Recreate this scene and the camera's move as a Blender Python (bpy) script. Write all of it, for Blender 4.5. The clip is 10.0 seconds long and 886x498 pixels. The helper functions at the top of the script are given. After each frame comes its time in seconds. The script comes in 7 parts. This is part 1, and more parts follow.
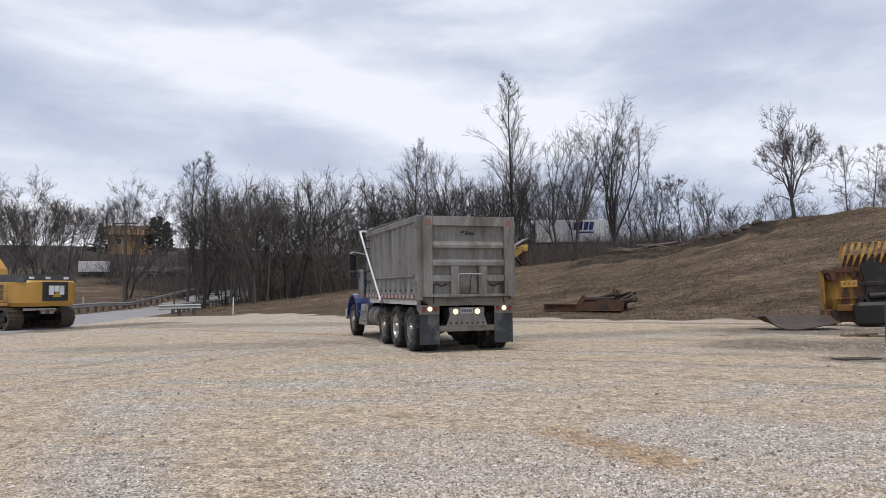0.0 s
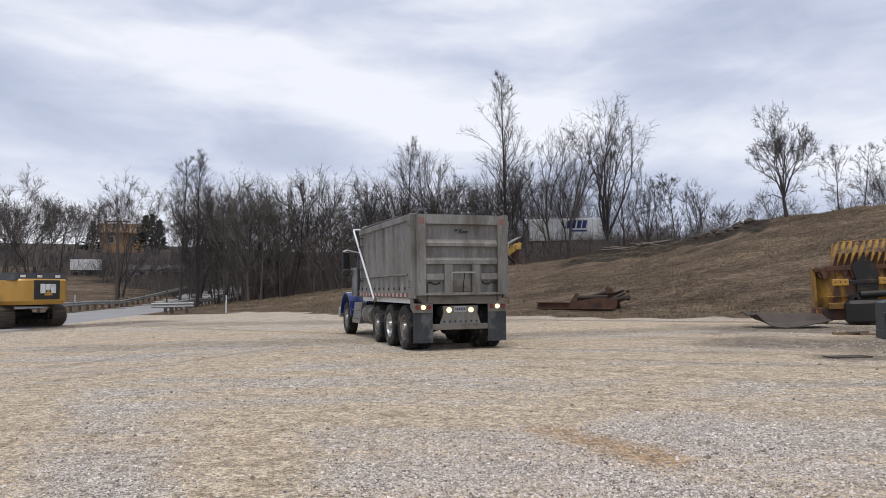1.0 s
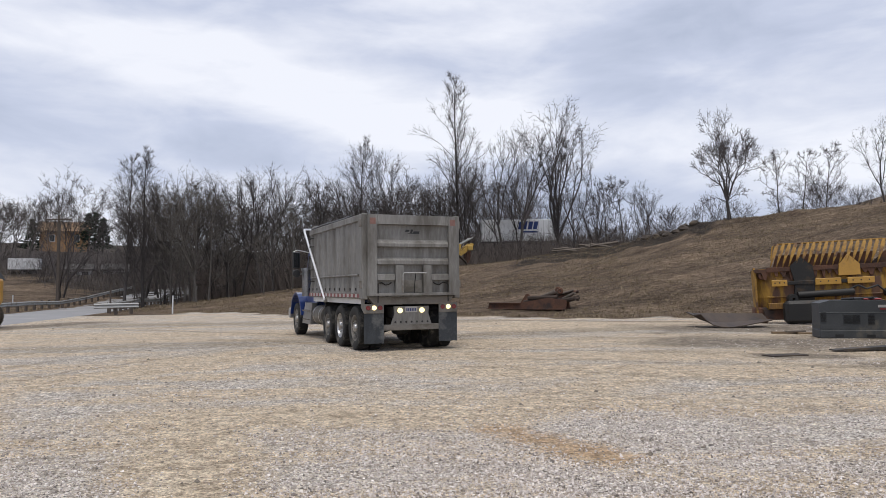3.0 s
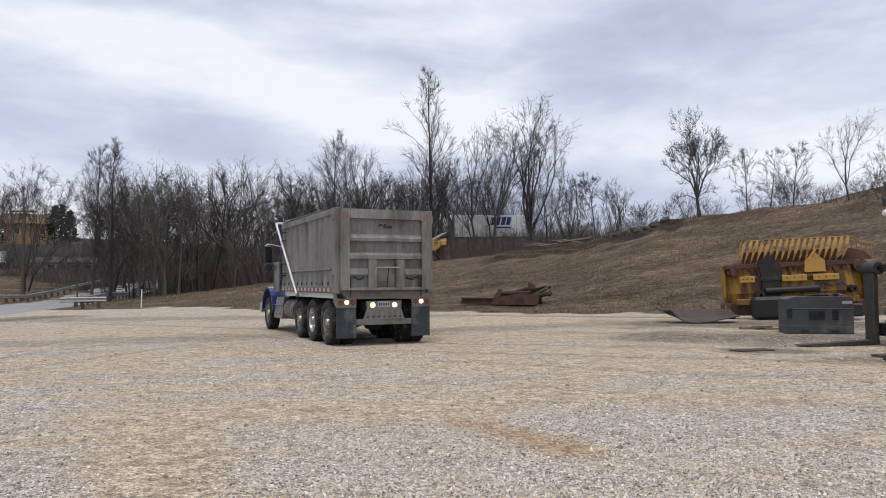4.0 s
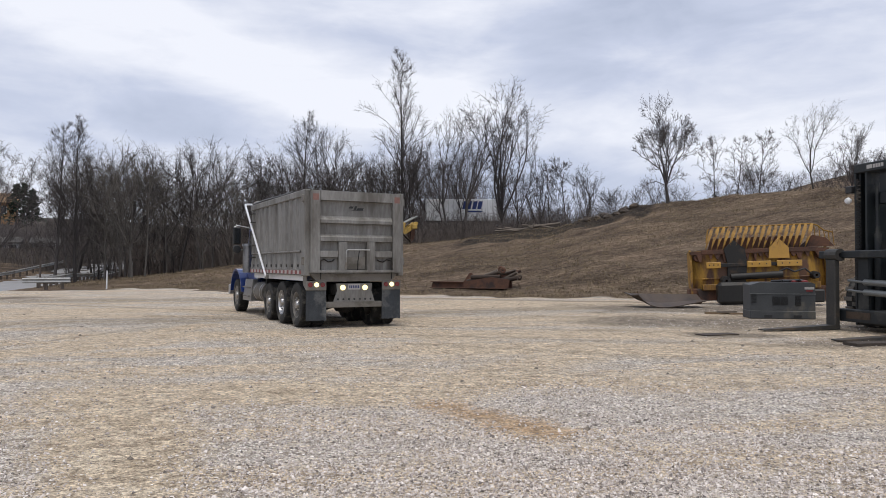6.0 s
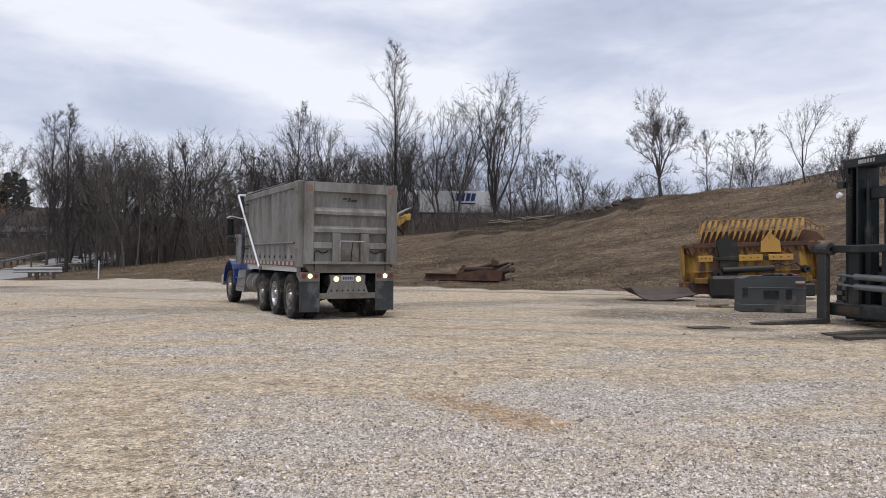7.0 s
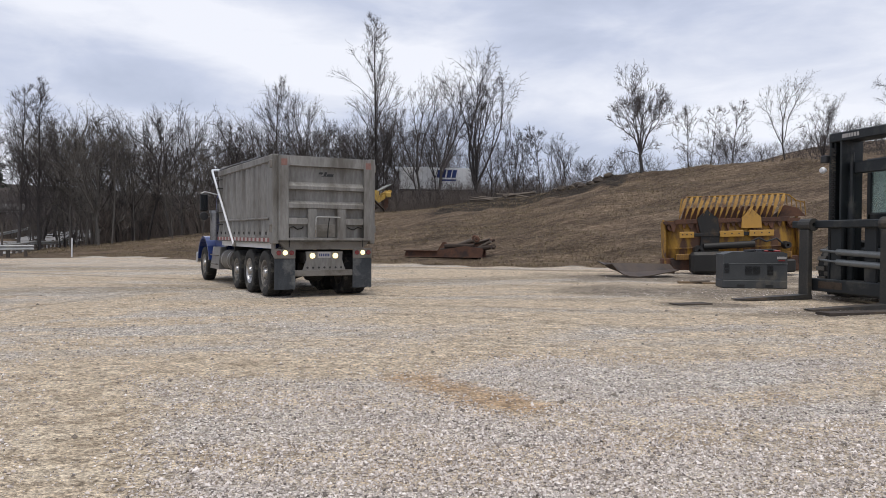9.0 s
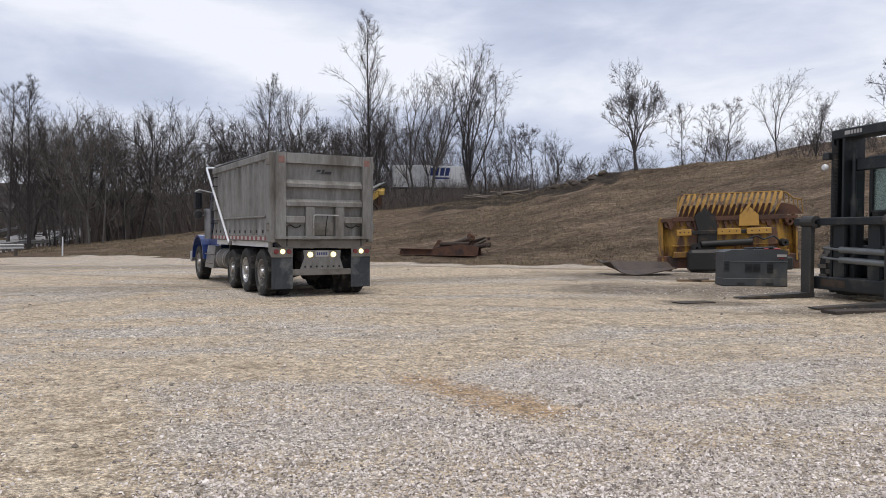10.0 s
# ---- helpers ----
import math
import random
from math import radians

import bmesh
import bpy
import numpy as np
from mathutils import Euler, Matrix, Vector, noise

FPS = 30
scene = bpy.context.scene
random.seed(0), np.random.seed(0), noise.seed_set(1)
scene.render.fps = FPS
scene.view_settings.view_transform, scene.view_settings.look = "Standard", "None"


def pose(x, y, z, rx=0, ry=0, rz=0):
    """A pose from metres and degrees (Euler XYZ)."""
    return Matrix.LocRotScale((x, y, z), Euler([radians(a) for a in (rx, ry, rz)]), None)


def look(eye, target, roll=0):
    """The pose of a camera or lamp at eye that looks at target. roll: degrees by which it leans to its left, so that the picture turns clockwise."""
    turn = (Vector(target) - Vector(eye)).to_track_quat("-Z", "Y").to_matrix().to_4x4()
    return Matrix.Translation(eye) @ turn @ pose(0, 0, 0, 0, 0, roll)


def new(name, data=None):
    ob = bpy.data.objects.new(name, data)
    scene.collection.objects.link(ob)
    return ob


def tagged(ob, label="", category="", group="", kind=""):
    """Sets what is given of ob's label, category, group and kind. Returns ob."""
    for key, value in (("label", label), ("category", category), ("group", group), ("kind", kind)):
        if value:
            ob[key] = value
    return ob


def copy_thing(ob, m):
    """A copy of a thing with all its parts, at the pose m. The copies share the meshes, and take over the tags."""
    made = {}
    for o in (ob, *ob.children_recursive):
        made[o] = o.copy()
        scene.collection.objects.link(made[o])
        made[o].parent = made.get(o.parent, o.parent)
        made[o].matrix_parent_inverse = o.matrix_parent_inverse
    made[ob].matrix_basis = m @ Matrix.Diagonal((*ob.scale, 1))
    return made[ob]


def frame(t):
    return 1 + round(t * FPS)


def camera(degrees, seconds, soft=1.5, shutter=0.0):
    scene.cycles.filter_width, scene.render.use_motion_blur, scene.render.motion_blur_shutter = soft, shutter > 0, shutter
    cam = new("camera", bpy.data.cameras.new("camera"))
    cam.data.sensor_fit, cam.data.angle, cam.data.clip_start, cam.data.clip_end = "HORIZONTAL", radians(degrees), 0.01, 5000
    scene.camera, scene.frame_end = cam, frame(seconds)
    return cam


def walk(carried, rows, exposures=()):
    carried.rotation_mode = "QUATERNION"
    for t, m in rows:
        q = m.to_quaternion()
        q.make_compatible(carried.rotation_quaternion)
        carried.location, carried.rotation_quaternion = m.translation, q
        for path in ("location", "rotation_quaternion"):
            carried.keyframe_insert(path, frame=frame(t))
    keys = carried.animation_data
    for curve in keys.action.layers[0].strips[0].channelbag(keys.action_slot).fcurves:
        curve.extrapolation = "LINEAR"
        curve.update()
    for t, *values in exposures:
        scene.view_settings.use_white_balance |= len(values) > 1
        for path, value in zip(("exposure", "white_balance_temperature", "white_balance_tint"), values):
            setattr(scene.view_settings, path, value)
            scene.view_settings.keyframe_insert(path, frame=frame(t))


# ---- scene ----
cam = camera(62.6, 10.0, soft=0.65)
PATH = [
    (0, (-0.045, -0.105, 1.538), (0.024, 1.891, 1.647), -0.6),
    (0.5, (-0.05, -0.108, 1.541), (0.026, 1.888, 1.647), -0.6),
    (1, (-0.047, -0.108, 1.541), (0.04, 1.887, 1.645), -0.6),
    (1.5, (-0.032, -0.107, 1.537), (0.074, 1.888, 1.64), -0.6),
    (2, (-0.024, -0.118, 1.543), (0.112, 1.875, 1.646), -0.6),
    (2.5, (-0.021, -0.135, 1.546), (0.155, 1.855, 1.651), -0.6),
    (4, (-0.018, -0.125, 1.534), (0.272, 1.852, 1.624), -0.3),
    (4.5, (-0.01, -0.117, 1.532), (0.308, 1.856, 1.606), -0.1),
    (5, (-0.008, -0.121, 1.528), (0.332, 1.849, 1.587), 0.1),
    (5.5, (-0.005, -0.096, 1.518), (0.353, 1.871, 1.569), 0.1),
    (7, (-0.035, -0.127, 1.526), (0.353, 1.835, 1.549), 0.5),
    (7.5, (-0.03, -0.097, 1.512), (0.377, 1.861, 1.513), 0.6),
    (8, (0.016, 0.012, 1.481), (0.44, 1.966, 1.461), 0.5),
    (8.5, (0.073, 0.161, 1.49), (0.506, 2.113, 1.455), 0.5),
    (9, (0.1, 0.238, 1.496), (0.538, 2.189, 1.457), 0.4),
    (9.5, (0.075, 0.326, 1.49), (0.52, 2.276, 1.446), 0.3),
    (10, (-0.033, 0.501, 1.497), (0.427, 2.446, 1.453), 0.3),
]
walk(cam, [(t, look(eye, target, roll)) for t, eye, target, roll in PATH])


# ---- world, sun, exposure ----
SUN_EL, SUN_AZ = 74.0, 190.0          # degrees; azimuth clockwise from +y
world = bpy.data.worlds.new("overcast")
scene.world = world
world.use_nodes = True


def overcast(w):
    nt = w.node_tree
    nt.nodes.clear()
    add, link = nt.nodes.new, nt.links.new
    out = add("ShaderNodeOutputWorld")
    sky = add("ShaderNodeTexSky")
    sky.sky_type, sky.sun_disc = "NISHITA", False
    sky.sun_elevation, sky.sun_rotation = radians(SUN_EL), radians(SUN_AZ)
    clear = add("ShaderNodeBackground")
    clear.inputs[1].default_value = 0.10
    link(sky.outputs[0], clear.inputs[0])
    co = add("ShaderNodeTexCoord")
    mp = add("ShaderNodeMapping")
    mp.inputs["Location"].default_value = CLOUD_SHIFT
    mp.inputs["Rotation"].default_value = (radians(4), radians(-3), 0)
    mp.inputs["Scale"].default_value = (1.0, 1.0, 3.0)
    link(co.outputs["Generated"], mp.inputs[0])
    big = add("ShaderNodeTexNoise")
    big.inputs["Scale"].default_value, big.inputs["Detail"].default_value = 1.7, 9
    big.inputs["Roughness"].default_value, big.inputs["Distortion"].default_value = 0.5, 0.35
    link(mp.outputs[0], big.inputs["Vector"])
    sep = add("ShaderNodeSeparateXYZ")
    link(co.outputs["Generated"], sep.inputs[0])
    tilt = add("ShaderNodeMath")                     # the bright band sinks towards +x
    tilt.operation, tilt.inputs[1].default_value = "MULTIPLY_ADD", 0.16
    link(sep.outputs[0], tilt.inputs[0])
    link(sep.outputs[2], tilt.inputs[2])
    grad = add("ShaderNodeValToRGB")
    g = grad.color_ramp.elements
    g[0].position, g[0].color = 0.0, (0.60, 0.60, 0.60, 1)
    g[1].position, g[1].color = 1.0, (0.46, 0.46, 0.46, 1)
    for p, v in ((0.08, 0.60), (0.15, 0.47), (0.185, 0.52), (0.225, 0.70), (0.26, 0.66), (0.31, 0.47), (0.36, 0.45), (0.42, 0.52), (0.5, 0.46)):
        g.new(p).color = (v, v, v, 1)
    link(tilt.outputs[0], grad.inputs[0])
    small = add("ShaderNodeTexNoise")
    small.inputs["Scale"].default_value, small.inputs["Detail"].default_value = 6.5, 7
    small.inputs["Roughness"].default_value, small.inputs["Distortion"].default_value = 0.55, 0.3
    link(mp.outputs[0], small.inputs["Vector"])
    mottle = add("ShaderNodeMath")
    mottle.operation, mottle.inputs[1].default_value = "MULTIPLY_ADD", 0.42
    link(small.outputs["Fac"], mottle.inputs[0])
    tone = add("ShaderNodeMath")
    tone.operation, tone.inputs[1].default_value = "MULTIPLY_ADD", 0.9
    link(big.outputs["Fac"], tone.inputs[0])
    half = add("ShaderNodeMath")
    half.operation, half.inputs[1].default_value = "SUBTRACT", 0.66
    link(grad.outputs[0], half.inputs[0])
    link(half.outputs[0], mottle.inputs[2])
    link(mottle.outputs[0], tone.inputs[2])
    ramp = add("ShaderNodeValToRGB")
    e = ramp.color_ramp.elements
    e[0].position, e[0].color = 0.25, (0.41, 0.465, 0.60, 1)
    e[1].position, e[1].color = 0.68, (0.90, 0.92, 1.0, 1)
    m = e.new(0.46)
    m.color = (0.585, 0.635, 0.785, 1)
    link(tone.outputs[0], ramp.inputs[0])
    cloud = add("ShaderNodeBackground")
    cloud.inputs[1].default_value = 1.04
    link(ramp.outputs[0], cloud.inputs[0])
    mix = add("ShaderNodeMixShader")
    mix.inputs[0].default_value = 0.93
    link(clear.outputs[0], mix.inputs[1])
    link(cloud.outputs[0], mix.inputs[2])
    link(mix.outputs[0], out.inputs[0])


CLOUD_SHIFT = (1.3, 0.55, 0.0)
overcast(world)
sun_data = bpy.data.lights.new("sun", "SUN")
sun_data.energy, sun_data.angle, sun_data.color = 2.25, radians(24), (1.0, 0.93, 0.83)
sun = new("sun", sun_data)
sun.matrix_world = look((0, 0, 50), (
    -50 * math.sin(radians(SUN_AZ)) / math.tan(radians(SUN_EL)),
    -50 * math.cos(radians(SUN_AZ)) / math.tan(radians(SUN_EL)), 0))


# ---- materials ----
def surface(name, colours, scale=3.0, rough=0.7, metal=0.0, bump=0.0, bump_scale=None, fine=40.0, stain=None, stain_amount=0.0,
            stain_scale=0.8, stretch=(1, 1, 1), vary=0.0, rough_vary=0.1, gloss=0.0):
    """Base colour from coarse and fine noise, stains with a shape of their own, relief. Metres."""
    mt = bpy.data.materials.new(name)
    mt.use_nodes = True
    nt = mt.node_tree
    add, link = nt.nodes.new, nt.links.new
    b = nt.nodes["Principled BSDF"]
    b.inputs["Metallic"].default_value = metal
    if gloss:
        b.inputs["Coat Weight"].default_value = gloss
    co = add("ShaderNodeTexCoord")
    mp = add("ShaderNodeMapping")
    mp.inputs["Scale"].default_value = stretch
    link(co.outputs["Object"], mp.inputs[0])

    def noise_at(s, detail=5, rg=0.6):
        n = add("ShaderNodeTexNoise")
        n.inputs["Scale"].default_value, n.inputs["Detail"].default_value, n.inputs["Roughness"].default_value = s, detail, rg
        link(mp.outputs[0], n.inputs["Vector"])
        return n
    n1, n2 = noise_at(scale), noise_at(fine, 3)
    mean = add("ShaderNodeMath")
    mean.operation, mean.inputs[1].default_value, mean.inputs[2].default_value = "MULTIPLY_ADD", 0.45, 0.0
    link(n2.outputs["Fac"], mean.inputs[0])
    tot = add("ShaderNodeMath")
    tot.operation, tot.inputs[1].default_value = "MULTIPLY_ADD", 0.55
    link(n1.outputs["Fac"], tot.inputs[0])
    link(mean.outputs[0], tot.inputs[2])
    ramp = add("ShaderNodeValToRGB")
    e = ramp.color_ramp.elements
    n = len(colours)
    e[0].position, e[1].position = 0.34, 0.66
    e[0].color, e[1].color = (*colours[0], 1), (*colours[-1], 1)
    for k in range(1, n - 1):
        e.new(0.34 + 0.32 * k / (n - 1)).color = (*colours[k], 1)
    link(tot.outputs[0], ramp.inputs[0])
    col = ramp.outputs[0]
    if stain:
        ns = noise_at(stain_scale, 8, 0.65)
        mr = add("ShaderNodeMapRange")
        mr.inputs["From Min"].default_value = 0.62 - 0.3 * stain_amount
        mr.inputs["From Max"].default_value = 0.74 - 0.3 * stain_amount
        link(ns.outputs["Fac"], mr.inputs["Value"])
        mx = add("ShaderNodeMix")
        mx.data_type = "RGBA"
        link(mr.outputs[0], mx.inputs["Factor"])
        link(col, mx.inputs["A"])
        mx.inputs["B"].default_value = (*stain, 1)
        col = mx.outputs["Result"]
    if vary:
        oi = add("ShaderNodeObjectInfo")
        hs = add("ShaderNodeHueSaturation")
        ma = add("ShaderNodeMapRange")
        ma.inputs["To Min"].default_value, ma.inputs["To Max"].default_value = 1 - vary, 1 + vary
        link(oi.outputs["Random"], ma.inputs["Value"])
        link(ma.outputs[0], hs.inputs["Value"])
        link(col, hs.inputs["Color"])
        col = hs.outputs[0]
    link(col, b.inputs["Base Color"])
    rr = add("ShaderNodeMapRange")
    rr.inputs["To Min"].default_value, rr.inputs["To Max"].default_value = max(0.03, rough - rough_vary), min(1, rough + rough_vary)
    link(n1.outputs["Fac"], rr.inputs["Value"])
    link(rr.outputs[0], b.inputs["Roughness"])
    if bump:
        nb = noise_at(bump_scale or fine, 6, 0.65)
        bp = add("ShaderNodeBump")
        bp.inputs["Strength"].default_value, bp.inputs["Distance"].default_value = 1.0, bump
        link(nb.outputs["Fac"], bp.inputs["Height"])
        link(bp.outputs[0], b.inputs["Normal"])
    return mt


def lamp_glow(name, colour, strength):
    mt = bpy.data.materials.new(name)
    mt.use_nodes = True
    b = mt.node_tree.nodes["Principled BSDF"]
    b.inputs["Base Color"].default_value = (*colour, 1)
    b.inputs["Emission Color"].default_value = (*colour, 1)
    b.inputs["Emission Strength"].default_value = strength
    return mt


def glass(name, tint):
    mt = bpy.data.materials.new(name)
    mt.use_nodes = True
    b = mt.node_tree.nodes["Principled BSDF"]
    b.inputs["Base Color"].default_value = (*tint, 1)
    b.inputs["Roughness"].default_value = 0.06
    b.inputs["Transmission Weight"].default_value = 0.75
    b.inputs["IOR"].default_value = 1.45
    return mt


M_ALU = surface("weathered_aluminium", [(0.142, 0.138, 0.129), (0.205, 0.201, 0.191), (0.268, 0.265, 0.255)], 1.6, 0.62, 0.25, 0.002, 30, 22,
                (0.120, 0.112, 0.100), 0.35, 1.3, (1, 1, 0.22))
M_ALU_DULL = surface("dusty_aluminium", [(0.150, 0.140, 0.126), (0.203, 0.191, 0.173)], 2.2, 0.7, 0.1, 0.002, 30, 30, (0.105, 0.095, 0.077), 0.35, 1.4)
M_CHROME = surface("polished_metal", [(0.397, 0.397, 0.397), (0.499, 0.499, 0.499)], 3, 0.34, 1.0, 0, None, 20, (0.280, 0.264, 0.240), 0.2, 3)
M_PIPE = surface("bright_pipe", [(0.62, 0.63, 0.66), (0.75, 0.76, 0.78)], 4, 0.35, 0.35)
M_BLUE = surface("blue_paint", [(0.009, 0.026, 0.128), (0.013, 0.041, 0.188)], 2, 0.3, 0.0, 0, None, 20, (0.045, 0.049, 0.060), 0.15, 2, gloss=0.5)
M_TYRE = surface("tyre_rubber", [(0.010, 0.010, 0.010), (0.020, 0.020, 0.019)], 6, 0.85, 0, 0.002, 60, 50, (0.10, 0.092, 0.078), 0.35, 3)
M_LUG = surface("dusty_tread", [(0.075, 0.068, 0.058), (0.150, 0.136, 0.115)], 5, 0.9, 0, 0.003, 30, 40)
M_RUBBER = surface("dusty_rubber_flap", [(0.022, 0.027, 0.033), (0.045, 0.052, 0.06)], 4, 0.75, 0, 0.003, 12, 40, (0.11, 0.115, 0.115), 0.3, 2.2)
M_DARK = surface("grimy_chassis", [(0.007, 0.007, 0.007), (0.021, 0.019, 0.017)], 5, 0.8, 0, 0.002, 30, 40, (0.07, 0.06, 0.045), 0.2, 2)
M_BLACK = surface("black_paint", [(0.012, 0.013, 0.014), (0.025, 0.026, 0.028)], 3, 0.45, 0, 0, None, 30, (0.05, 0.05, 0.048), 0.2, 2)
M_RED_L = surface("red_lens", [(0.13, 0.008, 0.012), (0.20, 0.014, 0.016)], 8, 0.25, gloss=0.5)
M_TAPE_R = surface("red_tape", [(0.158, 0.022, 0.025), (0.202, 0.036, 0.036)], 9, 0.5)
M_TAPE_W = surface("white_tape", [(0.360, 0.346, 0.331), (0.446, 0.432, 0.418)], 9, 0.5)
M_LIT = lamp_glow("lit_lamp", (1.0, 0.83, 0.42), 1.6)
M_WHITE = surface("white_paint", [(0.62, 0.63, 0.64), (0.74, 0.75, 0.76)], 1.5, 0.55, 0, 0, None, 12, (0.42, 0.41, 0.39), 0.2, 0.8)
M_SIGNBLUE = surface("dark_blue_lettering", [(0.015, 0.03, 0.13), (0.02, 0.04, 0.16)], 5, 0.6)
M_YELLOW = surface("machine_yellow", [(0.38, 0.205, 0.035), (0.48, 0.27, 0.05)], 1.5, 0.45, 0, 0.001, 20, 25, (0.26, 0.15, 0.05), 0.2, 1.1, gloss=0.15)
M_DOZER = surface("dozer_yellow", [(0.391, 0.246, 0.047), (0.510, 0.348, 0.085)], 1.2, 0.55, 0, 0.001, 20, 15, (0.170, 0.111, 0.051), 0.3, 0.9)
M_BLADE = surface("worn_blade_yellow", [(0.235, 0.118, 0.014), (0.345, 0.190, 0.022), (0.285, 0.152, 0.017)], 1.3, 0.6, 0, 0.003, 14, 22,
                  (0.095, 0.044, 0.022), 0.56, 1.5, (1.3, 1.0, 0.32))
M_BLADE_BLACK = surface("black_patch_paint", [(0.007, 0.007, 0.007), (0.015, 0.014, 0.013)], 2, 0.6, 0, 0.002, 14, 22, (0.066, 0.039, 0.019), 0.15, 1)
M_RUST = surface("rust", [(0.055, 0.03, 0.022), (0.10, 0.048, 0.03), (0.15, 0.07, 0.04)], 2.2, 0.85, 0.1, 0.004, 18, 30, (0.04, 0.028, 0.025), 0.3, 1.2)
M_RUST_DARK = surface("dark_rusted_pipe", [(0.028, 0.020, 0.016), (0.058, 0.040, 0.030)], 3, 0.85, 0.1, 0.003, 18, 30, (0.10, 0.075, 0.055), 0.2, 2)
M_RUST_TINE = surface("rusty_tine", [(0.190, 0.098, 0.022), (0.350, 0.200, 0.034)], 2.4, 0.75, 0, 0.002, 18, 25, (0.085, 0.043, 0.024), 0.35, 2.2)
M_BROWN_STEEL = surface("brown_steel_plate", [(0.045, 0.030, 0.020), (0.080, 0.056, 0.038)], 1.6, 0.55, 0.2, 0.002, 14, 30, (0.024, 0.018, 0.014), 0.3, 1.2)
M_TRACK = surface("muddy_track_steel", [(0.075, 0.062, 0.05), (0.15, 0.125, 0.10)], 4, 0.75, 0.3, 0.004, 20, 40, (0.05, 0.04, 0.03), 0.2, 2)
M_GEN = surface("grey_enclosure", [(0.039, 0.043, 0.046), (0.064, 0.069, 0.074)], 2, 0.6, 0, 0.001, 20, 30, (0.112, 0.105, 0.090), 0.25, 1.6)
M_FORK = surface("dark_green_grey_paint", [(0.005, 0.008, 0.010), (0.011, 0.015, 0.018)], 2, 0.55, 0, 0.001, 20, 30, (0.044, 0.044, 0.040), 0.3, 1.4)
M_RODS = surface("hydraulic_grey", [(0.13, 0.14, 0.14), (0.2, 0.21, 0.21)], 3, 0.4, 0.3)
M_REDPAINT = surface("faded_red_paint", [(0.24, 0.025, 0.03), (0.34, 0.05, 0.05)], 3, 0.6, 0, 0, None, 20, (0.10, 0.04, 0.035), 0.3, 2)
M_FADED = surface("faded_red_reflector", [(0.17, 0.085, 0.07), (0.24, 0.13, 0.11)], 9, 0.6)
M_FORK_STEEL = surface("scuffed_fork_steel", [(0.030, 0.031, 0.031), (0.060, 0.056, 0.050)], 2, 0.6, 0.3, 0.001, 20, 25, (0.110, 0.085, 0.062), 0.30, 1.2)
M_GLASS = glass("window_glass", (0.72, 0.86, 0.84))
M_DARKGLASS = surface("dark_window", [(0.01, 0.012, 0.014), (0.02, 0.024, 0.028)], 2, 0.12, gloss=0.5)
M_GALV = surface("galvanised_steel", [(0.30, 0.31, 0.31), (0.42, 0.42, 0.41)], 3, 0.55, 0.3, 0, None, 20, (0.2, 0.17, 0.14), 0.3, 1.3)
M_WOOD_POLE = surface("weathered_pole_wood", [(0.06, 0.048, 0.04), (0.12, 0.10, 0.085)], 2, 0.9, 0, 0.004, 20, 30, stretch=(4, 4, 0.4))
M_LOG = surface("grey_log_wood", [(0.091, 0.073, 0.059), (0.182, 0.154, 0.126)], 2, 0.9, 0, 0.006, 14, 25, (0.049, 0.038, 0.032), 0.2, 1)
M_PLANK = surface("dirty_plank", [(0.14, 0.095, 0.055), (0.24, 0.175, 0.11)], 2, 0.9, 0, 0.004, 20, 30, (0.09, 0.065, 0.04), 0.3, 1.3, (1, 5, 5))
M_BARK = surface("bare_bark", [(0.036, 0.032, 0.030), (0.070, 0.062, 0.059)], 1.5, 0.95, 0, 0.01, 12, 20, (0.079, 0.074, 0.065), 0.15, 0.7, (1, 1, 0.3), vary=0.3)
M_BARK_PALE = surface("pale_bark", [(0.072, 0.065, 0.057), (0.138, 0.126, 0.114)], 1.5, 0.95, 0, 0.01, 12, 20, (0.048, 0.042, 0.036), 0.25, 0.7, (1, 1, 0.3), vary=0.25)
M_TWIG = surface("bare_twig", [(0.042, 0.036, 0.035), (0.082, 0.071, 0.069)], 0.6, 0.95, vary=0.3)
M_BRUSH = surface("brush_stems", [(0.090, 0.075, 0.067), (0.180, 0.150, 0.132)], 0.35, 0.95, vary=0.2)
# lighter and greyer than the near twigs: distance haze put into the colour
M_FARWOOD_HAZED = surface("far_bare_wood", [(0.085, 0.074, 0.073), (0.150, 0.132, 0.130)], 0.3, 0.95)
M_DULLCHROME = surface("dull_dark_chrome", [(0.16, 0.16, 0.165), (0.28, 0.28, 0.285)], 3, 0.35, 1.0, 0, None, 20)
M_PINE = surface("pine_needles", [(0.012, 0.022, 0.014), (0.028, 0.045, 0.026)], 1.5, 0.9, vary=0.2)
M_BRICK = surface("tan_siding", [(0.29, 0.165, 0.08), (0.40, 0.24, 0.12)], 1.2, 0.9, 0, 0, None, 9, (0.15, 0.09, 0.05), 0.2, 0.4)
M_ROOF = surface("brown_roof", [(0.16, 0.10, 0.055), (0.23, 0.15, 0.085)], 1.5, 0.9)
M_SHINGLE = surface("grey_shingle", [(0.05, 0.048, 0.046), (0.10, 0.095, 0.09)], 1.5, 0.9)
M_ASPHALT = surface("old_asphalt", [(0.20, 0.20, 0.205), (0.27, 0.27, 0.275)], 0.8, 0.85, 0, 0.003, 60, 30, (0.30, 0.295, 0.285), 0.2, 0.3)
M_SPOIL = surface("dark_spoil", [(0.034, 0.027, 0.022), (0.073, 0.058, 0.047)], 1.5, 0.95, 0, 0.02, 6, 20, (0.106, 0.081, 0.053), 0.3, 0.8)
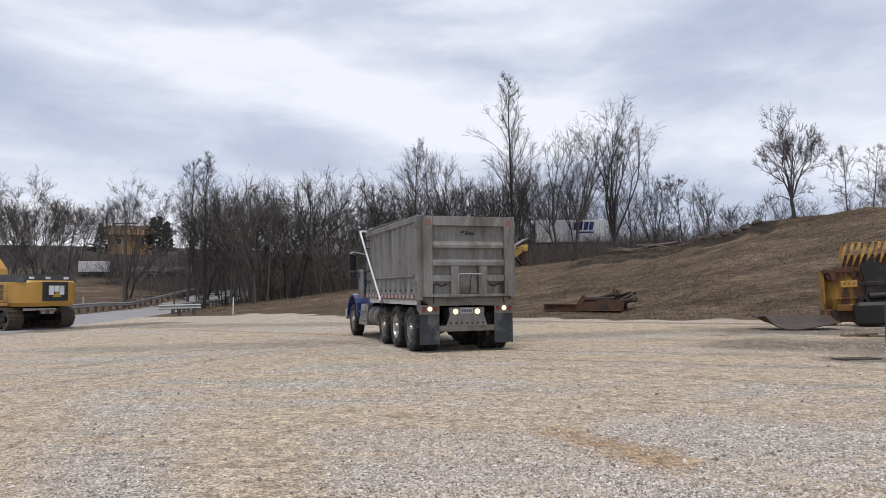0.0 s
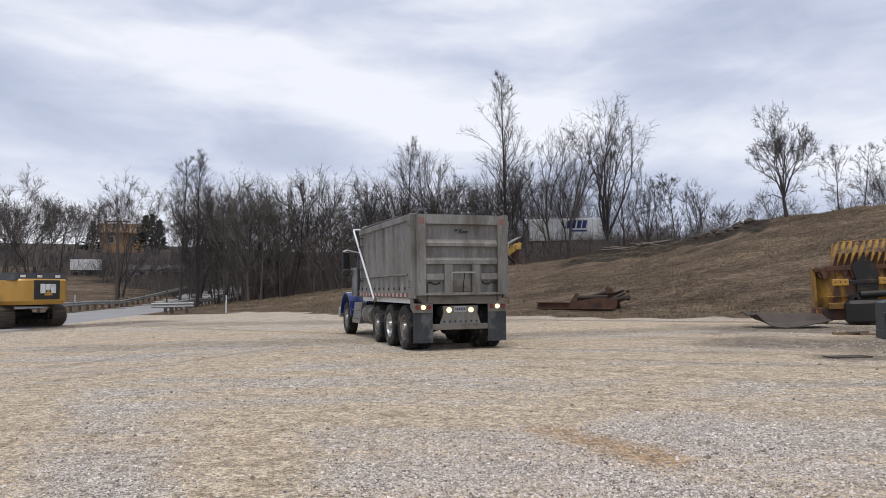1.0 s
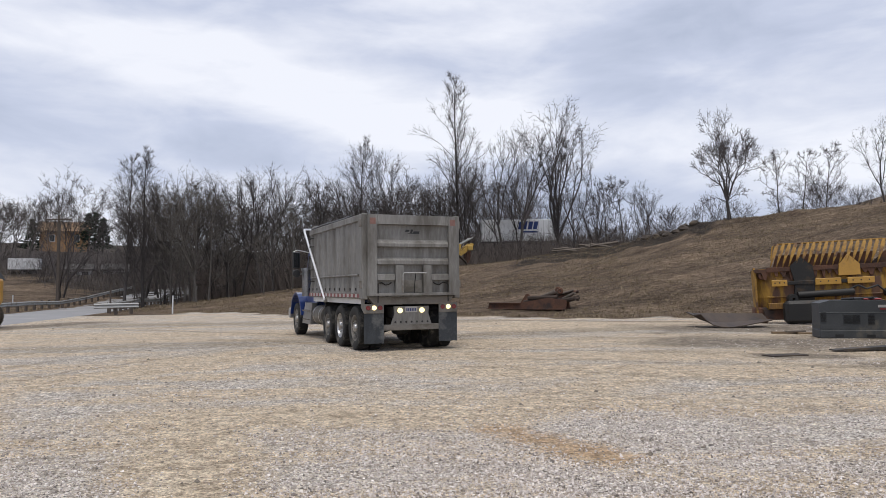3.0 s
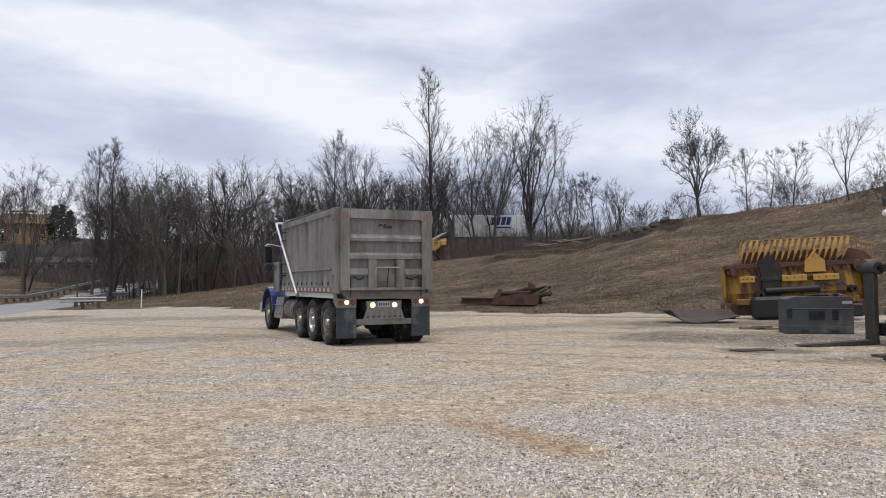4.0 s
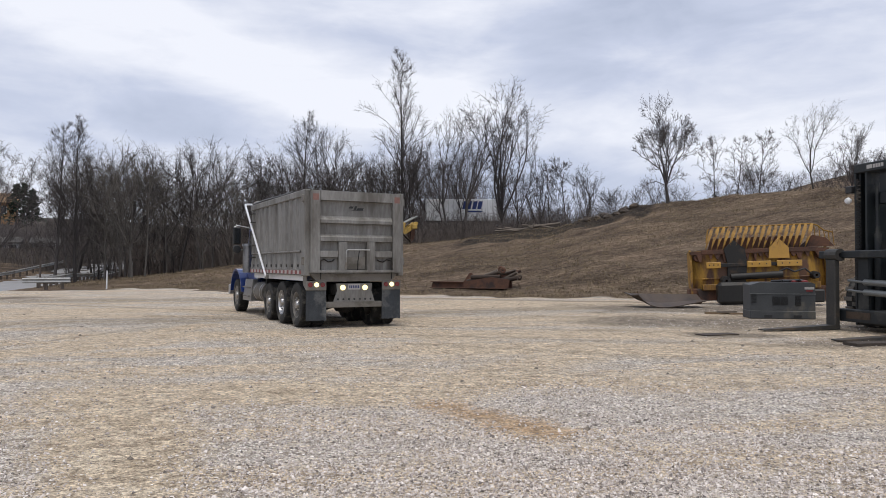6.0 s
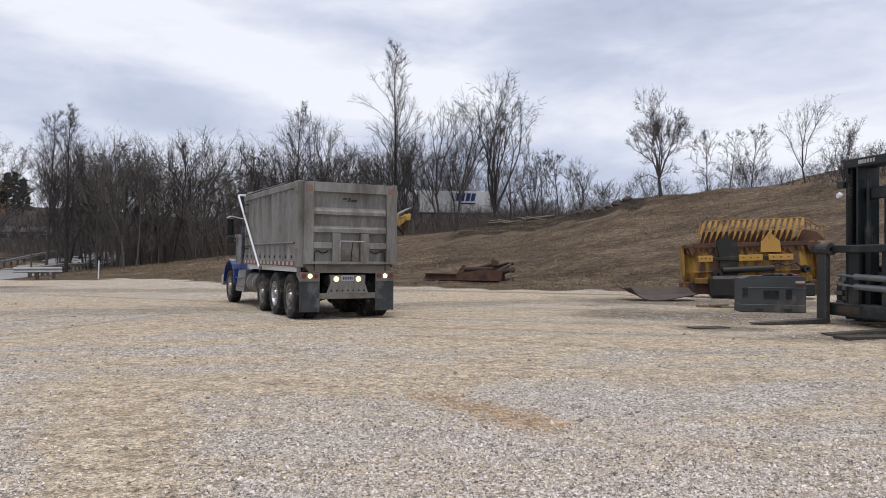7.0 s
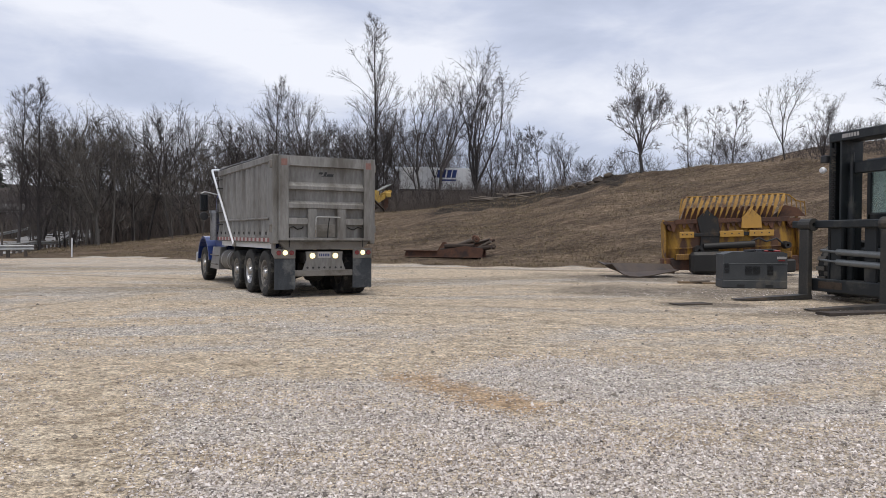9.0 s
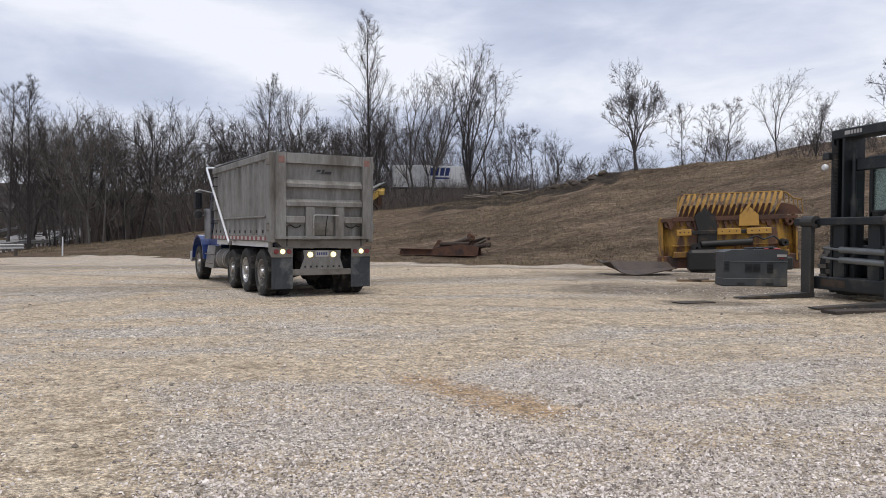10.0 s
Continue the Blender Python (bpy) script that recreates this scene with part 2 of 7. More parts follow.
M_STRAW = surface("dead_grass", [(0.150, 0.112, 0.068), (0.270, 0.212, 0.135)], 0.5, 0.95, vary=0.2)


# ---- mesh helpers ----
def link_mesh(name, verts, faces, material, parent=None, smooth=False, label=""):
    me = bpy.data.meshes.new(name)
    me.from_pydata([tuple(v) for v in verts], [], faces)
    me.update()
    me.materials.append(material)
    if smooth:
        me.shade_smooth()
    ob = new(name, me)
    if parent:
        ob.parent = parent
    if label:
        ob["label"] = label
    return ob


def part(name, bm, material, parent, label="", smooth=False):
    """Links a bmesh as one mesh object under a thing or a part."""
    bmesh.ops.recalc_face_normals(bm, faces=bm.faces[:])
    me = bpy.data.meshes.new(name)
    bm.to_mesh(me)
    bm.free()
    me.materials.append(material)
    if smooth:
        for p in me.polygons:
            p.use_smooth = True
        me.set_sharp_from_angle(angle=radians(38))
    ob = new(name, me)
    if parent:
        ob.parent = parent
    if label:
        ob["label"] = label
    return ob


def thing(name, m, label, category, group="", kind=""):
    ob = new(name)
    ob.empty_display_size = 0.2
    ob.matrix_basis = m
    return tagged(ob, label, category, group, kind)


def box(bm, x0, y0, z0, x1, y1, z1, bevel=0.0, m=None):
    vs = [bm.verts.new((x, y, z)) for x in (x0, x1) for y in (y0, y1) for z in (z0, z1)]
    fs = [bm.faces.new([vs[k] for k in q]) for q in
          ((0, 1, 3, 2), (4, 6, 7, 5), (0, 4, 5, 1), (2, 3, 7, 6), (0, 2, 6, 4), (1, 5, 7, 3))]
    if m is not None:
        bmesh.ops.transform(bm, matrix=m, verts=vs)
    if bevel:
        es = list({e for f in fs for e in f.edges})
        bmesh.ops.bevel(bm, geom=es, offset=bevel, segments=1, affect="EDGES")
    return bm


def hull(bm, lower, upper):
    """A solid between two rings of the same number of points."""
    a, b = [bm.verts.new(p) for p in lower], [bm.verts.new(p) for p in upper]
    n = len(a)
    bm.faces.new(a)
    bm.faces.new(b)
    for k in range(n):
        bm.faces.new((a[k], a[(k + 1) % n], b[(k + 1) % n], b[k]))
    return bm


def slab(bm, outline, axis, lo, hi):
    """An outline of (a, b) pairs in the plane across axis, pushed from lo to hi."""
    def at(p, d):
        return {"x": (d, p[0], p[1]), "y": (p[0], d, p[1]), "z": (p[0], p[1], d)}[axis]
    return hull(bm, [at(p, lo) for p in outline], [at(p, hi) for p in outline])


def rod(bm, p0, p1, r0, r1=None, n=12):
    r1 = r0 if r1 is None else r1
    p0, p1 = Vector(p0), Vector(p1)
    q = (p1 - p0).to_track_quat("Z", "Y").to_matrix()
    rings = []
    for p, r in ((p0, r0), (p1, r1)):
        rings.append([p + q @ Vector((r * math.cos(6.28318 * k / n), r * math.sin(6.28318 * k / n), 0)) for k in range(n)])
    return hull(bm, *rings)


def pipe(bm, points, r, n=8):
    for a, b in zip(points, points[1:]):
        rod(bm, a, b, r, r, n)
    return bm


def lathe(bm, profile, axis="x", n=32, at=(0, 0, 0), close=True):
    """Turns a profile of (radius, along) pairs about an axis."""
    rings = []
    for r, d in profile:
        ring = []
        for k in range(n):
            c, s = r * math.cos(2 * math.pi * k / n), r * math.sin(2 * math.pi * k / n)
            v = {"x": (d, c, s), "y": (c, d, s), "z": (c, s, d)}[axis]
            ring.append(bm.verts.new(Vector(v) + Vector(at)))
        rings.append(ring)
    pairs = list(zip(rings, rings[1:])) + ([(rings[-1], rings[0])] if close else [])
    for a, b in pairs:
        for k in range(n):
            bm.faces.new((a[k], a[(k + 1) % n], b[(k + 1) % n], b[k]))
    return bm


BM = bmesh.new


# ---- the lie of the land, fitted to the camera's view ----
def smooth_step(a, b, v):
    t = np.clip((v - a) / (b - a), 0, 1)
    return t * t * (3 - 2 * t)


# crest heights and runs chosen so the skyline fits the camera's view
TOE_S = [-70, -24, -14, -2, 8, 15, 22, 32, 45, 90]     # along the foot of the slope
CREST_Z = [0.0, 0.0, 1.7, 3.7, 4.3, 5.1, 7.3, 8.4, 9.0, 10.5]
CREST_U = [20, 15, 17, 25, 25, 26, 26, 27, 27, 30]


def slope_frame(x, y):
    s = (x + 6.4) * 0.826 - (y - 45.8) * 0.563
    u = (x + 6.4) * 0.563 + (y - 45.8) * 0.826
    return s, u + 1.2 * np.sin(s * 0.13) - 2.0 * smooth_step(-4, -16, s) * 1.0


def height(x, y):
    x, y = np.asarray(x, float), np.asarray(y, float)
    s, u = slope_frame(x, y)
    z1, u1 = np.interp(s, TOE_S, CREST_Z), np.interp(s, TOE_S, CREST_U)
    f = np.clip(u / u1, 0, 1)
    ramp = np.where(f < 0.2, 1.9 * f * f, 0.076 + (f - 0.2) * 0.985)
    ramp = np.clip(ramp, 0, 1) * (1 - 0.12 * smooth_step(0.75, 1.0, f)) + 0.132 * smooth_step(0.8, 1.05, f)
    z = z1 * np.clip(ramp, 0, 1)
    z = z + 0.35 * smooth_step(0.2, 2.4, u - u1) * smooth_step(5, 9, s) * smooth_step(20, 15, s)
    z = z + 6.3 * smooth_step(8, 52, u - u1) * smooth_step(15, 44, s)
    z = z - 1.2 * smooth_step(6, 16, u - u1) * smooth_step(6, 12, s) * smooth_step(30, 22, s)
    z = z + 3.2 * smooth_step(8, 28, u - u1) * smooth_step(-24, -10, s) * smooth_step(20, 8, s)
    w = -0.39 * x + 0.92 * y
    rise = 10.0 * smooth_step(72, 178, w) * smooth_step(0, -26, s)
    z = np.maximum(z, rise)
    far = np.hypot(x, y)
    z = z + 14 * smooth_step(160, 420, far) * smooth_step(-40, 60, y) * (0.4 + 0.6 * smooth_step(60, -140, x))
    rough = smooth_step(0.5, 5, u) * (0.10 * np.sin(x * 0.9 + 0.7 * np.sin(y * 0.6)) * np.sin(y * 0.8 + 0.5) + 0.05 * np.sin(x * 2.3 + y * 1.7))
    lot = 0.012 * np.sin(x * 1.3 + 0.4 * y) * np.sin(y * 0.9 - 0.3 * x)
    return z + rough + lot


def h_at(x, y):
    return float(height(x, y))


# tracks and patches of packed tan dirt in the gravel: x0, y0, x1, y1, half width, strength
DIRT = [(-1.2, 4.6, -1.9, 8.6, 0.42, 1.0), (-2.2, 8.9, -0.4, 8.9, 0.75, 0.9), (-0.4, 8.7, 1.3, 8.6, 0.65, 0.8), (1.3, 8.7, 5.2, 12.3, 0.55, 0.55),
        (-7.5, 12.8, -3.0, 14.5, 0.5, 0.7), (-6.2, 10.6, -2.6, 19.0, 0.45, 0.6), (-3.4, 5.4, -5.6, 11.0, 0.4, 0.75), (2.5, 13.0, 14.0, 11.2, 0.8, 0.85),
        (3.0, 15.6, 16.0, 14.4, 0.9, 0.75), (1.5, 19.5, 14.0, 20.5, 1.0, 0.7), (-12, 26, 2, 25, 1.2, 0.55), (5.0, 26, 13.0, 28, 1.6, 0.8),
        (-18, 20, -6, 23, 1.0, 0.5), (1.0, 31.0, 14.0, 28.0, 1.3, 0.7), (2.3, 5.7, 3.6, 5.2, 0.3, 0.5), (0.5, 10.4, 7.5, 8.2, 0.5, 0.5),
        (-4.6, 16.5, 3.0, 16.4, 0.8, 0.6), (6.5, 6.5, 12, 8.5, 0.7, 0.6)]
ORANGE = [(1.45, 7.7, 2.15, 6.25, 0.25, 0.88), (1.7, 7.2, 2.0, 6.6, 0.32, 0.55)]


# strokes of darker ground, same columns: muddy spots, wheel lines, a dark verge
DARK_STROKES = [(9.5, 18.5, 16.5, 16.0, 2.2, 0.75), (11.5, 24.5, 19, 22.0, 2.2, 0.8), (8.6, 14.6, 9.8, 14.4, 0.5, 0.9), (9.8, 12.6, 13, 12.6, 0.7, 0.7), (-16.5, 28.0, -13.0, 36.0, 1.3, 0.8),
       (1.0, 22.0, 8.0, 24.5, 1.1, 0.5), (-12.0, 33.0, 4.0, 33.0, 2.0, 0.5), (-9.0, 20.0, -2.0, 21.5, 1.2, 0.45), (3.5, 34.0, 14.0, 28.5, 0.6, 0.6),
       (-0.5, 17.0, 13.0, 10.6, 0.16, 0.55), (0.4, 19.0, 14.0, 12.6, 0.16, 0.5), (2.0, 14.0, 9.0, 9.0, 0.14, 0.5), (-7.5, 9.5, -2.5, 22.0, 0.15, 0.45), (-9.0, 10.5, -4.4, 23.0, 0.15, 0.45),
       (-1.0, 12.6, 7.0, 7.4, 0.13, 0.45), (1.0, 24.0, 15.0, 17.5, 0.2, 0.45), (-10.0, 30.0, 3.0, 21.0, 0.2, 0.6), (-4.5, 5.2, -7.5, 10.5, 0.14, 0.5)]


def strokes(x, y, table):
    out = np.zeros_like(x)
    wob = 0.35 * np.sin(x * 1.9 + 2 * np.sin(y * 1.1)) + 0.3 * np.sin(y * 2.7 + 1.3 * np.sin(x * 1.6))
    for x0, y0, x1, y1, wd, st in table:
        dx, dy = x1 - x0, y1 - y0
        t = np.clip(((x - x0) * dx + (y - y0) * dy) / (dx * dx + dy * dy), 0, 1)
        d = np.hypot(x - x0 - t * dx, y - y0 - t * dy)
        out = np.maximum(out, st * smooth_step(2.1, 0.2, d / wd * (1 + 0.45 * wob)))
    return out


def grass_share(x, y):
    s, u = slope_frame(x, y)
    edge = 0.8 * np.sin(s * 0.7 + 0.6 * np.sin(s * 1.9)) + 0.4 * np.sin(s * 2.3)
    g = smooth_step(-1.0, 0.8, u + edge)
    left = smooth_step(45.0, 46.5, y + 0.3 * edge) * smooth_step(-10, -13, x)
    return np.maximum(np.maximum(g, left), smooth_step(-26.5, -28.0, x))


def ground_material():
    mt = bpy.data.materials.new("gravel_dirt_and_dead_grass")
    mt.use_nodes = True
    nt = mt.node_tree
    add, link = nt.nodes.new, nt.links.new
    b = nt.nodes["Principled BSDF"]
    co = add("ShaderNodeTexCoord")

    def noise_at(s, detail=5, rg=0.6, src=None):
        n = add("ShaderNodeTexNoise")
        n.inputs["Scale"].default_value, n.inputs["Detail"].default_value, n.inputs["Roughness"].default_value = s, detail, rg
        link(src or co.outputs["Object"], n.inputs["Vector"])
        return n.outputs["Fac"]

    def ramp_of(fac, stops):
        r = add("ShaderNodeValToRGB")
        e = r.color_ramp.elements
        e[0].position, e[0].color = stops[0][0], (*stops[0][1], 1)
        e[1].position, e[1].color = stops[-1][0], (*stops[-1][1], 1)
        for p, c in stops[1:-1]:
            e.new(p).color = (*c, 1)
        link(fac, r.inputs[0])
        return r.outputs[0]

    def mixed(f, a, c):
        m = add("ShaderNodeMix")
        m.data_type = "RGBA"
        link(f, m.inputs["Factor"])
        link(a, m.inputs["A"])
        link(c, m.inputs["B"])
        return m.outputs["Result"]

    def attr(name):
        a = add("ShaderNodeAttribute")
        a.attribute_name = name
        return a.outputs["Fac"]

    def shaped(f, nz, lo, hi, k=0.9):
        m = add("ShaderNodeMath")
        m.operation, m.inputs[1].default_value = "MULTIPLY_ADD", k
        link(nz, m.inputs[0])
        link(f, m.inputs[2])
        r = add("ShaderNodeMapRange")
        r.inputs["From Min"].default_value, r.inputs["From Max"].default_value = lo, hi
        link(m.outputs[0], r.inputs["Value"])
        return r.outputs[0]
    vo = add("ShaderNodeTexVoronoi")
    vo.inputs["Scale"].default_value = 42
    link(co.outputs["Object"], vo.inputs["Vector"])
    vb = add("ShaderNodeTexVoronoi")
    vb.inputs["Scale"].default_value = 11
    link(co.outputs["Object"], vb.inputs["Vector"])
    bw = add("ShaderNodeRGBToBW")
    link(vo.outputs["Color"], bw.inputs[0])
    stone = ramp_of(bw.outputs[0], [(0.10, (0.20, 0.178, 0.16)), (0.32, (0.52, 0.48, 0.44)), (0.70, (0.86, 0.82, 0.77))])
    # gaps between the stones darkened: crevice shade put into the colour
    gap = add("ShaderNodeMapRange")
    gap.inputs["From Min"].default_value, gap.inputs["From Max"].default_value, gap.inputs["To Max"].default_value = 0.45, 0.8, 0.6
    link(vo.outputs["Distance"], gap.inputs["Value"])
    gap_shade = ramp_of(noise_at(20, 6, 0.8), [(0.3, (0.14, 0.12, 0.10)), (0.7, (0.30, 0.26, 0.215))])
    stone = mixed(gap.outputs[0], stone, gap_shade)
    fines = ramp_of(noise_at(6, 9, 0.8), [(0.36, (0.27, 0.22, 0.165)), (0.48, (0.52, 0.445, 0.35)), (0.62, (0.70, 0.62, 0.51))])
    gravel = mixed(shaped(noise_at(0.7, 6), noise_at(14, 4), 0.56, 0.9, 0.7), fines, stone)
    dark = ramp_of(noise_at(11, 9, 0.85), [(0.35, (0.17, 0.145, 0.12)), (0.65, (0.50, 0.44, 0.37))])
    gravel = mixed(shaped(noise_at(0.9, 7, 0.7), noise_at(4.5, 9, 0.8), 0.92, 1.2, 0.9), gravel, dark)
    tan = ramp_of(noise_at(2.2, 10, 0.8), [(0.34, (0.36, 0.285, 0.20)), (0.48, (0.57, 0.475, 0.36)), (0.66, (0.74, 0.645, 0.51))])
    mp = add("ShaderNodeMapping")
    mp.inputs["Rotation"].default_value = (0, 0, radians(8))
    mp.inputs["Scale"].default_value = (0.16, 0.75, 1)
    link(co.outputs["Object"], mp.inputs[0])
    streak = noise_at(1.0, 6, 0.6, mp.outputs[0])
    sk = add("ShaderNodeMapRange")
    sk.inputs["From Min"].default_value, sk.inputs["From Max"].default_value, sk.inputs["To Max"].default_value = 0.46, 0.64, 0.85
    link(streak, sk.inputs["Value"])
    mx = add("ShaderNodeMath")
    mx.operation = "MAXIMUM"
    link(sk.outputs[0], mx.inputs[0])
    link(attr("dirt"), mx.inputs[1])
    lot = mixed(shaped(mx.outputs[0], noise_at(2.5, 9, 0.75), 0.42, 0.98), gravel, tan)
    orange = ramp_of(noise_at(3, 6), [(0.3, (0.44, 0.30, 0.18)), (0.7, (0.52, 0.39, 0.26))])
    lot = mixed(shaped(attr("orange"), noise_at(5, 7, 0.7), 0.65, 1.3), lot, orange)
    # darker grey-brown tone for these strokes
    mud = ramp_of(noise_at(2.4, 9, 0.8), [(0.32, (0.11, 0.09, 0.072)), (0.5, (0.24, 0.205, 0.165)), (0.68, (0.40, 0.35, 0.285))])
    lot = mixed(shaped(attr("mud"), noise_at(1.8, 9, 0.75), 0.62, 1.25), lot, mud)
    # lit tops and shaded hollows of gravel clumps, imitated by mottled colour
    clump_shade = ramp_of(noise_at(8, 6, 0.72), [(0.36, (0.60, 0.575, 0.55)), (0.49, (1.04, 1.03, 1.02)), (0.62, (1.36, 1.345, 1.31))])
    clump_toned = add("ShaderNodeMix")
    clump_toned.data_type, clump_toned.blend_type = "RGBA", "MULTIPLY"
    clump_toned.inputs["Factor"].default_value = 1.0
    link(lot, clump_toned.inputs["A"])
    link(clump_shade, clump_toned.inputs["B"])
    pebbles = ramp_of(noise_at(26, 3, 0.7), [(0.37, (0.56, 0.54, 0.52)), (0.5, (1.03, 1.03, 1.03)), (0.62, (1.46, 1.45, 1.43))])
    pebbled = add("ShaderNodeMix")
    pebbled.data_type, pebbled.blend_type = "RGBA", "MULTIPLY"
    pebbled.inputs["Factor"].default_value = 0.9
    link(clump_toned.outputs["Result"], pebbled.inputs["A"])
    link(pebbles, pebbled.inputs["B"])
    lot = pebbled.outputs["Result"]
    mg = add("ShaderNodeMapping")
    mg.inputs["Rotation"].default_value = (0, 0, radians(34))
    mg.inputs["Scale"].default_value = (0.35, 1.5, 1)
    link(co.outputs["Object"], mg.inputs[0])
    g1 = ramp_of(noise_at(0.8, 9, 0.72, mg.outputs[0]), [(0.34, (0.066, 0.045, 0.029)), (0.46, (0.129, 0.088, 0.058)), (0.56, (0.207, 0.150, 0.094)), (0.68, (0.293, 0.218, 0.142))])
    g2 = ramp_of(noise_at(7, 9, 0.85), [(0.42, (0.051, 0.036, 0.025)), (0.58, (0.270, 0.202, 0.137))])
    half = add("ShaderNodeValue")
    half.outputs[0].default_value = 0.45
    grass = mixed(half.outputs[0], g1, g2)
    g3 = ramp_of(noise_at(4.5, 10, 0.8, mg.outputs[0]), [(0.42, (0.047, 0.032, 0.023)), (0.51, (0.159, 0.115, 0.077)), (0.60, (0.397, 0.307, 0.208))])
    grass = mixed(half.outputs[0], grass, g3)
    broad = ramp_of(noise_at(0.33, 8, 0.72, mg.outputs[0]), [(0.36, (0.57, 0.58, 0.61)), (0.5, (1.02, 1.04, 1.10)), (0.64, (1.60, 1.63, 1.72))])
    worn = add("ShaderNodeMix")
    worn.data_type, worn.blend_type = "RGBA", "MULTIPLY"
    worn.inputs["Factor"].default_value = 1.0
    link(grass, worn.inputs["A"])
    link(broad, worn.inputs["B"])
    grass = worn.outputs["Result"]
    spoil = ramp_of(noise_at(1.3, 7, 0.7), [(0.3, (0.027, 0.022, 0.019)), (0.55, (0.060, 0.048, 0.038)), (0.75, (0.114, 0.084, 0.054))])
    grass = mixed(shaped(attr("spoil"), noise_at(1.5, 6), 0.7, 1.1), grass, spoil)
    col = mixed(shaped(attr("grass"), noise_at(2.5, 6), 0.75, 1.2), lot, grass)
    link(col, b.inputs["Base Color"])
    b.inputs["Roughness"].default_value = 0.95
    b.inputs["Specular IOR Level"].default_value = 0.2
    inv = add("ShaderNodeMath")
    inv.operation, inv.inputs[0].default_value = "SUBTRACT", 1.0
    link(vo.outputs["Distance"], inv.inputs[1])
    sm = add("ShaderNodeMath")
    sm.operation, sm.inputs[1].default_value = "MULTIPLY_ADD", 0.8
    link(noise_at(7, 8, 0.75), sm.inputs[0])
    link(inv.outputs[0], sm.inputs[2])
    bp = add("ShaderNodeBump")
    bp.inputs["Strength"].default_value, bp.inputs["Distance"].default_value = 1.0, 0.05
    link(sm.outputs[0], bp.inputs["Height"])
    bg = add("ShaderNodeBump")
    bg.inputs["Strength"].default_value, bg.inputs["Distance"].default_value = 1.0, 0.22
    gm = add("ShaderNodeMath")
    gm.operation = "MULTIPLY"
    link(noise_at(3.2, 8, 0.75), gm.inputs[0])
    link(attr("grass"), gm.inputs[1])
    link(gm.outputs[0], bg.inputs["Height"])
    link(bp.outputs[0], bg.inputs["Normal"])
    link(bg.outputs[0], b.inputs["Normal"])
    return mt


def build_ground():
    def lines(lo, hi, step, out):
        core = list(np.arange(lo, hi + 1e-6, step))
        tail, d, v = [], step, hi
        while v < out:
            d *= 1.22
            v += d
            tail.append(v)
        head, d, v = [], step, lo
        while v > -out:
            d *= 1.22
            v -= d
            head.append(v)
        return np.array(head[::-1] + core + tail)
    xs, ys = lines(-20, 28, 0.3, 1600), lines(2, 70, 0.3, 1600)
    gx, gy = np.meshgrid(xs, ys)
    gz = height(gx, gy)
    nx, ny = len(xs), len(ys)
    verts = np.stack([gx.ravel(), gy.ravel(), gz.ravel()], 1)
    i = np.arange(nx * ny).reshape(ny, nx)
    faces = np.stack([i[:-1, :-1].ravel(), i[:-1, 1:].ravel(), i[1:, 1:].ravel(), i[1:, :-1].ravel()], 1)
    ob = link_mesh("ground", verts.tolist(), faces.tolist(), ground_material(), None, True)
    s, u = slope_frame(gx, gy)
    u1 = np.interp(s, TOE_S, CREST_U)
    spoil = smooth_step(-4.5, -2.0, u - u1 + 0.8 * np.sin(s * 1.7)) * smooth_step(6, 10, s) * smooth_step(24.0, 22.5, s) * smooth_step(8, 5, u - u1)
    spoil = np.maximum(spoil, smooth_step(-0.5, 2.5, u - u1 - 2) * smooth_step(10, 4, s) * 0.95)
    for name, val in (("dirt", strokes(gx, gy, DIRT)), ("orange", strokes(gx, gy, ORANGE)), ("mud", strokes(gx, gy, DARK_STROKES)), ("grass", grass_share(gx, gy)), ("spoil", spoil)):
        a = ob.data.attributes.new(name, "FLOAT", "POINT")
        a.data.foreach_set("value", val.ravel().astype(np.float32))
    return tagged(ob, "grey gravel yard with tan dirt tracks below a dead-grass slope", "ground", kind="structure")


build_ground()


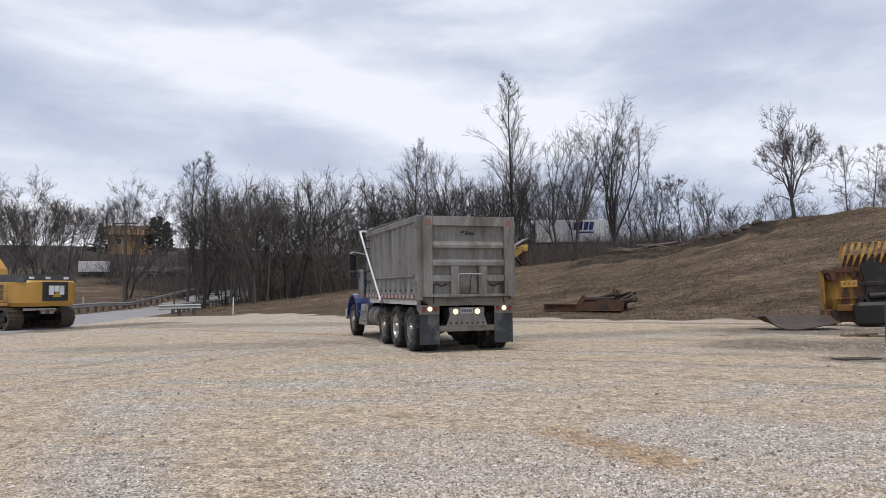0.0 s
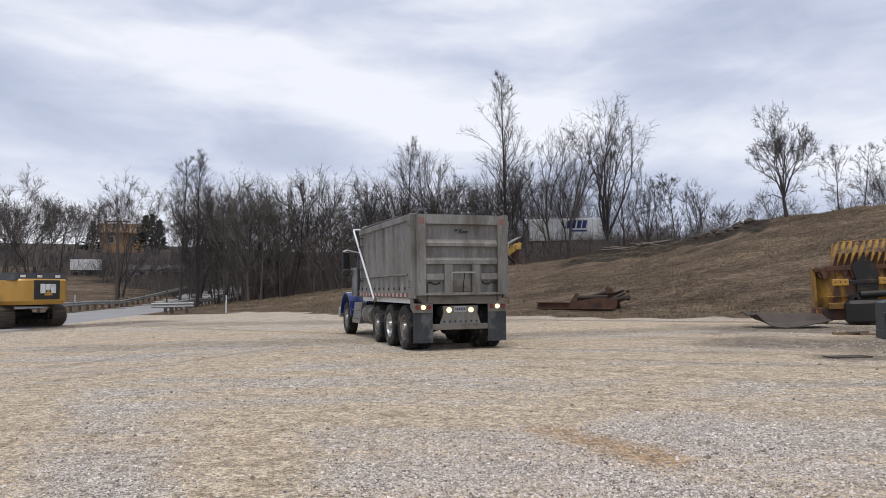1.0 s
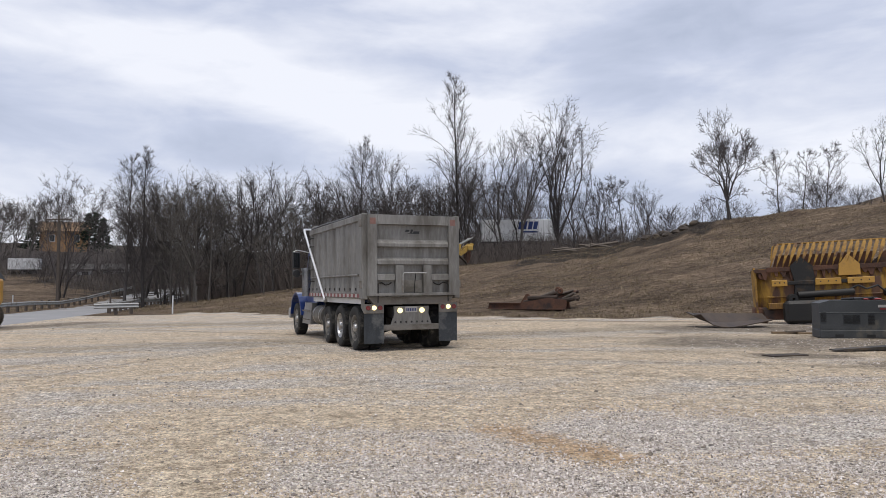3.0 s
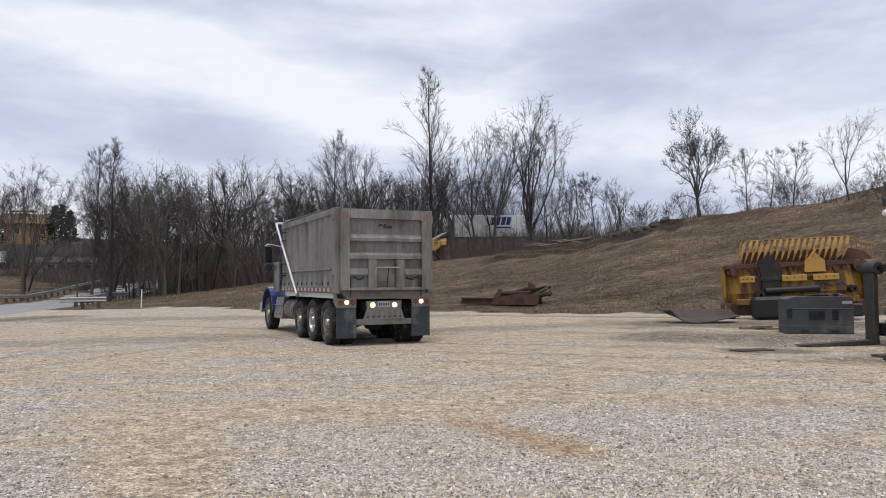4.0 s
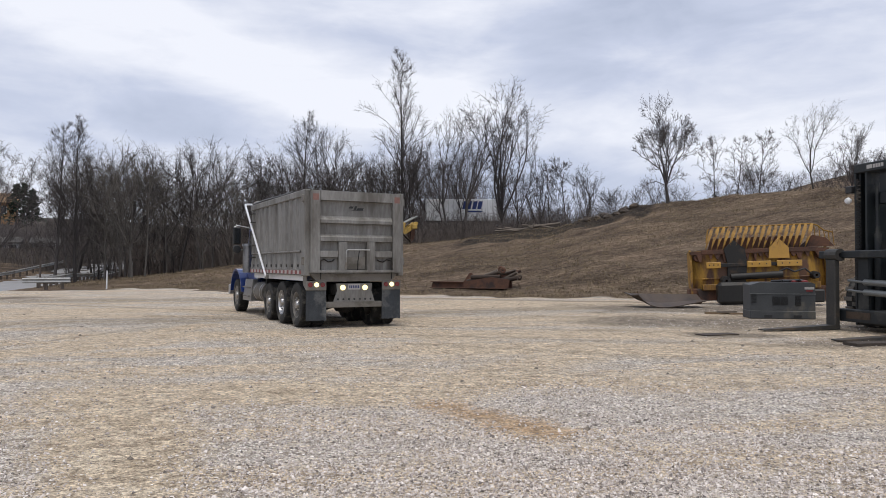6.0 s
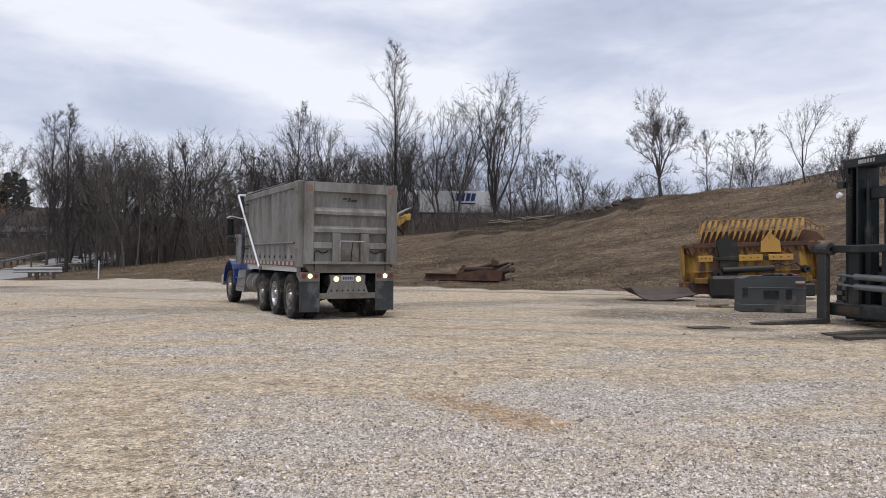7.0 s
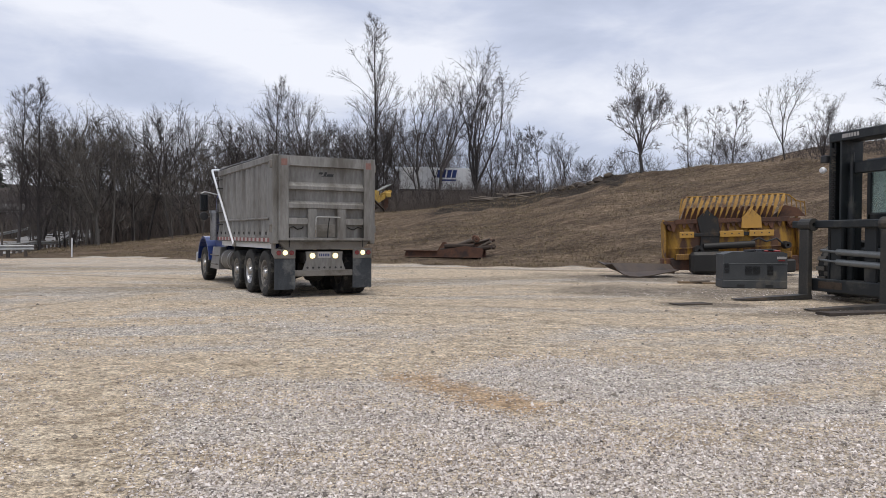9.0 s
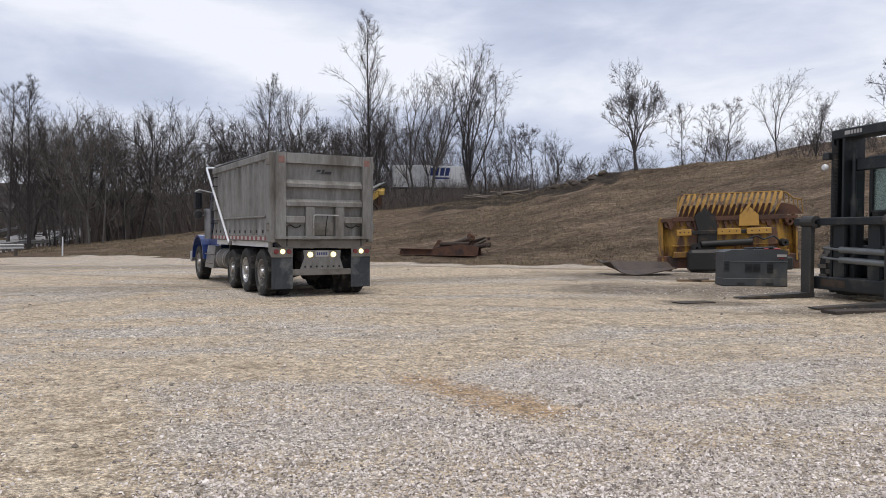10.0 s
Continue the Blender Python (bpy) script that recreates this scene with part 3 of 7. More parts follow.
# ---- dump truck ----
def wheel_set(parent, x, y, r, width, side, rim_mat, tread=True, dish=0.06):
    """A hub with its tyre and rim. side: -1 where the outer face looks to -x."""
    def sx(d):
        return side * d
    bm = BM()
    lathe(bm, [(0.001, sx(0.02)), (r * 0.16, sx(0.02)), (r * 0.2, sx(-0.02)), (r * 0.2, sx(-width * 0.5)), (0.001, sx(-width * 0.5))], "x", 16, close=False)
    for k in range(8):
        a = k * math.pi / 4
        rod(bm, (sx(-0.05), r * 0.3 * math.cos(a), r * 0.3 * math.sin(a)), (sx(0.0), r * 0.3 * math.cos(a), r * 0.3 * math.sin(a)), 0.02, 0.016, 6)
    hub = part("wheel", bm, M_CHROME, parent, smooth=True)
    hub.location = (x, y, r)
    bm = BM()
    o, i, rr = sx(0.0), sx(-width), r * 0.56
    lathe(bm, [(rr, sx(-0.02)), (rr + 0.03, sx(0.008)), (r * 0.8, sx(0.022)), (r * 0.93, sx(0.008)), (r * 0.985, sx(-0.035)), (r * 0.99, sx(-width / 2)),
               (r * 0.985, sx(-width + 0.035)), (r * 0.93, sx(-width - 0.008)), (rr, sx(-width + 0.02))], "x", 44)
    if tread:
        n = 40
        for k in range(n):
            for row, (a, b) in enumerate(((0.012, 0.085), (0.10, 0.165), (width - 0.165, width - 0.10), (width - 0.085, width - 0.012))):
                if row in (1, 2) and width < 0.27 and k % 2:
                    continue
                t = 2 * math.pi * (k + 0.25 * (row % 2)) / n
                m = Matrix.Rotation(t, 4, "X")
                box(bm, min(sx(-a), sx(-b)), -0.026 * r / 0.55, r * 0.975, max(sx(-a), sx(-b)), 0.026 * r / 0.55, r * 1.0, 0, m)
    part("tyre", bm, M_TYRE, hub, smooth=True)
    bm = BM()
    lathe(bm, [(rr + 0.012, sx(0.0)), (rr + 0.012, sx(-width * 0.9)), (rr - 0.02, sx(-width * 0.9)), (rr - 0.025, sx(-dish - 0.02)), (r * 0.24, sx(-dish - 0.07)),
               (r * 0.24, sx(-dish - 0.05)), (rr - 0.06, sx(-dish)), (rr - 0.015, sx(-0.012))], "x", 40)
    part("rim", bm, rim_mat, hub, smooth=True)
    return hub


def flat_disc(bm, x, y0, y1, z, r, n=18):
    return rod(bm, (x, y0, z), (x, y1, z), r, r * 0.94, n)


def build_truck(m):
    t = thing("dump_truck", m, "grey aluminium tri-axle dump truck with blue hood standing on gravel", "truck")
    # chassis
    bm = BM()
    for s in (-1, 1):
        box(bm, s * 0.43 - 0.05, -0.75, 0.80, s * 0.43 + 0.05, 8.2, 1.06, 0.01)
    for y in (-0.6, 0.7, 2.0, 3.6, 5.2, 7.0):
        box(bm, -0.43, y - 0.06, 0.82, 0.43, y + 0.06, 1.02)
    part("chassis", bm, M_DARK, t, "grimy black chassis rails")
    for y in (0.0, 1.38, 2.72, 7.0):
        bm = BM()
        rod(bm, (-1.0, y, 0.55), (1.0, y, 0.55), 0.085, 0.085, 12)
        if y < 2:
            lathe(bm, [(0.05, -0.3), (0.2, -0.2), (0.26, 0), (0.2, 0.2), (0.05, 0.3)], "x", 16, (0, y, 0.57), False)
        box(bm, -0.5, y - 0.3, 0.62, -0.36, y + 0.3, 0.8)
        box(bm, 0.36, y - 0.3, 0.62, 0.5, y + 0.3, 0.8)
        part("axle", bm, M_DARK, t)
    for s in (-1, 1):
        for y in (0.0, 1.38):
            wheel_set(t, s * 1.22, y, 0.55, 0.28, s, M_CHROME if y else M_ALU_DULL, dish=0.13)
            wheel_set(t, s * 0.90, y, 0.55, 0.28, s, M_ALU_DULL, dish=0.03)
        wheel_set(t, s * 1.22, 2.72, 0.52, 0.28, s, M_ALU_DULL, dish=0.10)
        wheel_set(t, s * 1.21, 7.0, 0.53, 0.29, s, M_ALU_DULL, dish=0.02)
    # dump body: shell, top rails, ribs, floor beam
    bm = BM()
    F, R, W, Z0, Z1 = 4.85, -0.78, 1.16, 1.36, 3.26
    box(bm, -W, R, Z0 - 0.06, W, F, Z0)
    for s in (-1, 1):
        box(bm, s * W - 0.02, R, Z0, s * W + 0.02, F, Z1)
    box(bm, -W, F - 0.05, Z0, W, F, Z1 + 0.1)
    body = part("dump_body", bm, M_ALU, t, "weathered grey aluminium dump body")
    for s in (-1, 1):
        bm = BM()
        box(bm, s * 1.20 - 0.06, R, Z1 - 0.10, s * 1.20 + 0.06, F, Z1 + 0.06, 0.015)
        part("top_rail", bm, M_ALU, body)
        bm = BM()
        box(bm, s * 1.205 - 0.05, R, Z0 - 0.08, s * 1.205 + 0.05, F, Z0 + 0.06, 0.01)
        part("bottom_rail", bm, M_ALU_DULL, body)
        bm = BM()
        lo, hi = sorted((s * 1.17, s * 1.245))
        box(bm, lo, -0.35, 1.835, hi, F - 0.05, 1.875, 0.008)
        part("side_lip", bm, M_ALU, body)
        bm = BM()
        box(bm, s * 1.10 - 0.03, -0.4, Z0 - 0.22, s * 1.10 + 0.03, F, Z0 - 0.09)
        part("sill", bm, M_WHITE, body, "dirty white lower sill")
        # upright ribs, splayed in plan, over the sheet
        for k in range(11):
            y = -0.42 + k * 0.515
            bm = BM()
            o = s * 1.235
            i = s * 1.17
            slab(bm, [(i, y - 0.15), (o, y - 0.07), (o, y + 0.07), (i, y + 0.15)], "z", 1.876, Z1 - 0.10)
            part("rib", bm, M_ALU, body)
            bm = BM()
            hull(bm, [(i, y - 0.15, Z0 + 0.06), (o + s * 0.02, y - 0.09, Z0 + 0.06), (o + s * 0.02, y + 0.09, Z0 + 0.06), (i, y + 0.15, Z0 + 0.06)],
                 [(i, y - 0.12, 1.834), (o - s * 0.02, y - 0.035, 1.834), (o - s * 0.02, y + 0.035, 1.834), (i, y + 0.12, 1.834)])
            part("gusset", bm, M_ALU, body)
            bm = BM()
            box(bm, min(o, o + s * 0.024), y + 0.19, 1.47, max(o, o + s * 0.024), y + 0.23, 1.54)
            part("marker_lamp", bm, M_DARK, body)
        # corner post at the rear
        bm = BM()
        box(bm, s * 1.20 - 0.075, R - 0.06, Z0 - 0.1, s * 1.20 + 0.075, R + 0.22, Z1 + 0.06, 0.02)
        part("corner_post", bm, M_ALU, body)
        for z in (1.62, 3.1):
            bm = BM()
            box(bm, s * 1.29 - 0.025, R - 0.03, z - 0.09, s * 1.29 + 0.025, R + 0.09, z + 0.09, 0.01)
            part("hinge", bm, M_ALU_DULL, body)
        # reflective tape along the bottom rail
        for k in range(30):
            y = R + 0.03 + k * 0.187
            bm = BM()
            lo, hi = sorted((s * 1.256, s * 1.262))
            box(bm, lo, y, Z0 - 0.055, hi, y + 0.187, Z0 + 0.03)
            part("reflective_strip", bm, M_TAPE_R if k % 2 else M_TAPE_W, body)
    # ladder at the front of the side
    for z in (1.75, 2.1, 2.45, 2.8, 3.05):
        bm = BM()
        pipe(bm, [(-1.2, 4.42, z), (-1.3, 4.42, z), (-1.3, 4.74, z), (-1.2, 4.74, z)], 0.014, 6)
        part("ladder_rung", bm, M_DARK, body)
    # tarp roll, bows and the bent arm
    bm = BM()
    box(bm, -1.15, 4.55, Z1 + 0.08, 1.15, 5.05, Z1 + 0.2, 0.04)
    part("tarp_housing", bm, M_ALU_DULL, body)
    bm = BM()
    pipe(bm, [(-1.17, 4.9, Z1 + 0.1), (-1.18, 3.4, Z1 + 0.12), (-1.17, 1.8, Z1 + 0.10), (-1.18, 0.4, Z1 + 0.10)], 0.032, 6)
    part("tarp_edge", bm, M_BLACK, body, "rolled black tarp edge")
    bm = BM()
    pipe(bm, [(-1.30, 2.72, 1.2), (-1.30, 5.35, 3.32), (-1.28, 5.48, 3.40), (-1.18, 5.62, 3.42), (1.18, 5.62, 3.42), (1.28, 5.48, 3.40), (1.30, 5.35, 3.32), (1.30, 2.72, 1.2)], 0.032, 10)
    part("tarp_arm", bm, M_PIPE, t, "bright bent tarp arm", True)
    bm = BM()
    box(bm, -1.31, 2.64, 1.14, -1.24, 2.84, 1.26, 0.01)
    part("arm_bracket", bm, M_ALU_DULL, t)
    # tailgate
    y0 = R - 0.05
    bm = BM()
    box(bm, -1.13, y0 - 0.02, Z0 - 0.02, 1.13, y0 + 0.02, Z1 + 0.03)
    gate = part("tailgate", bm, M_ALU, t, "dusty ribbed aluminium tailgate")
    def proud(name, x0, z0, x1, z1, d=0.085, slope=0.035):
        d = d + 0.045
        b = BM()
        hull(b, [(x0, y0 - 0.021, z0), (x1, y0 - 0.021, z0), (x1, y0 - 0.021, z1), (x0, y0 - 0.021, z1)],
             [(x0 + 0.006, y0 - d, z0 + 0.006), (x1 - 0.006, y0 - d, z0 + 0.006), (x1 - 0.006, y0 - d, z1 - slope), (x0 + 0.006, y0 - d, z1 - slope)])
        part(name, b, M_ALU, gate)
    for s in (-1, 1):
        a, b = sorted((s * 0.93, s * 1.16))
        proud("gate_post", a, Z0 - 0.02, b, Z1 + 0.04, 0.09, 0.006)
        a, b = sorted((s * 0.25, s * 0.47))
        proud("gate_stile", a, Z0 + 0.0, b, 2.09, 0.082, 0.006)
        a, b = sorted((s * 0.47, s * 0.93))
        proud("gate_rib", a, 1.71, b, 1.88, 0.075)
        b2 = BM()
        hull(b2, [(s * 0.93, y0 - 0.137, Z1 - 0.02), (s * 0.93, y0 - 0.137, Z1 - 0.22), (s * 0.90, y0 - 0.137, Z1 - 0.02)],
             [(s * 0.93, y0 - 0.03, Z1 - 0.02), (s * 0.93, y0 - 0.03, Z1 - 0.22), (s * 0.70, y0 - 0.03, Z1 - 0.02)])
        part("corner_gusset", b2, M_ALU, gate)
        b2 = BM()
        box(b2, s * 1.04 - 0.07, y0 - 0.139, Z1 - 0.2, s * 1.04 + 0.07, y0 - 0.134, Z1 - 0.05)
        part("reflector", b2, M_FADED, gate, "faded reddish reflector")
        # chain hung in the lower corner pocket
        b2 = BM()
        pts = [(s * 0.55, y0 - 0.03, 1.66), (s * 0.60, y0 - 0.05, 1.62), (s * 0.70, y0 - 0.05, 1.60), (s * 0.80, y0 - 0.05, 1.66), (s * 0.9, y0 - 0.1, 1.63), (s * 0.905, y0 - 0.11, 1.40),
               (s * 0.91, y0 - 0.11, 1.18)]
        pipe(b2, pts, 0.014, 6)
        part("chain", b2, M_DARK, gate)
    proud("gate_rib", -0.93, Z1 - 0.20, 0.93, Z1 + 0.04, 0.085, 0.006)
    proud("gate_rib", -0.93, 2.52, 0.93, 2.70, 0.08, 0.10)
    proud("gate_rib", -0.93, 2.09, 0.93, 2.27, 0.08, 0.08)
    proud("gate_rib", -1.13, Z0 - 0.02, 1.13, Z0 + 0.05, 0.10, 0.01)
    bm = BM()
    box(bm, -0.235, y0 - 0.05, Z0 + 0.06, 0.235, y0 - 0.021, 1.72, 0.006)
    part("chute_gate", bm, M_ALU_DULL, gate)
    bm = BM()
    pipe(bm, [(-0.30, y0 - 0.16, 1.42), (-0.30, y0 - 0.19, 1.86), (-0.27, y0 - 0.19, 1.89), (0.30, y0 - 0.19, 1.89)], 0.015, 8)
    part("chute_handle", bm, M_GALV, gate, "bare steel chute lever", True)
    bm = BM()
    pipe(bm, [(0.04, y0 - 0.17, 1.89), (0.03, y0 - 0.10, 1.62), (0.02, y0 - 0.09, 1.40)], 0.013, 6)
    part("chain", bm, M_DARK, gate)
    # maker's plate: plain bars
    for k, (x, z, w, h) in enumerate(((-0.14, 2.92, 0.10, 0.05), (-0.03, 2.91, 0.06, 0.09), (0.09, 2.885, 0.16, 0.05), (0.02, 2.855, 0.30, 0.012))):
        bm = BM()
        slab(bm, [(x - w / 2, z - h / 2), (x + w / 2, z - h / 2), (x + w / 2 + 0.03, z + h / 2), (x - w / 2 + 0.03, z + h / 2)], "y", y0 - 0.03, y0 - 0.0215)
        part("maker_mark", bm, M_BLACK, gate)
    # rear beam, light panels, flaps
    bm = BM()
    slab(bm, [(-1.12, 1.31), (1.12, 1.31), (0.95, 1.13), (-0.95, 1.13)], "y", R - 0.02, R + 0.16)
    part("rear_beam", bm, M_ALU_DULL, t)
    for s in (-1, 1):
        bm = BM()
        a, b = sorted((s * 0.72, s * 1.21))
        box(bm, a, R - 0.03, 0.92, b, R + 0.02, 1.15, 0.008)
        if s < 0:
            slab(bm, [(R + 0.02, 0.93), (R + 0.02, 1.34), (R + 0.25, 1.34), (R + 0.25, 1.05)], "x", -1.21, -1.18)
        panel = part("light_panel", bm, M_ALU_DULL, t)
        for k in (-1, 0, 1):
            bm = BM()
            flat_disc(bm, s * 0.965 + k * 0.15, R - 0.03, R - 0.055, 1.055, 0.058)
            part("tail_light", bm, M_LIT if k == 0 else M_RED_L, panel, "lit round lamp" if k == 0 else "dark red round lamp", True)
        bm = BM()
        lo, hi = [], []
        for k in range(7):
            x = a + (b - a) * k / 6
            lo.append((x, R + 0.02 * math.sin(k * 1.7), 0.2 + 0.008 * math.sin(k * 2.9)))
            hi.append((x, R - 0.005, 0.92))
        hull(bm, lo + [(x, y + 0.015, z) for x, y, z in lo[::-1]], hi + [(x, y + 0.015, z) for x, y, z in hi[::-1]])
        part("mud_flap", bm, M_RUBBER, t, "dusty black rubber mud flap")
    bm = BM()
    box(bm, -0.72, R - 0.0, 0.50, 0.72, R + 0.12, 0.64, 0.01)
    part("rear_bumper", bm, M_ALU_DULL, t)
    bm = BM()
    slab(bm, [(-0.53, 0.64), (0.53, 0.64), (0.44, 0.90), (0.46, 1.08), (-0.46, 1.08), (-0.44, 0.90)], "y", R + 0.005, R + 0.05)
    plate = part("lamp_bracket", bm, M_ALU, t)
    # solid black discs stand in for the shaded insides of holes
    for k in range(7):
        bm = BM()
        flat_disc(bm, -0.42 + 0.14 * k, R + 0.004, R - 0.003, 0.70, 0.027, 12)
        part("hole", bm, M_BLACK, plate)
    for x in (-0.30, 0.27):
        bm = BM()
        flat_disc(bm, x, R + 0.005, R - 0.03, 0.98, 0.065)
        part("reversing_lamp", bm, M_LIT, plate, "lit round reversing lamp", True)
    bm = BM()
    box(bm, -0.17, R - 0.006, 0.93, 0.15, R + 0.0045, 1.07)
    part("number_plate", bm, M_TAPE_W, plate)
    for k in range(6):
        bm = BM()
        box(bm, -0.135 + 0.045 * k, R - 0.009, 0.965, -0.108 + 0.045 * k, R - 0.0065, 1.03)
        part("plate_bar", bm, M_SIGNBLUE, plate)
    # side mudguard plate, steps, tanks
    for s in (-1, 1):
        bm = BM()
        box(bm, s * 1.12 - 0.02, 3.28, 0.42, s * 1.12 + 0.02, 3.36, 1.30)
        box(bm, s * 0.85 - 0.28, 3.28, 0.42, s * 0.85 + 0.28, 3.33, 1.30)
        part("splash_plate", bm, M_DARK, t)
        bm = BM()
        rod(bm, (s * 0.88, 3.7, 0.72), (s * 0.88, 4.9, 0.72), 0.30, 0.30, 22)
        part("fuel_tank", bm, M_ALU_DULL, t, "dusty aluminium fuel tank", True)
        for y in (3.95, 4.65):
            bm = BM()
            rod(bm, (s * 0.88, y, 0.72), (s * 0.88, y + 0.06, 0.72), 0.31, 0.31, 22)
            part("tank_strap", bm, M_CHROME, t, "", True)
        bm = BM()
        hull(bm, [(s * 0.62, 5.0, 0.42), (s * 1.2, 5.0, 0.42), (s * 1.2, 6.15, 0.42), (s * 0.62, 6.15, 0.42)],
             [(s * 0.62, 5.0, 1.08), (s * 1.14, 5.0, 1.08), (s * 1.14, 6.0, 1.08), (s * 0.62, 6.0, 1.08)])
        part("step_box", bm, M_CHROME, t, "dull chrome step box")
        for z in (0.55, 0.82):
            bm = BM()
            box(bm, s * 1.2 - 0.05, 5.15, z, s * 1.2 + 0.05, 5.95, z + 0.03, 0.006)
            part("step", bm, M_ALU_DULL, t)
    # cab
    bm = BM()
    slab(bm, [(5.0, 0.98), (6.5, 0.98), (6.5, 1.95), (6.25, 2.65), (6.1, 2.78), (5.1, 2.78), (5.0, 2.68)], "x", -0.98, 0.98)
    cab = part("cab", bm, M_BLUE, t, "blue painted cab")
    for s in (-1, 1):
        bm = BM()
        lo, hi = sorted((s * 0.982, s * 0.99))
        slab(bm, [(5.35, 1.98), (6.35, 1.98), (6.16, 2.6), (5.35, 2.6)], "x", lo, hi)
        part("side_window", bm, M_DARKGLASS, cab)
        bm = BM()
        rod(bm, (s * 1.06, 6.05, 1.28), (s * 1.06, 6.05, 2.12), 0.17, 0.17, 18)
        rod(bm, (s * 1.06, 6.05, 2.12), (s * 1.06, 6.05, 2.2), 0.2, 0.19, 18)
        part("air_cleaner", bm, M_DULLCHROME, cab, "chrome air cleaner canister", True)
        bm = BM()
        rod(bm, (s * 0.98, 5.0, 1.1), (s * 0.98, 5.0, 3.15), 0.06, 0.06, 12)
        part("exhaust_stack", bm, M_CHROME, cab, "", True)
        bm = BM()
        box(bm, s * 1.42 - 0.12, 6.0, 2.18, s * 1.42 + 0.12, 6.09, 2.72, 0.03)
        lathe(bm, [(0.001, 5.98), (0.12, 5.99), (0.13, 6.04), (0.06, 6.12), (0.001, 6.12)], "y", 16, (s * 1.42, 0, 2.02), False)
        mirror = part("mirror", bm, M_BLACK, cab, "black door mirror")
        bm = BM()
        box(bm, s * 1.42 - 0.09, 5.994, 2.22, s * 1.42 + 0.09, 5.999, 2.68)
        part("mirror_glass", bm, M_DARKGLASS, mirror)
        bm = BM()
        pipe(bm, [(s * 0.98, 6.1, 2.7), (s * 1.38, 6.1, 2.78), (s * 1.5, 6.1, 2.72)], 0.018, 6)
        part("mirror_bracket", bm, M_CHROME, cab)
        bm = BM()
        pipe(bm, [(s * 0.98, 6.2, 2.05), (s * 1.40, 6.1, 1.98)], 0.018, 6)
        part("mirror_bracket", bm, M_CHROME, cab)
    for x in (-0.7, -0.35, 0, 0.35, 0.7):
        bm = BM()
        hull(bm, [(x - 0.05, 5.9, 2.775), (x + 0.05, 5.9, 2.775), (x + 0.05, 6.1, 2.775), (x - 0.05, 6.1, 2.775)],
             [(x - 0.03, 5.94, 2.85), (x + 0.03, 5.94, 2.85), (x + 0.03, 6.02, 2.85), (x - 0.03, 6.02, 2.85)])
        part("roof_marker", bm, M_YELLOW, cab)
    bm = BM()
    hull(bm, [(-0.8, 6.5, 1.0), (0.8, 6.5, 1.0), (0.8, 6.5, 1.75), (0.62, 6.5, 1.92), (-0.62, 6.5, 1.92), (-0.8, 6.5, 1.75)],
         [(-0.62, 8.25, 0.95), (0.62, 8.25, 0.95), (0.62, 8.25, 1.6), (0.5, 8.25, 1.72), (-0.5, 8.25, 1.72), (-0.62, 8.25, 1.6)])
    part("hood", bm, M_BLUE, t, "long blue hood")
    for s in (-1, 1):
        arch = []
        for k in range(11):
            a = math.pi * (0.02 + 0.96 * k / 10)
            arch.append((7.0 - 0.86 * math.cos(a), 0.62 + 0.78 * math.sin(a)))
        inner = [(7.0 + (y - 7.0) * 0.92, 0.62 + (z - 0.62) * 0.92) for y, z in arch]
        bm = BM()
        lo, hi = sorted((s * 0.72, s * 1.25))
        for k in range(10):
            slab(bm, [arch[k], arch[k + 1], inner[k + 1], inner[k]], "x", lo, hi)
        hull(bm, [(s * 0.72, y, z) for y, z in arch], [(s * 0.70, y, z) for y, z in arch])
        part("front_fender", bm, M_BLUE, t, "blue rounded front fender")
    bm = BM()
    box(bm, -0.55, 8.252, 0.98, 0.55, 8.3, 1.62, 0.02)
    part("grille", bm, M_CHROME, t)
    bm = BM()
    box(bm, -1.2, 8.32, 0.5, 1.2, 8.46, 0.86, 0.04)
    box(bm, -0.5, 8.1, 0.6, 0.5, 8.33, 0.78)
    part("front_bumper", bm, M_CHROME, t)
    return t


build_truck(pose(0.92, 18.49, 0.0, 0, 0, 16.8))


# ---- excavator at the road's edge ----
def track_loop(length, r, n_arc=8, rise=0.0):
    pts = []
    for k in range(n_arc + 1):
        a = -math.pi / 2 + math.pi * k / n_arc
        pts.append((length / 2 + r * math.cos(a), r + r * math.sin(a)))
    for k in range(n_arc + 1):
        a = math.pi / 2 + math.pi * k / n_arc
        pts.append((-length / 2 + r * math.cos(a), r + r * math.sin(a)))
    return pts


def shoes_along(path, pitch, closed=True):
    """Places and angles of shoes laid along a closed path of (y, z)."""
    out, carry = [], 0.0
    ring = path + [path[0]]
    for (a, b), (c, d) in zip(ring, ring[1:]):
        seg = math.hypot(c - a, d - b)
        if seg < 1e-6:
            continue
        pos = pitch - carry if out else 0.0
        while pos <= seg:
            f = pos / seg
            out.append((a + (c - a) * f, b + (d - b) * f, math.atan2(d - b, c - a)))
            pos += pitch
        carry = seg - (pos - pitch)
    return out


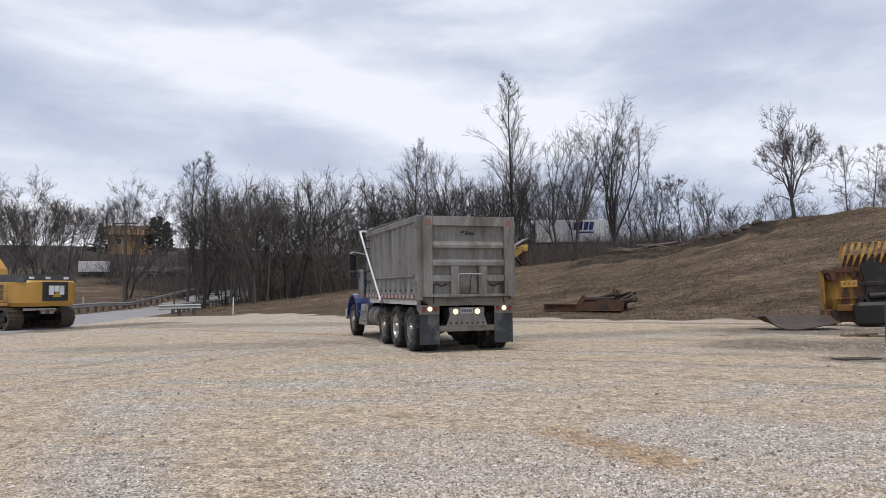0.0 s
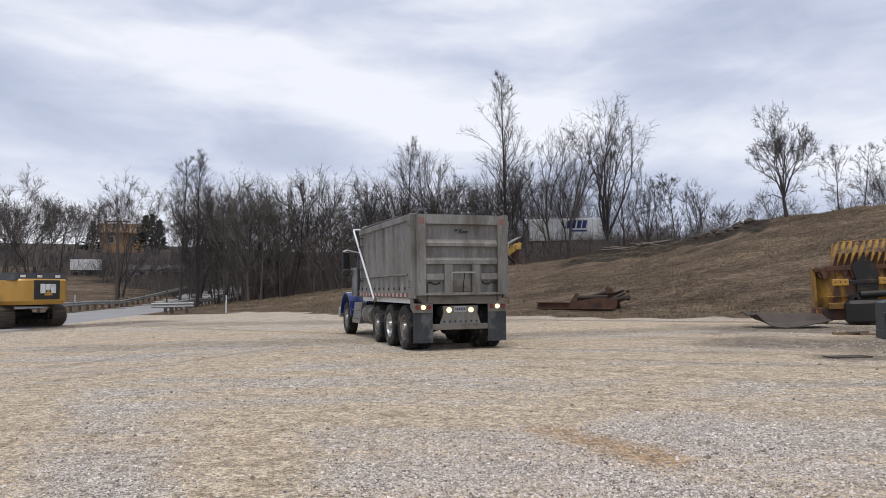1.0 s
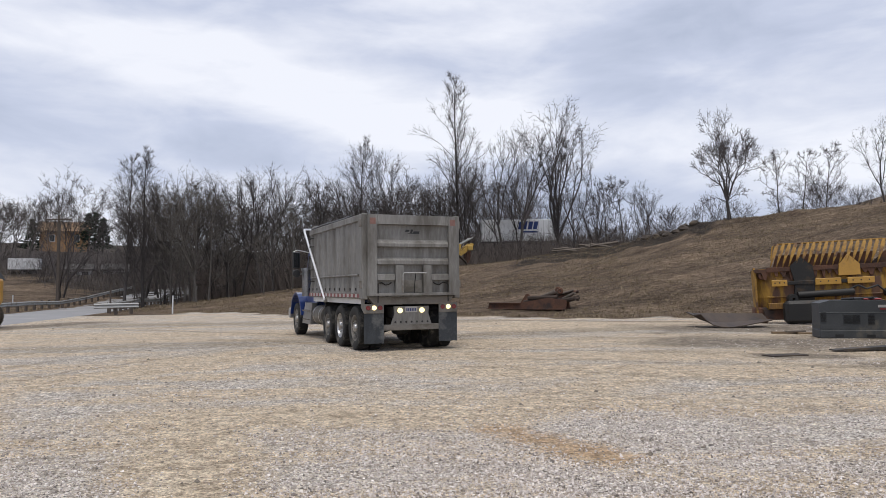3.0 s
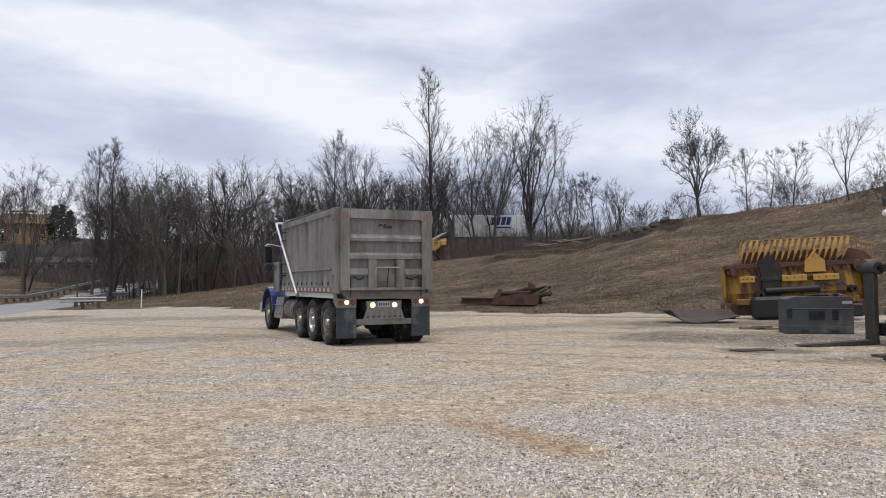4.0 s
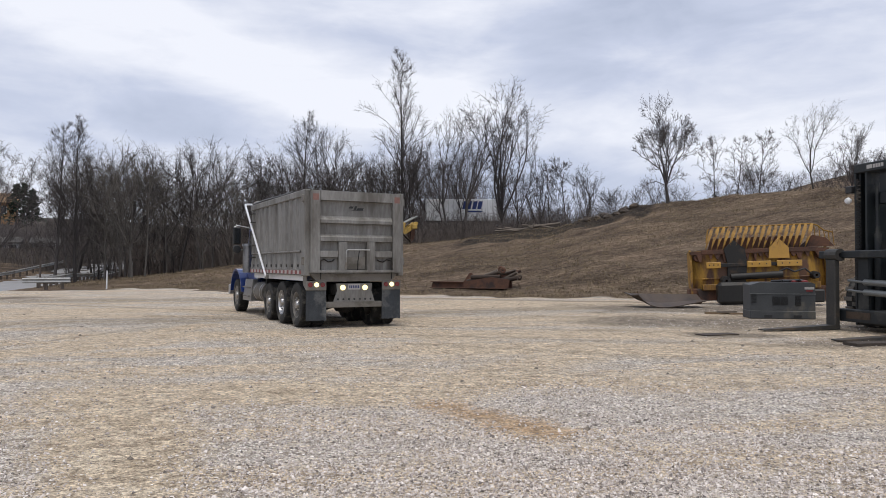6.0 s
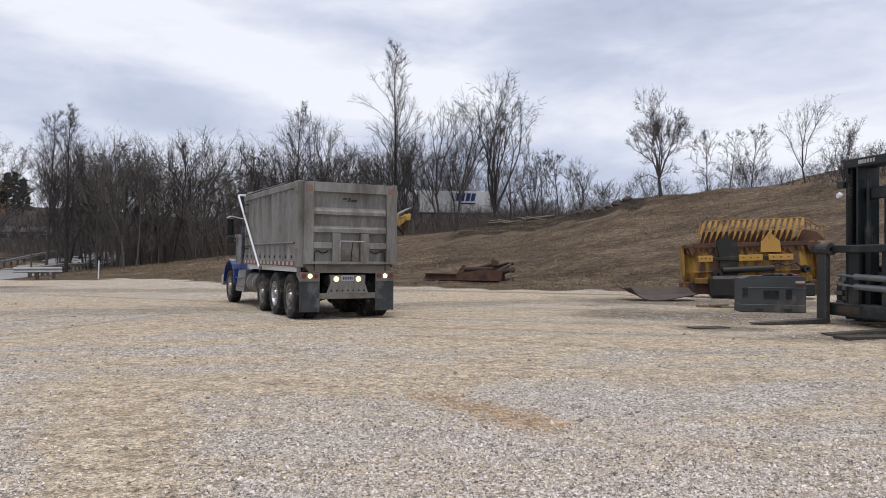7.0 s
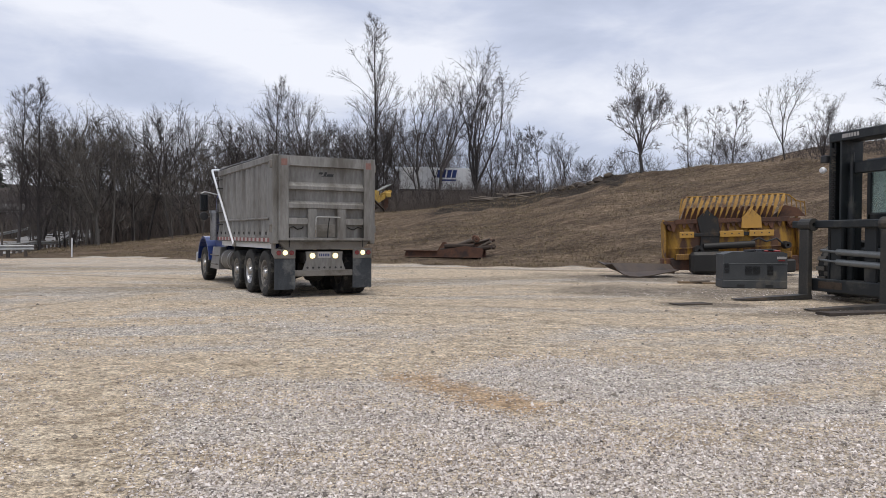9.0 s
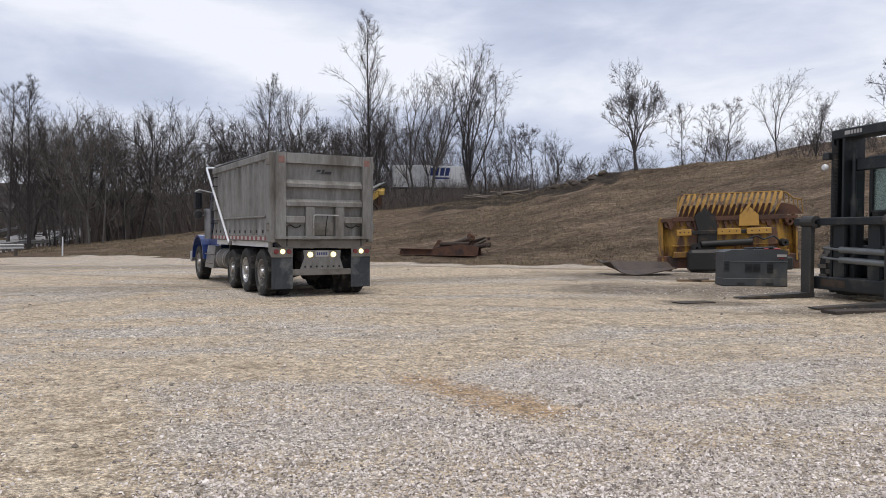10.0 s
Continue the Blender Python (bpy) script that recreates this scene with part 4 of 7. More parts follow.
def crawler(parent, x, width, path, roller_z, y_lo, y_hi, r_end, frame_mat=None):
    bm = BM()
    box(bm, x - width * 0.28, y_lo, roller_z, x + width * 0.28, y_hi, roller_z + 0.28, 0.03)
    fr = part("track_frame", bm, frame_mat or M_TRACK, parent)
    for y in (y_lo, y_hi):
        bm = BM()
        lathe(bm, [(r_end * 0.3, x - width * 0.2), (r_end * 0.85, x - width * 0.18), (r_end * 0.85, x + width * 0.18), (r_end * 0.3, x + width * 0.2)], "x", 20,
              (0, y, r_end + 0.03))
        part("idler", bm, M_TRACK, fr, "", True)
    n = max(4, int((y_hi - y_lo) / 0.5))
    for k in range(n):
        bm = BM()
        y = y_lo + 0.35 + (y_hi - y_lo - 0.7) * k / (n - 1)
        rod(bm, (x - width * 0.25, y, 0.2), (x + width * 0.25, y, 0.2), 0.14, 0.14, 12)
        part("roller", bm, M_TRACK, fr, "", True)
    shoe = BM()
    box(shoe, -width / 2, -0.09, -0.025, width / 2, 0.09, 0.025)
    for yy in (-0.06, 0.0, 0.06):
        box(shoe, -width / 2, yy - 0.012, -0.06, width / 2, yy + 0.012, -0.025)
    first = None
    for y, z, a in shoes_along(path, 0.19):
        if first is None:
            first = part("track_shoe", shoe, M_TRACK, fr)
            ob = first
        else:
            ob = new("track_shoe", first.data)
            ob.parent = fr
        ob.matrix_basis = pose(x, y, z + 0.05, math.degrees(a), 0, 0)
    return fr


def build_excavator(m):
    t = thing("excavator", m, "yellow crawler excavator with black hood parked beside the road", "excavator")
    for s in (-1, 1):
        crawler(t, s * 1.28, 0.70, track_loop(3.5, 0.42), 0.32, -1.75, 1.75, 0.42, M_BLACK)
    bm = BM()
    box(bm, -0.95, -1.0, 0.4, 0.95, 1.0, 0.75, 0.08)
    lathe(bm, [(0.1, 0.75), (0.62, 0.75), (0.62, 0.95), (0.1, 0.95)], "z", 24)
    part("undercarriage", bm, M_BLACK, t)
    # counterweight with rounded rear corners
    back = []
    for k in range(9):
        a = math.pi * k / 8
        c, s_ = math.cos(a), math.sin(a)
        back.append((1.33 * (abs(c) ** 0.55) * (1 if c >= 0 else -1), -2.05 - 0.85 * (s_ ** 0.7)))
    ring = back + [(-1.33, -1.75), (1.33, -1.75)]
    bm = BM()
    hull(bm, [(x * 0.94, y * 0.985, 0.98) for x, y in ring], [(x, y, 1.14) for x, y in ring])
    hull(bm, [(x, y, 1.14) for x, y in ring], [(x, y, 1.98) for x, y in ring])
    hull(bm, [(x, y, 1.98) for x, y in ring], [(x * 0.97, y * 0.985, 2.06) for x, y in ring])
    cw = part("counterweight", bm, M_YELLOW, t, "rounded yellow counterweight", True)
    bm = BM()
    r2 = [(x * 0.78, y * 1.004 - 0.012) for x, y in back]
    hull(bm, [(x, y, 1.2) for x, y in r2[1:-1]] + [(-0.5, -2.4, 1.2), (0.5, -2.4, 1.2)], [(x, y, 2.0) for x, y in r2[1:-1]] + [(-0.5, -2.4, 2.0), (0.5, -2.4, 2.0)])
    part("black_panel", bm, M_BLACK, cw, "black painted panel on counterweight")
    # plain white blocks where the maker's mark is
    for x0, x1, z0 in ((-0.38, -0.14, 1.45), (-0.11, 0.11, 1.58), (0.14, 0.38, 1.45)):
        bm = BM()
        box(bm, x0, -2.945, z0, x1, -2.915, 1.84, 0.01)
        part("white_mark", bm, M_WHITE, cw)
    bm = BM()
    slab(bm, [(-0.22, 1.36), (0.22, 1.36), (0.0, 1.60)], "y", -2.952, -2.93)
    part("yellow_mark", bm, M_YELLOW, cw)
    # house
    bm = BM()
    box(bm, -1.34, -1.75, 1.0, 1.34, 1.6, 1.15, 0.02)
    part("deck", bm, M_YELLOW, t)
    bm = BM()
    box(bm, -1.34, -1.745, 1.15, -0.5, 0.2, 2.0, 0.03)
    box(bm, 0.45, -1.745, 1.15, 1.34, 1.2, 2.0, 0.03)
    box(bm, -0.5, -1.745, 1.15, 0.45, -0.2, 2.0)
    side = part("side_housing", bm, M_YELLOW, t)
    for k in range(2):
        for j in range(3):
            bm = BM()
            for q in range(4):
                z = 1.28 + j * 0.22 + q * 0.045
                box(bm, -1.356, -1.5 + k * 0.36, z, -1.338, -1.2 + k * 0.36, z + 0.022)
            part("vent", bm, M_BLACK, side)
    bm = BM()
    hull(bm, [(-1.32, -2.6, 2.0), (1.32, -2.6, 2.0), (1.32, -0.1, 2.0), (-1.32, -0.1, 2.0)], [(-1.2, -2.45, 2.32), (1.2, -2.45, 2.32), (1.2, -0.2, 2.32), (-1.2, -0.2, 2.32)])
    hood = part("hood", bm, M_BLACK, t, "black engine hood")
    for x in (-0.9, -0.1, 0.8):
        bm = BM()
        box(bm, x - 0.12, -2.56, 2.12, x + 0.12, -2.535, 2.22)
        part("white_mark", bm, M_WHITE, hood)
    bm = BM()
    rod(bm, (0.6, -1.4, 2.3), (0.6, -1.4, 2.6), 0.07, 0.07, 12)
    part("exhaust", bm, M_BLACK, t, "", True)
    bm = BM()
    slab(bm, [(0.25, 1.15), (1.7, 1.15), (1.75, 1.9), (1.5, 2.85), (0.3, 2.85)], "x", -1.34, -0.45)
    cabin = part("cabin", bm, M_BLACK, t)
    bm = BM()
    slab(bm, [(0.45, 1.75), (1.55, 1.75), (1.38, 2.7), (0.45, 2.7)], "x", -1.35, -1.34)
    part("side_window", bm, M_DARKGLASS, cabin)
    # boom: bowed box section, stick, bucket
    def box_arm(name, line, w, label):
        b = BM()
        for (a, h0), (c, h1) in zip(line, line[1:]):
            hull(b, [(-w, a[0], a[1] - h0), (w, a[0], a[1] - h0), (w, a[0], a[1] + h0), (-w, a[0], a[1] + h0)],
                 [(-w, c[0], c[1] - h1), (w, c[0], c[1] - h1), (w, c[0], c[1] + h1), (-w, c[0], c[1] + h1)])
        return part(name, b, M_YELLOW, t, label)
    box_arm("boom", [((0.1, 1.6), 0.22), ((0.3, 2.3), 0.32), ((0.9, 2.85), 0.40), ((2.2, 3.25), 0.38), ((4.4, 3.05), 0.28), ((6.0, 2.6), 0.2)], 0.22, "bowed yellow boom")
    box_arm("stick", [((5.7, 3.0), 0.2), ((6.2, 2.4), 0.3), ((6.0, 0.9), 0.15)], 0.16, "")
    bm = BM()
    slab(bm, [(6.1, 0.95), (5.6, 0.9), (5.1, 0.5), (5.2, 0.12), (5.8, 0.03), (6.2, 0.3)], "x", -0.55, 0.55)
    part("bucket", bm, M_RUST, t)
    for s in (-1, 1):
        bm = BM()
        rod(bm, (s * 0.32, 1.4, 1.3), (s * 0.32, 1.8, 2.2), 0.085, 0.085, 12)
        rod(bm, (s * 0.32, 1.8, 2.2), (s * 0.30, 2.2, 3.1), 0.05, 0.05, 10)
        part("boom_cylinder", bm, M_YELLOW, t, "", True)
    return t


build_excavator(pose(-18.05, 32.5, h_at(-18.05, 32.5), 0, 0, 67))


# ---- bulldozer on the slope, without its blade ----
def build_dozer(m):
    t = thing("bulldozer", m, "old yellow high-drive bulldozer without blade on the grass bank", "bulldozer")
    for s in (-1, 1):
        path = [(-2.35, 0.28), (-2.2, 0.08), (-1.9, 0.0), (2.0, 0.0), (2.35, 0.12), (2.5, 0.38), (2.42, 0.65), (2.1, 0.82), (-0.35, 1.72), (-0.75, 1.80), (-1.1, 1.66), (-2.28, 0.58)]
        fr = crawler(t, s * 1.15, 0.62, path, 0.30, -1.9, 2.05, 0.36)
        bm = BM()
        lathe(bm, [(0.12, s * 1.05), (0.40, s * 1.05), (0.46, s * 1.2), (0.40, s * 1.42), (0.12, s * 1.5)], "x", 24, (0, -0.68, 1.32))
        part("final_drive", bm, M_DOZER, fr, "round yellow final drive", True)
    bm = BM()
    slab(bm, [(-1.6, 0.55), (2.0, 0.55), (2.2, 1.2), (2.1, 1.5), (-1.5, 1.7)], "x", -0.75, 0.75)
    part("main_frame", bm, M_DOZER, t)
    bm = BM()
    slab(bm, [(0.1, 1.5), (2.35, 1.35), (2.4, 2.3), (2.3, 2.42), (0.1, 2.62)], "x", -0.62, 0.62)
    hood = part("hood", bm, M_DOZER, t, "long yellow engine hood")
    for k in range(5):
        bm = BM()
        box(bm, -0.63, 0.4 + 0.34 * k, 1.7, -0.615, 0.6 + 0.34 * k, 2.25)
        part("side_panel_slot", bm, M_TRACK, hood)
    bm = BM()
    box(bm, -0.75, 2.35, 1.2, 0.75, 2.6, 2.45, 0.05)
    part("radiator_guard", bm, M_DOZER, t)
    for s in (-1, 1):
        bm = BM()
        rod(bm, (s * 0.7, 2.35, 1.5), (s * 0.7, 2.45, 3.05), 0.12, 0.12, 12)
        box(bm, s * 0.7 - 0.16, 2.25, 2.35, s * 0.7 + 0.16, 2.6, 2.7, 0.03)
        slab(bm, [(2.2, 3.0), (2.75, 3.0), (2.75, 3.18), (2.55, 3.3), (2.3, 3.3)], "x", s * 0.7 - 0.12, s * 0.7 + 0.12)
        part("lift_cylinder", bm, M_DOZER, t, "upright yellow lift cylinder", True)
        bm = BM()
        slab(bm, [(-1.35, 1.75), (-0.1, 1.85), (0.15, 2.2), (-0.1, 2.62), (-1.3, 2.5)], "x", s * 0.7, s * 1.3)
        part("fender_tank", bm, M_DOZER, t)
    bm = BM()
    rod(bm, (0.35, 1.2, 2.5), (0.35, 1.2, 3.35), 0.09, 0.08, 12)
    part("exhaust_stack", bm, M_DARK, t, "", True)
    bm = BM()
    for x, y in ((-0.8, 0.15), (0.8, 0.15), (-0.8, -1.15), (0.8, -1.15)):
        box(bm, x - 0.06, y - 0.06, 2.3, x + 0.06, y + 0.06, 3.45)
    box(bm, -0.9, -1.25, 3.4, 0.9, 0.25, 3.58, 0.05)
    box(bm, -0.8, -1.15, 2.2, 0.8, 0.15, 2.75)
    cabin = part("cab", bm, M_DARK, t, "dark cab with roll-over frame")
    bm = BM()
    box(bm, -0.78, -1.12, 2.76, 0.78, 0.12, 3.39)
    part("cab_glazing", bm, M_DARKGLASS, cabin)
    bm = BM()
    slab(bm, [(-1.25, 1.4), (-1.9, 1.3), (-2.0, 2.3), (-1.25, 2.5)], "x", -0.7, 0.7)
    part("rear_case", bm, M_DOZER, t)
    for s in (-1, 1):
        bm = BM()
        slab(bm, [(-1.9, 1.15), (-3.1, 2.0), (-3.25, 2.35), (-3.0, 2.45), (-1.9, 1.55)], "x", s * 0.5 - 0.13, s * 0.5 + 0.13)
        part("ripper_arm", bm, M_DOZER, t)
        bm = BM()
        rod(bm, (s * 0.5, -1.9, 2.25), (s * 0.5, -3.2, 2.95), 0.09, 0.07, 10)
        part("ripper_cylinder", bm, M_RODS, t, "", True)
        bm = BM()
        slab(bm, [(-2.6, 1.6), (-2.95, 1.75), (-2.9, 0.9), (-2.55, 0.45), (-2.5, 0.9)], "x", s * 0.5 - 0.09, s * 0.5 + 0.09)
        part("ripper_tooth", bm, M_RUST, t)
    bm = BM()
    box(bm, -1.0, -3.05, 1.75, 1.0, -2.55, 2.2, 0.05)
    part("ripper_beam", bm, M_DOZER, t)
    return t


build_dozer(pose(6.9, 67.0, h_at(6.9, 67.0) - 0.05, 0, 0, 99))


# ---- dozer blade with its trash rack, seen from behind ----
def build_blade(m):
    t = thing("dozer_blade", m, "worn yellow dozer blade with rusty trash rack resting on the ground", "machine part")
    # curved plate in section, in three facets across
    sec = [(0.05, 0.12), (-0.05, 0.5), (-0.12, 1.0), (-0.06, 1.6), (0.1, 2.12), (0.2, 2.12), (0.06, 1.6), (-0.0, 1.0), (0.06, 0.5), (0.16, 0.12)]
    bm = BM()
    hull(bm, [(-1.9, y, z) for y, z in sec], [(1.9, y, z) for y, z in sec])
    body = part("back_plate", bm, M_BLADE, t, "scuffed yellow plate")
    for s in (-1, 1):
        bm = BM()
        hull(bm, [(s * 1.9, y, z) for y, z in sec], [(s * 2.55, y + 0.35, z) for y, z in sec])
        part("wing_plate", bm, M_BLADE, t)
        bm = BM()
        slab(bm, [(-0.05, 0.35), (0.5, 0.30), (0.65, 2.0), (0.2, 2.18), (-0.05, 1.7)], "x", min(s * 2.55, s * 2.62), max(s * 2.55, s * 2.62))
        part("end_plate", bm, M_RUST_TINE, t)
        bm = BM()
        box(bm, s * 2.45 - 0.24, -0.02, 0.02, s * 2.45 + 0.24, 0.55, 0.62, 0.04)
        part("end_bit", bm, M_RUST, t, "rusted corner bit")
        bm = BM()
        lathe(bm, [(0.06, -0.30), (0.14, -0.30), (0.16, -0.1), (0.06, -0.1)], "y", 18, (s * 2.33, 0.22, 1.86))
        slab(bm, [(s * 2.12, 1.98), (s * 2.58, 1.98), (s * 2.62, 2.1), (s * 2.12, 2.1)], "y", -0.12, 0.3)
        part("lift_eye", bm, M_RUST, t, "", True)
    # stiffeners
    for z0, z1, y0, mt in ((0.55, 0.78, -0.32, M_BLADE), (1.98, 2.16, -0.16, M_RUST), (0.98, 1.04, -0.16, M_BLADE)):
        bm = BM()
        box(bm, -2.2, y0, z0, 2.2, -0.02, z1, 0.015)
        part("stiffener", bm, mt, t)
    bm = BM()
    slab(bm, [(-1.32, 0.6), (-0.58, 0.6), (-0.48, 1.6), (-0.55, 2.17), (-0.72, 2.3), (-0.95, 2.52), (-1.2, 2.3), (-1.35, 2.17), (-1.2, 1.5)], "y", -0.21, -0.10)
    part("mount_plate", bm, M_BLADE_BLACK, t, "black painted mount plate")
    bm = BM()
    slab(bm, [(0.35, 1.75), (1.12, 1.75), (1.1, 2.17), (0.72, 2.55), (0.38, 2.17)], "y", -0.20, -0.10)
    part("mount_plate", bm, M_YELLOW, t)
    bm = BM()
    box(bm, -1.55, -0.24, 1.46, 1.0, -0.16, 1.60, 0.01)
    part("link_bar", bm, M_BLADE_BLACK, t, "black link bar")
    for a, b in ((-2.05, -1.5), (-0.50, 0.40), (0.62, 1.55)):
        bm = BM()
        box(bm, a, -0.30, 1.42, b, -0.14, 1.66, 0.012)
        bar = part("bracket_bar", bm, M_YELLOW, t)
        # holes drawn as black discs, their inner shade as colour
        for k in range(3):
            bm = BM()
            x = a + (b - a) * (0.2 + 0.3 * k)
            flat_disc(bm, x, -0.30, -0.306, 1.55, 0.028, 10)
            part("hole", bm, M_BLACK, bar)
    # band added to give the blade's foot a dark zone
    bm = BM()
    slab(bm, [(-2.3, 0.14), (2.3, 0.14), (2.4, 0.54), (-2.4, 0.54)], "y", -0.14, -0.02)
    part("cutting_edge_mount", bm, M_RUST, t, "dark rust-brown lower band")
    rng = random.Random(14)
    for k in range(16):
        x, w, d = -2.2 + 0.29 * k + rng.uniform(-0.08, 0.08), rng.uniform(0.05, 0.16), rng.uniform(0.12, 0.42)
        bm = BM()
        hull(bm, [(x - w, -0.13, 1.985), (x + w, -0.13, 1.985), (x + w * 0.35, -0.135, 1.985 - d), (x - w * 0.25, -0.135, 1.985 - d * 0.9)],
             [(x - w, -0.04, 1.985), (x + w, -0.04, 1.985), (x + w * 0.35, -0.06, 1.985 - d), (x - w * 0.25, -0.06, 1.985 - d * 0.9)])
        part("rust_scab", bm, M_RUST, t)
    # trunnions, tubes and hoses low down
    bm = BM()
    lathe(bm, [(0.05, -0.62), (0.17, -0.62), (0.2, -0.3), (0.05, -0.3)], "y", 18, (-1.38, 0, 0.92))
    part("trunnion", bm, M_BLADE_BLACK, t, "", True)
    bm = BM()
    lathe(bm, [(0.05, -0.55), (0.13, -0.55), (0.16, -0.2), (0.05, -0.2)], "y", 18, (1.98, 0, 1.05))
    part("trunnion", bm, M_BLADE_BLACK, t, "", True)
    bm = BM()
    rod(bm, (-1.2, -0.5, 1.06), (0.75, -0.45, 1.12), 0.13, 0.13, 16)
    part("tilt_cylinder", bm, M_BLADE_BLACK, t, "black tilt cylinder", True)
    bm = BM()
    pipe(bm, [(-1.42, -0.45, 1.0), (-1.62, -0.5, 0.75), (-1.68, -0.5, 0.4), (-1.5, -0.5, 0.12)], 0.035, 8)
    part("hose", bm, M_BLACK, t, "black hydraulic hose", True)
    bm = BM()
    pipe(bm, [(0.6, -0.42, 1.2), (0.9, -0.5, 1.35), (1.2, -0.45, 1.2), (1.6, -0.4, 1.32), (1.9, -0.35, 1.05)], 0.035, 8)
    part("hose", bm, M_BLACK, t, "black hydraulic hoses", True)
    bm = BM()
    box(bm, -1.75, -0.9, 0.0, -0.1, -0.33, 0.86, 0.12)
    part("push_arm_stub", bm, M_BLADE_BLACK, t)
    bm = BM()
    box(bm, 0.9, -0.75, 0.0, 2.2, -0.33, 0.5, 0.06)
    part("push_arm_stub", bm, M_BLADE_BLACK, t)
    # trash rack: curved fins and the rails that hold them
    for k in range(18):
        x = -2.05 + k * 0.222
        bm = BM()
        line = [(-0.10, 2.10, 0.03, 0.006), (-0.16, 2.30, 0.06, 0.020), (-0.14, 2.52, 0.08, 0.040), (-0.03, 2.76, 0.08, 0.062), (0.12, 2.97, 0.06, 0.055), (0.24, 3.08, 0.03, 0.030)]
        for (a, b, w, e), (c, d, v, g) in zip(line, line[1:]):
            xa, xc = x + (b - 2.1) ** 1.4 * 0.42, x + (d - 2.1) ** 1.4 * 0.42
            hull(bm, [(xa - e, a - w * 0.2, b), (xa + e, a - w, b), (xa + e, a - w + 0.03, b), (xa - e, a - w * 0.2 + 0.03, b)],
                 [(xc - g, c - v * 0.2, d), (xc + g, c - v, d), (xc + g, c - v + 0.03, d), (xc - g, c - v * 0.2 + 0.03, d)])
        part("rack_fin", bm, M_RUST_TINE, t)
    bm = BM()
    pipe(bm, [(-1.95, 0.1, 2.45), (-1.85, 0.22, 2.95), (-1.7, 0.28, 3.06), (2.1, 0.28, 3.08), (2.35, 0.3, 3.02), (2.62, 0.35, 2.8), (2.95, 0.4, 2.72)], 0.03, 8)
    part("rack_rail", bm, M_RUST_TINE, t)
    bm = BM()
    slab(bm, [(1.55, 2.16), (2.9, 2.16), (2.6, 2.5), (2.1, 2.62), (1.8, 2.35)], "y", 0.10, 0.14)
    slab(bm, [(-1.9, 2.16), (1.6, 2.16), (1.75, 2.62), (-1.75, 2.62)], "y", 0.14, 0.17)
    part("rack_web", bm, M_RUST, t)
    for x in (2.12, 2.3, 2.48, 2.66, 2.82, 2.98):
        bm = BM()
        rod(bm, (x, 0.34, 2.2), (x - 0.04, 0.36, 2.78 if x > 2.6 else 2.98), 0.02, 0.02, 6)
        part("rack_bar", bm, M_RUST_TINE, t)
    return t


build_blade(pose(17.75, 26.1, 0.08, 0, -2.0, -19))


# ---- things lying beside it ----
def build_curved_plate(m):
    bm = BM()
    line = [(-0.2, 0.52), (0.06, 0.28), (0.35, 0.10), (0.7, 0.02), (1.1, 0.0), (1.6, 0.05), (2.1, 0.13), (2.6, 0.21), (2.95, 0.27)]
    n = len(line)
    near = [(x + 0.10, 0.0, z * 0.9) for x, z in line]
    far = [(x - 0.05 + 0.05 * k, 1.25, max(z, 0.47 - 0.006 * k)) for k, (x, z) in enumerate(line)]
    grid = [near, [((a[0] + b[0]) / 2, 0.62, (a[2] + b[2]) / 2 - 0.08 * (1 if a[2] + b[2] > 0.2 else 0)) for a, b in zip(near, far)], far]
    for r0, r1 in zip(grid, grid[1:]):
        for k in range(n - 1):
            quad = [r0[k], r0[k + 1], r1[k + 1], r1[k]]
            hull(bm, [(x, y, max(z, 0.0)) for x, y, z in quad], [(x, y, max(z, 0.0) + 0.03) for x, y, z in quad])
    bmesh.ops.remove_doubles(bm, verts=bm.verts[:], dist=0.001)
    root = thing("curved_steel_plate", m, "curved brown steel wear plate lying on gravel", "scrap metal")
    part("plate", bm, M_BROWN_STEEL, root)


build_curved_plate(pose(11.85, 24.45, 0.0, 0, 0, -6) @ Matrix.Diagonal((0.80, 1.0, 1.0, 1.0)))


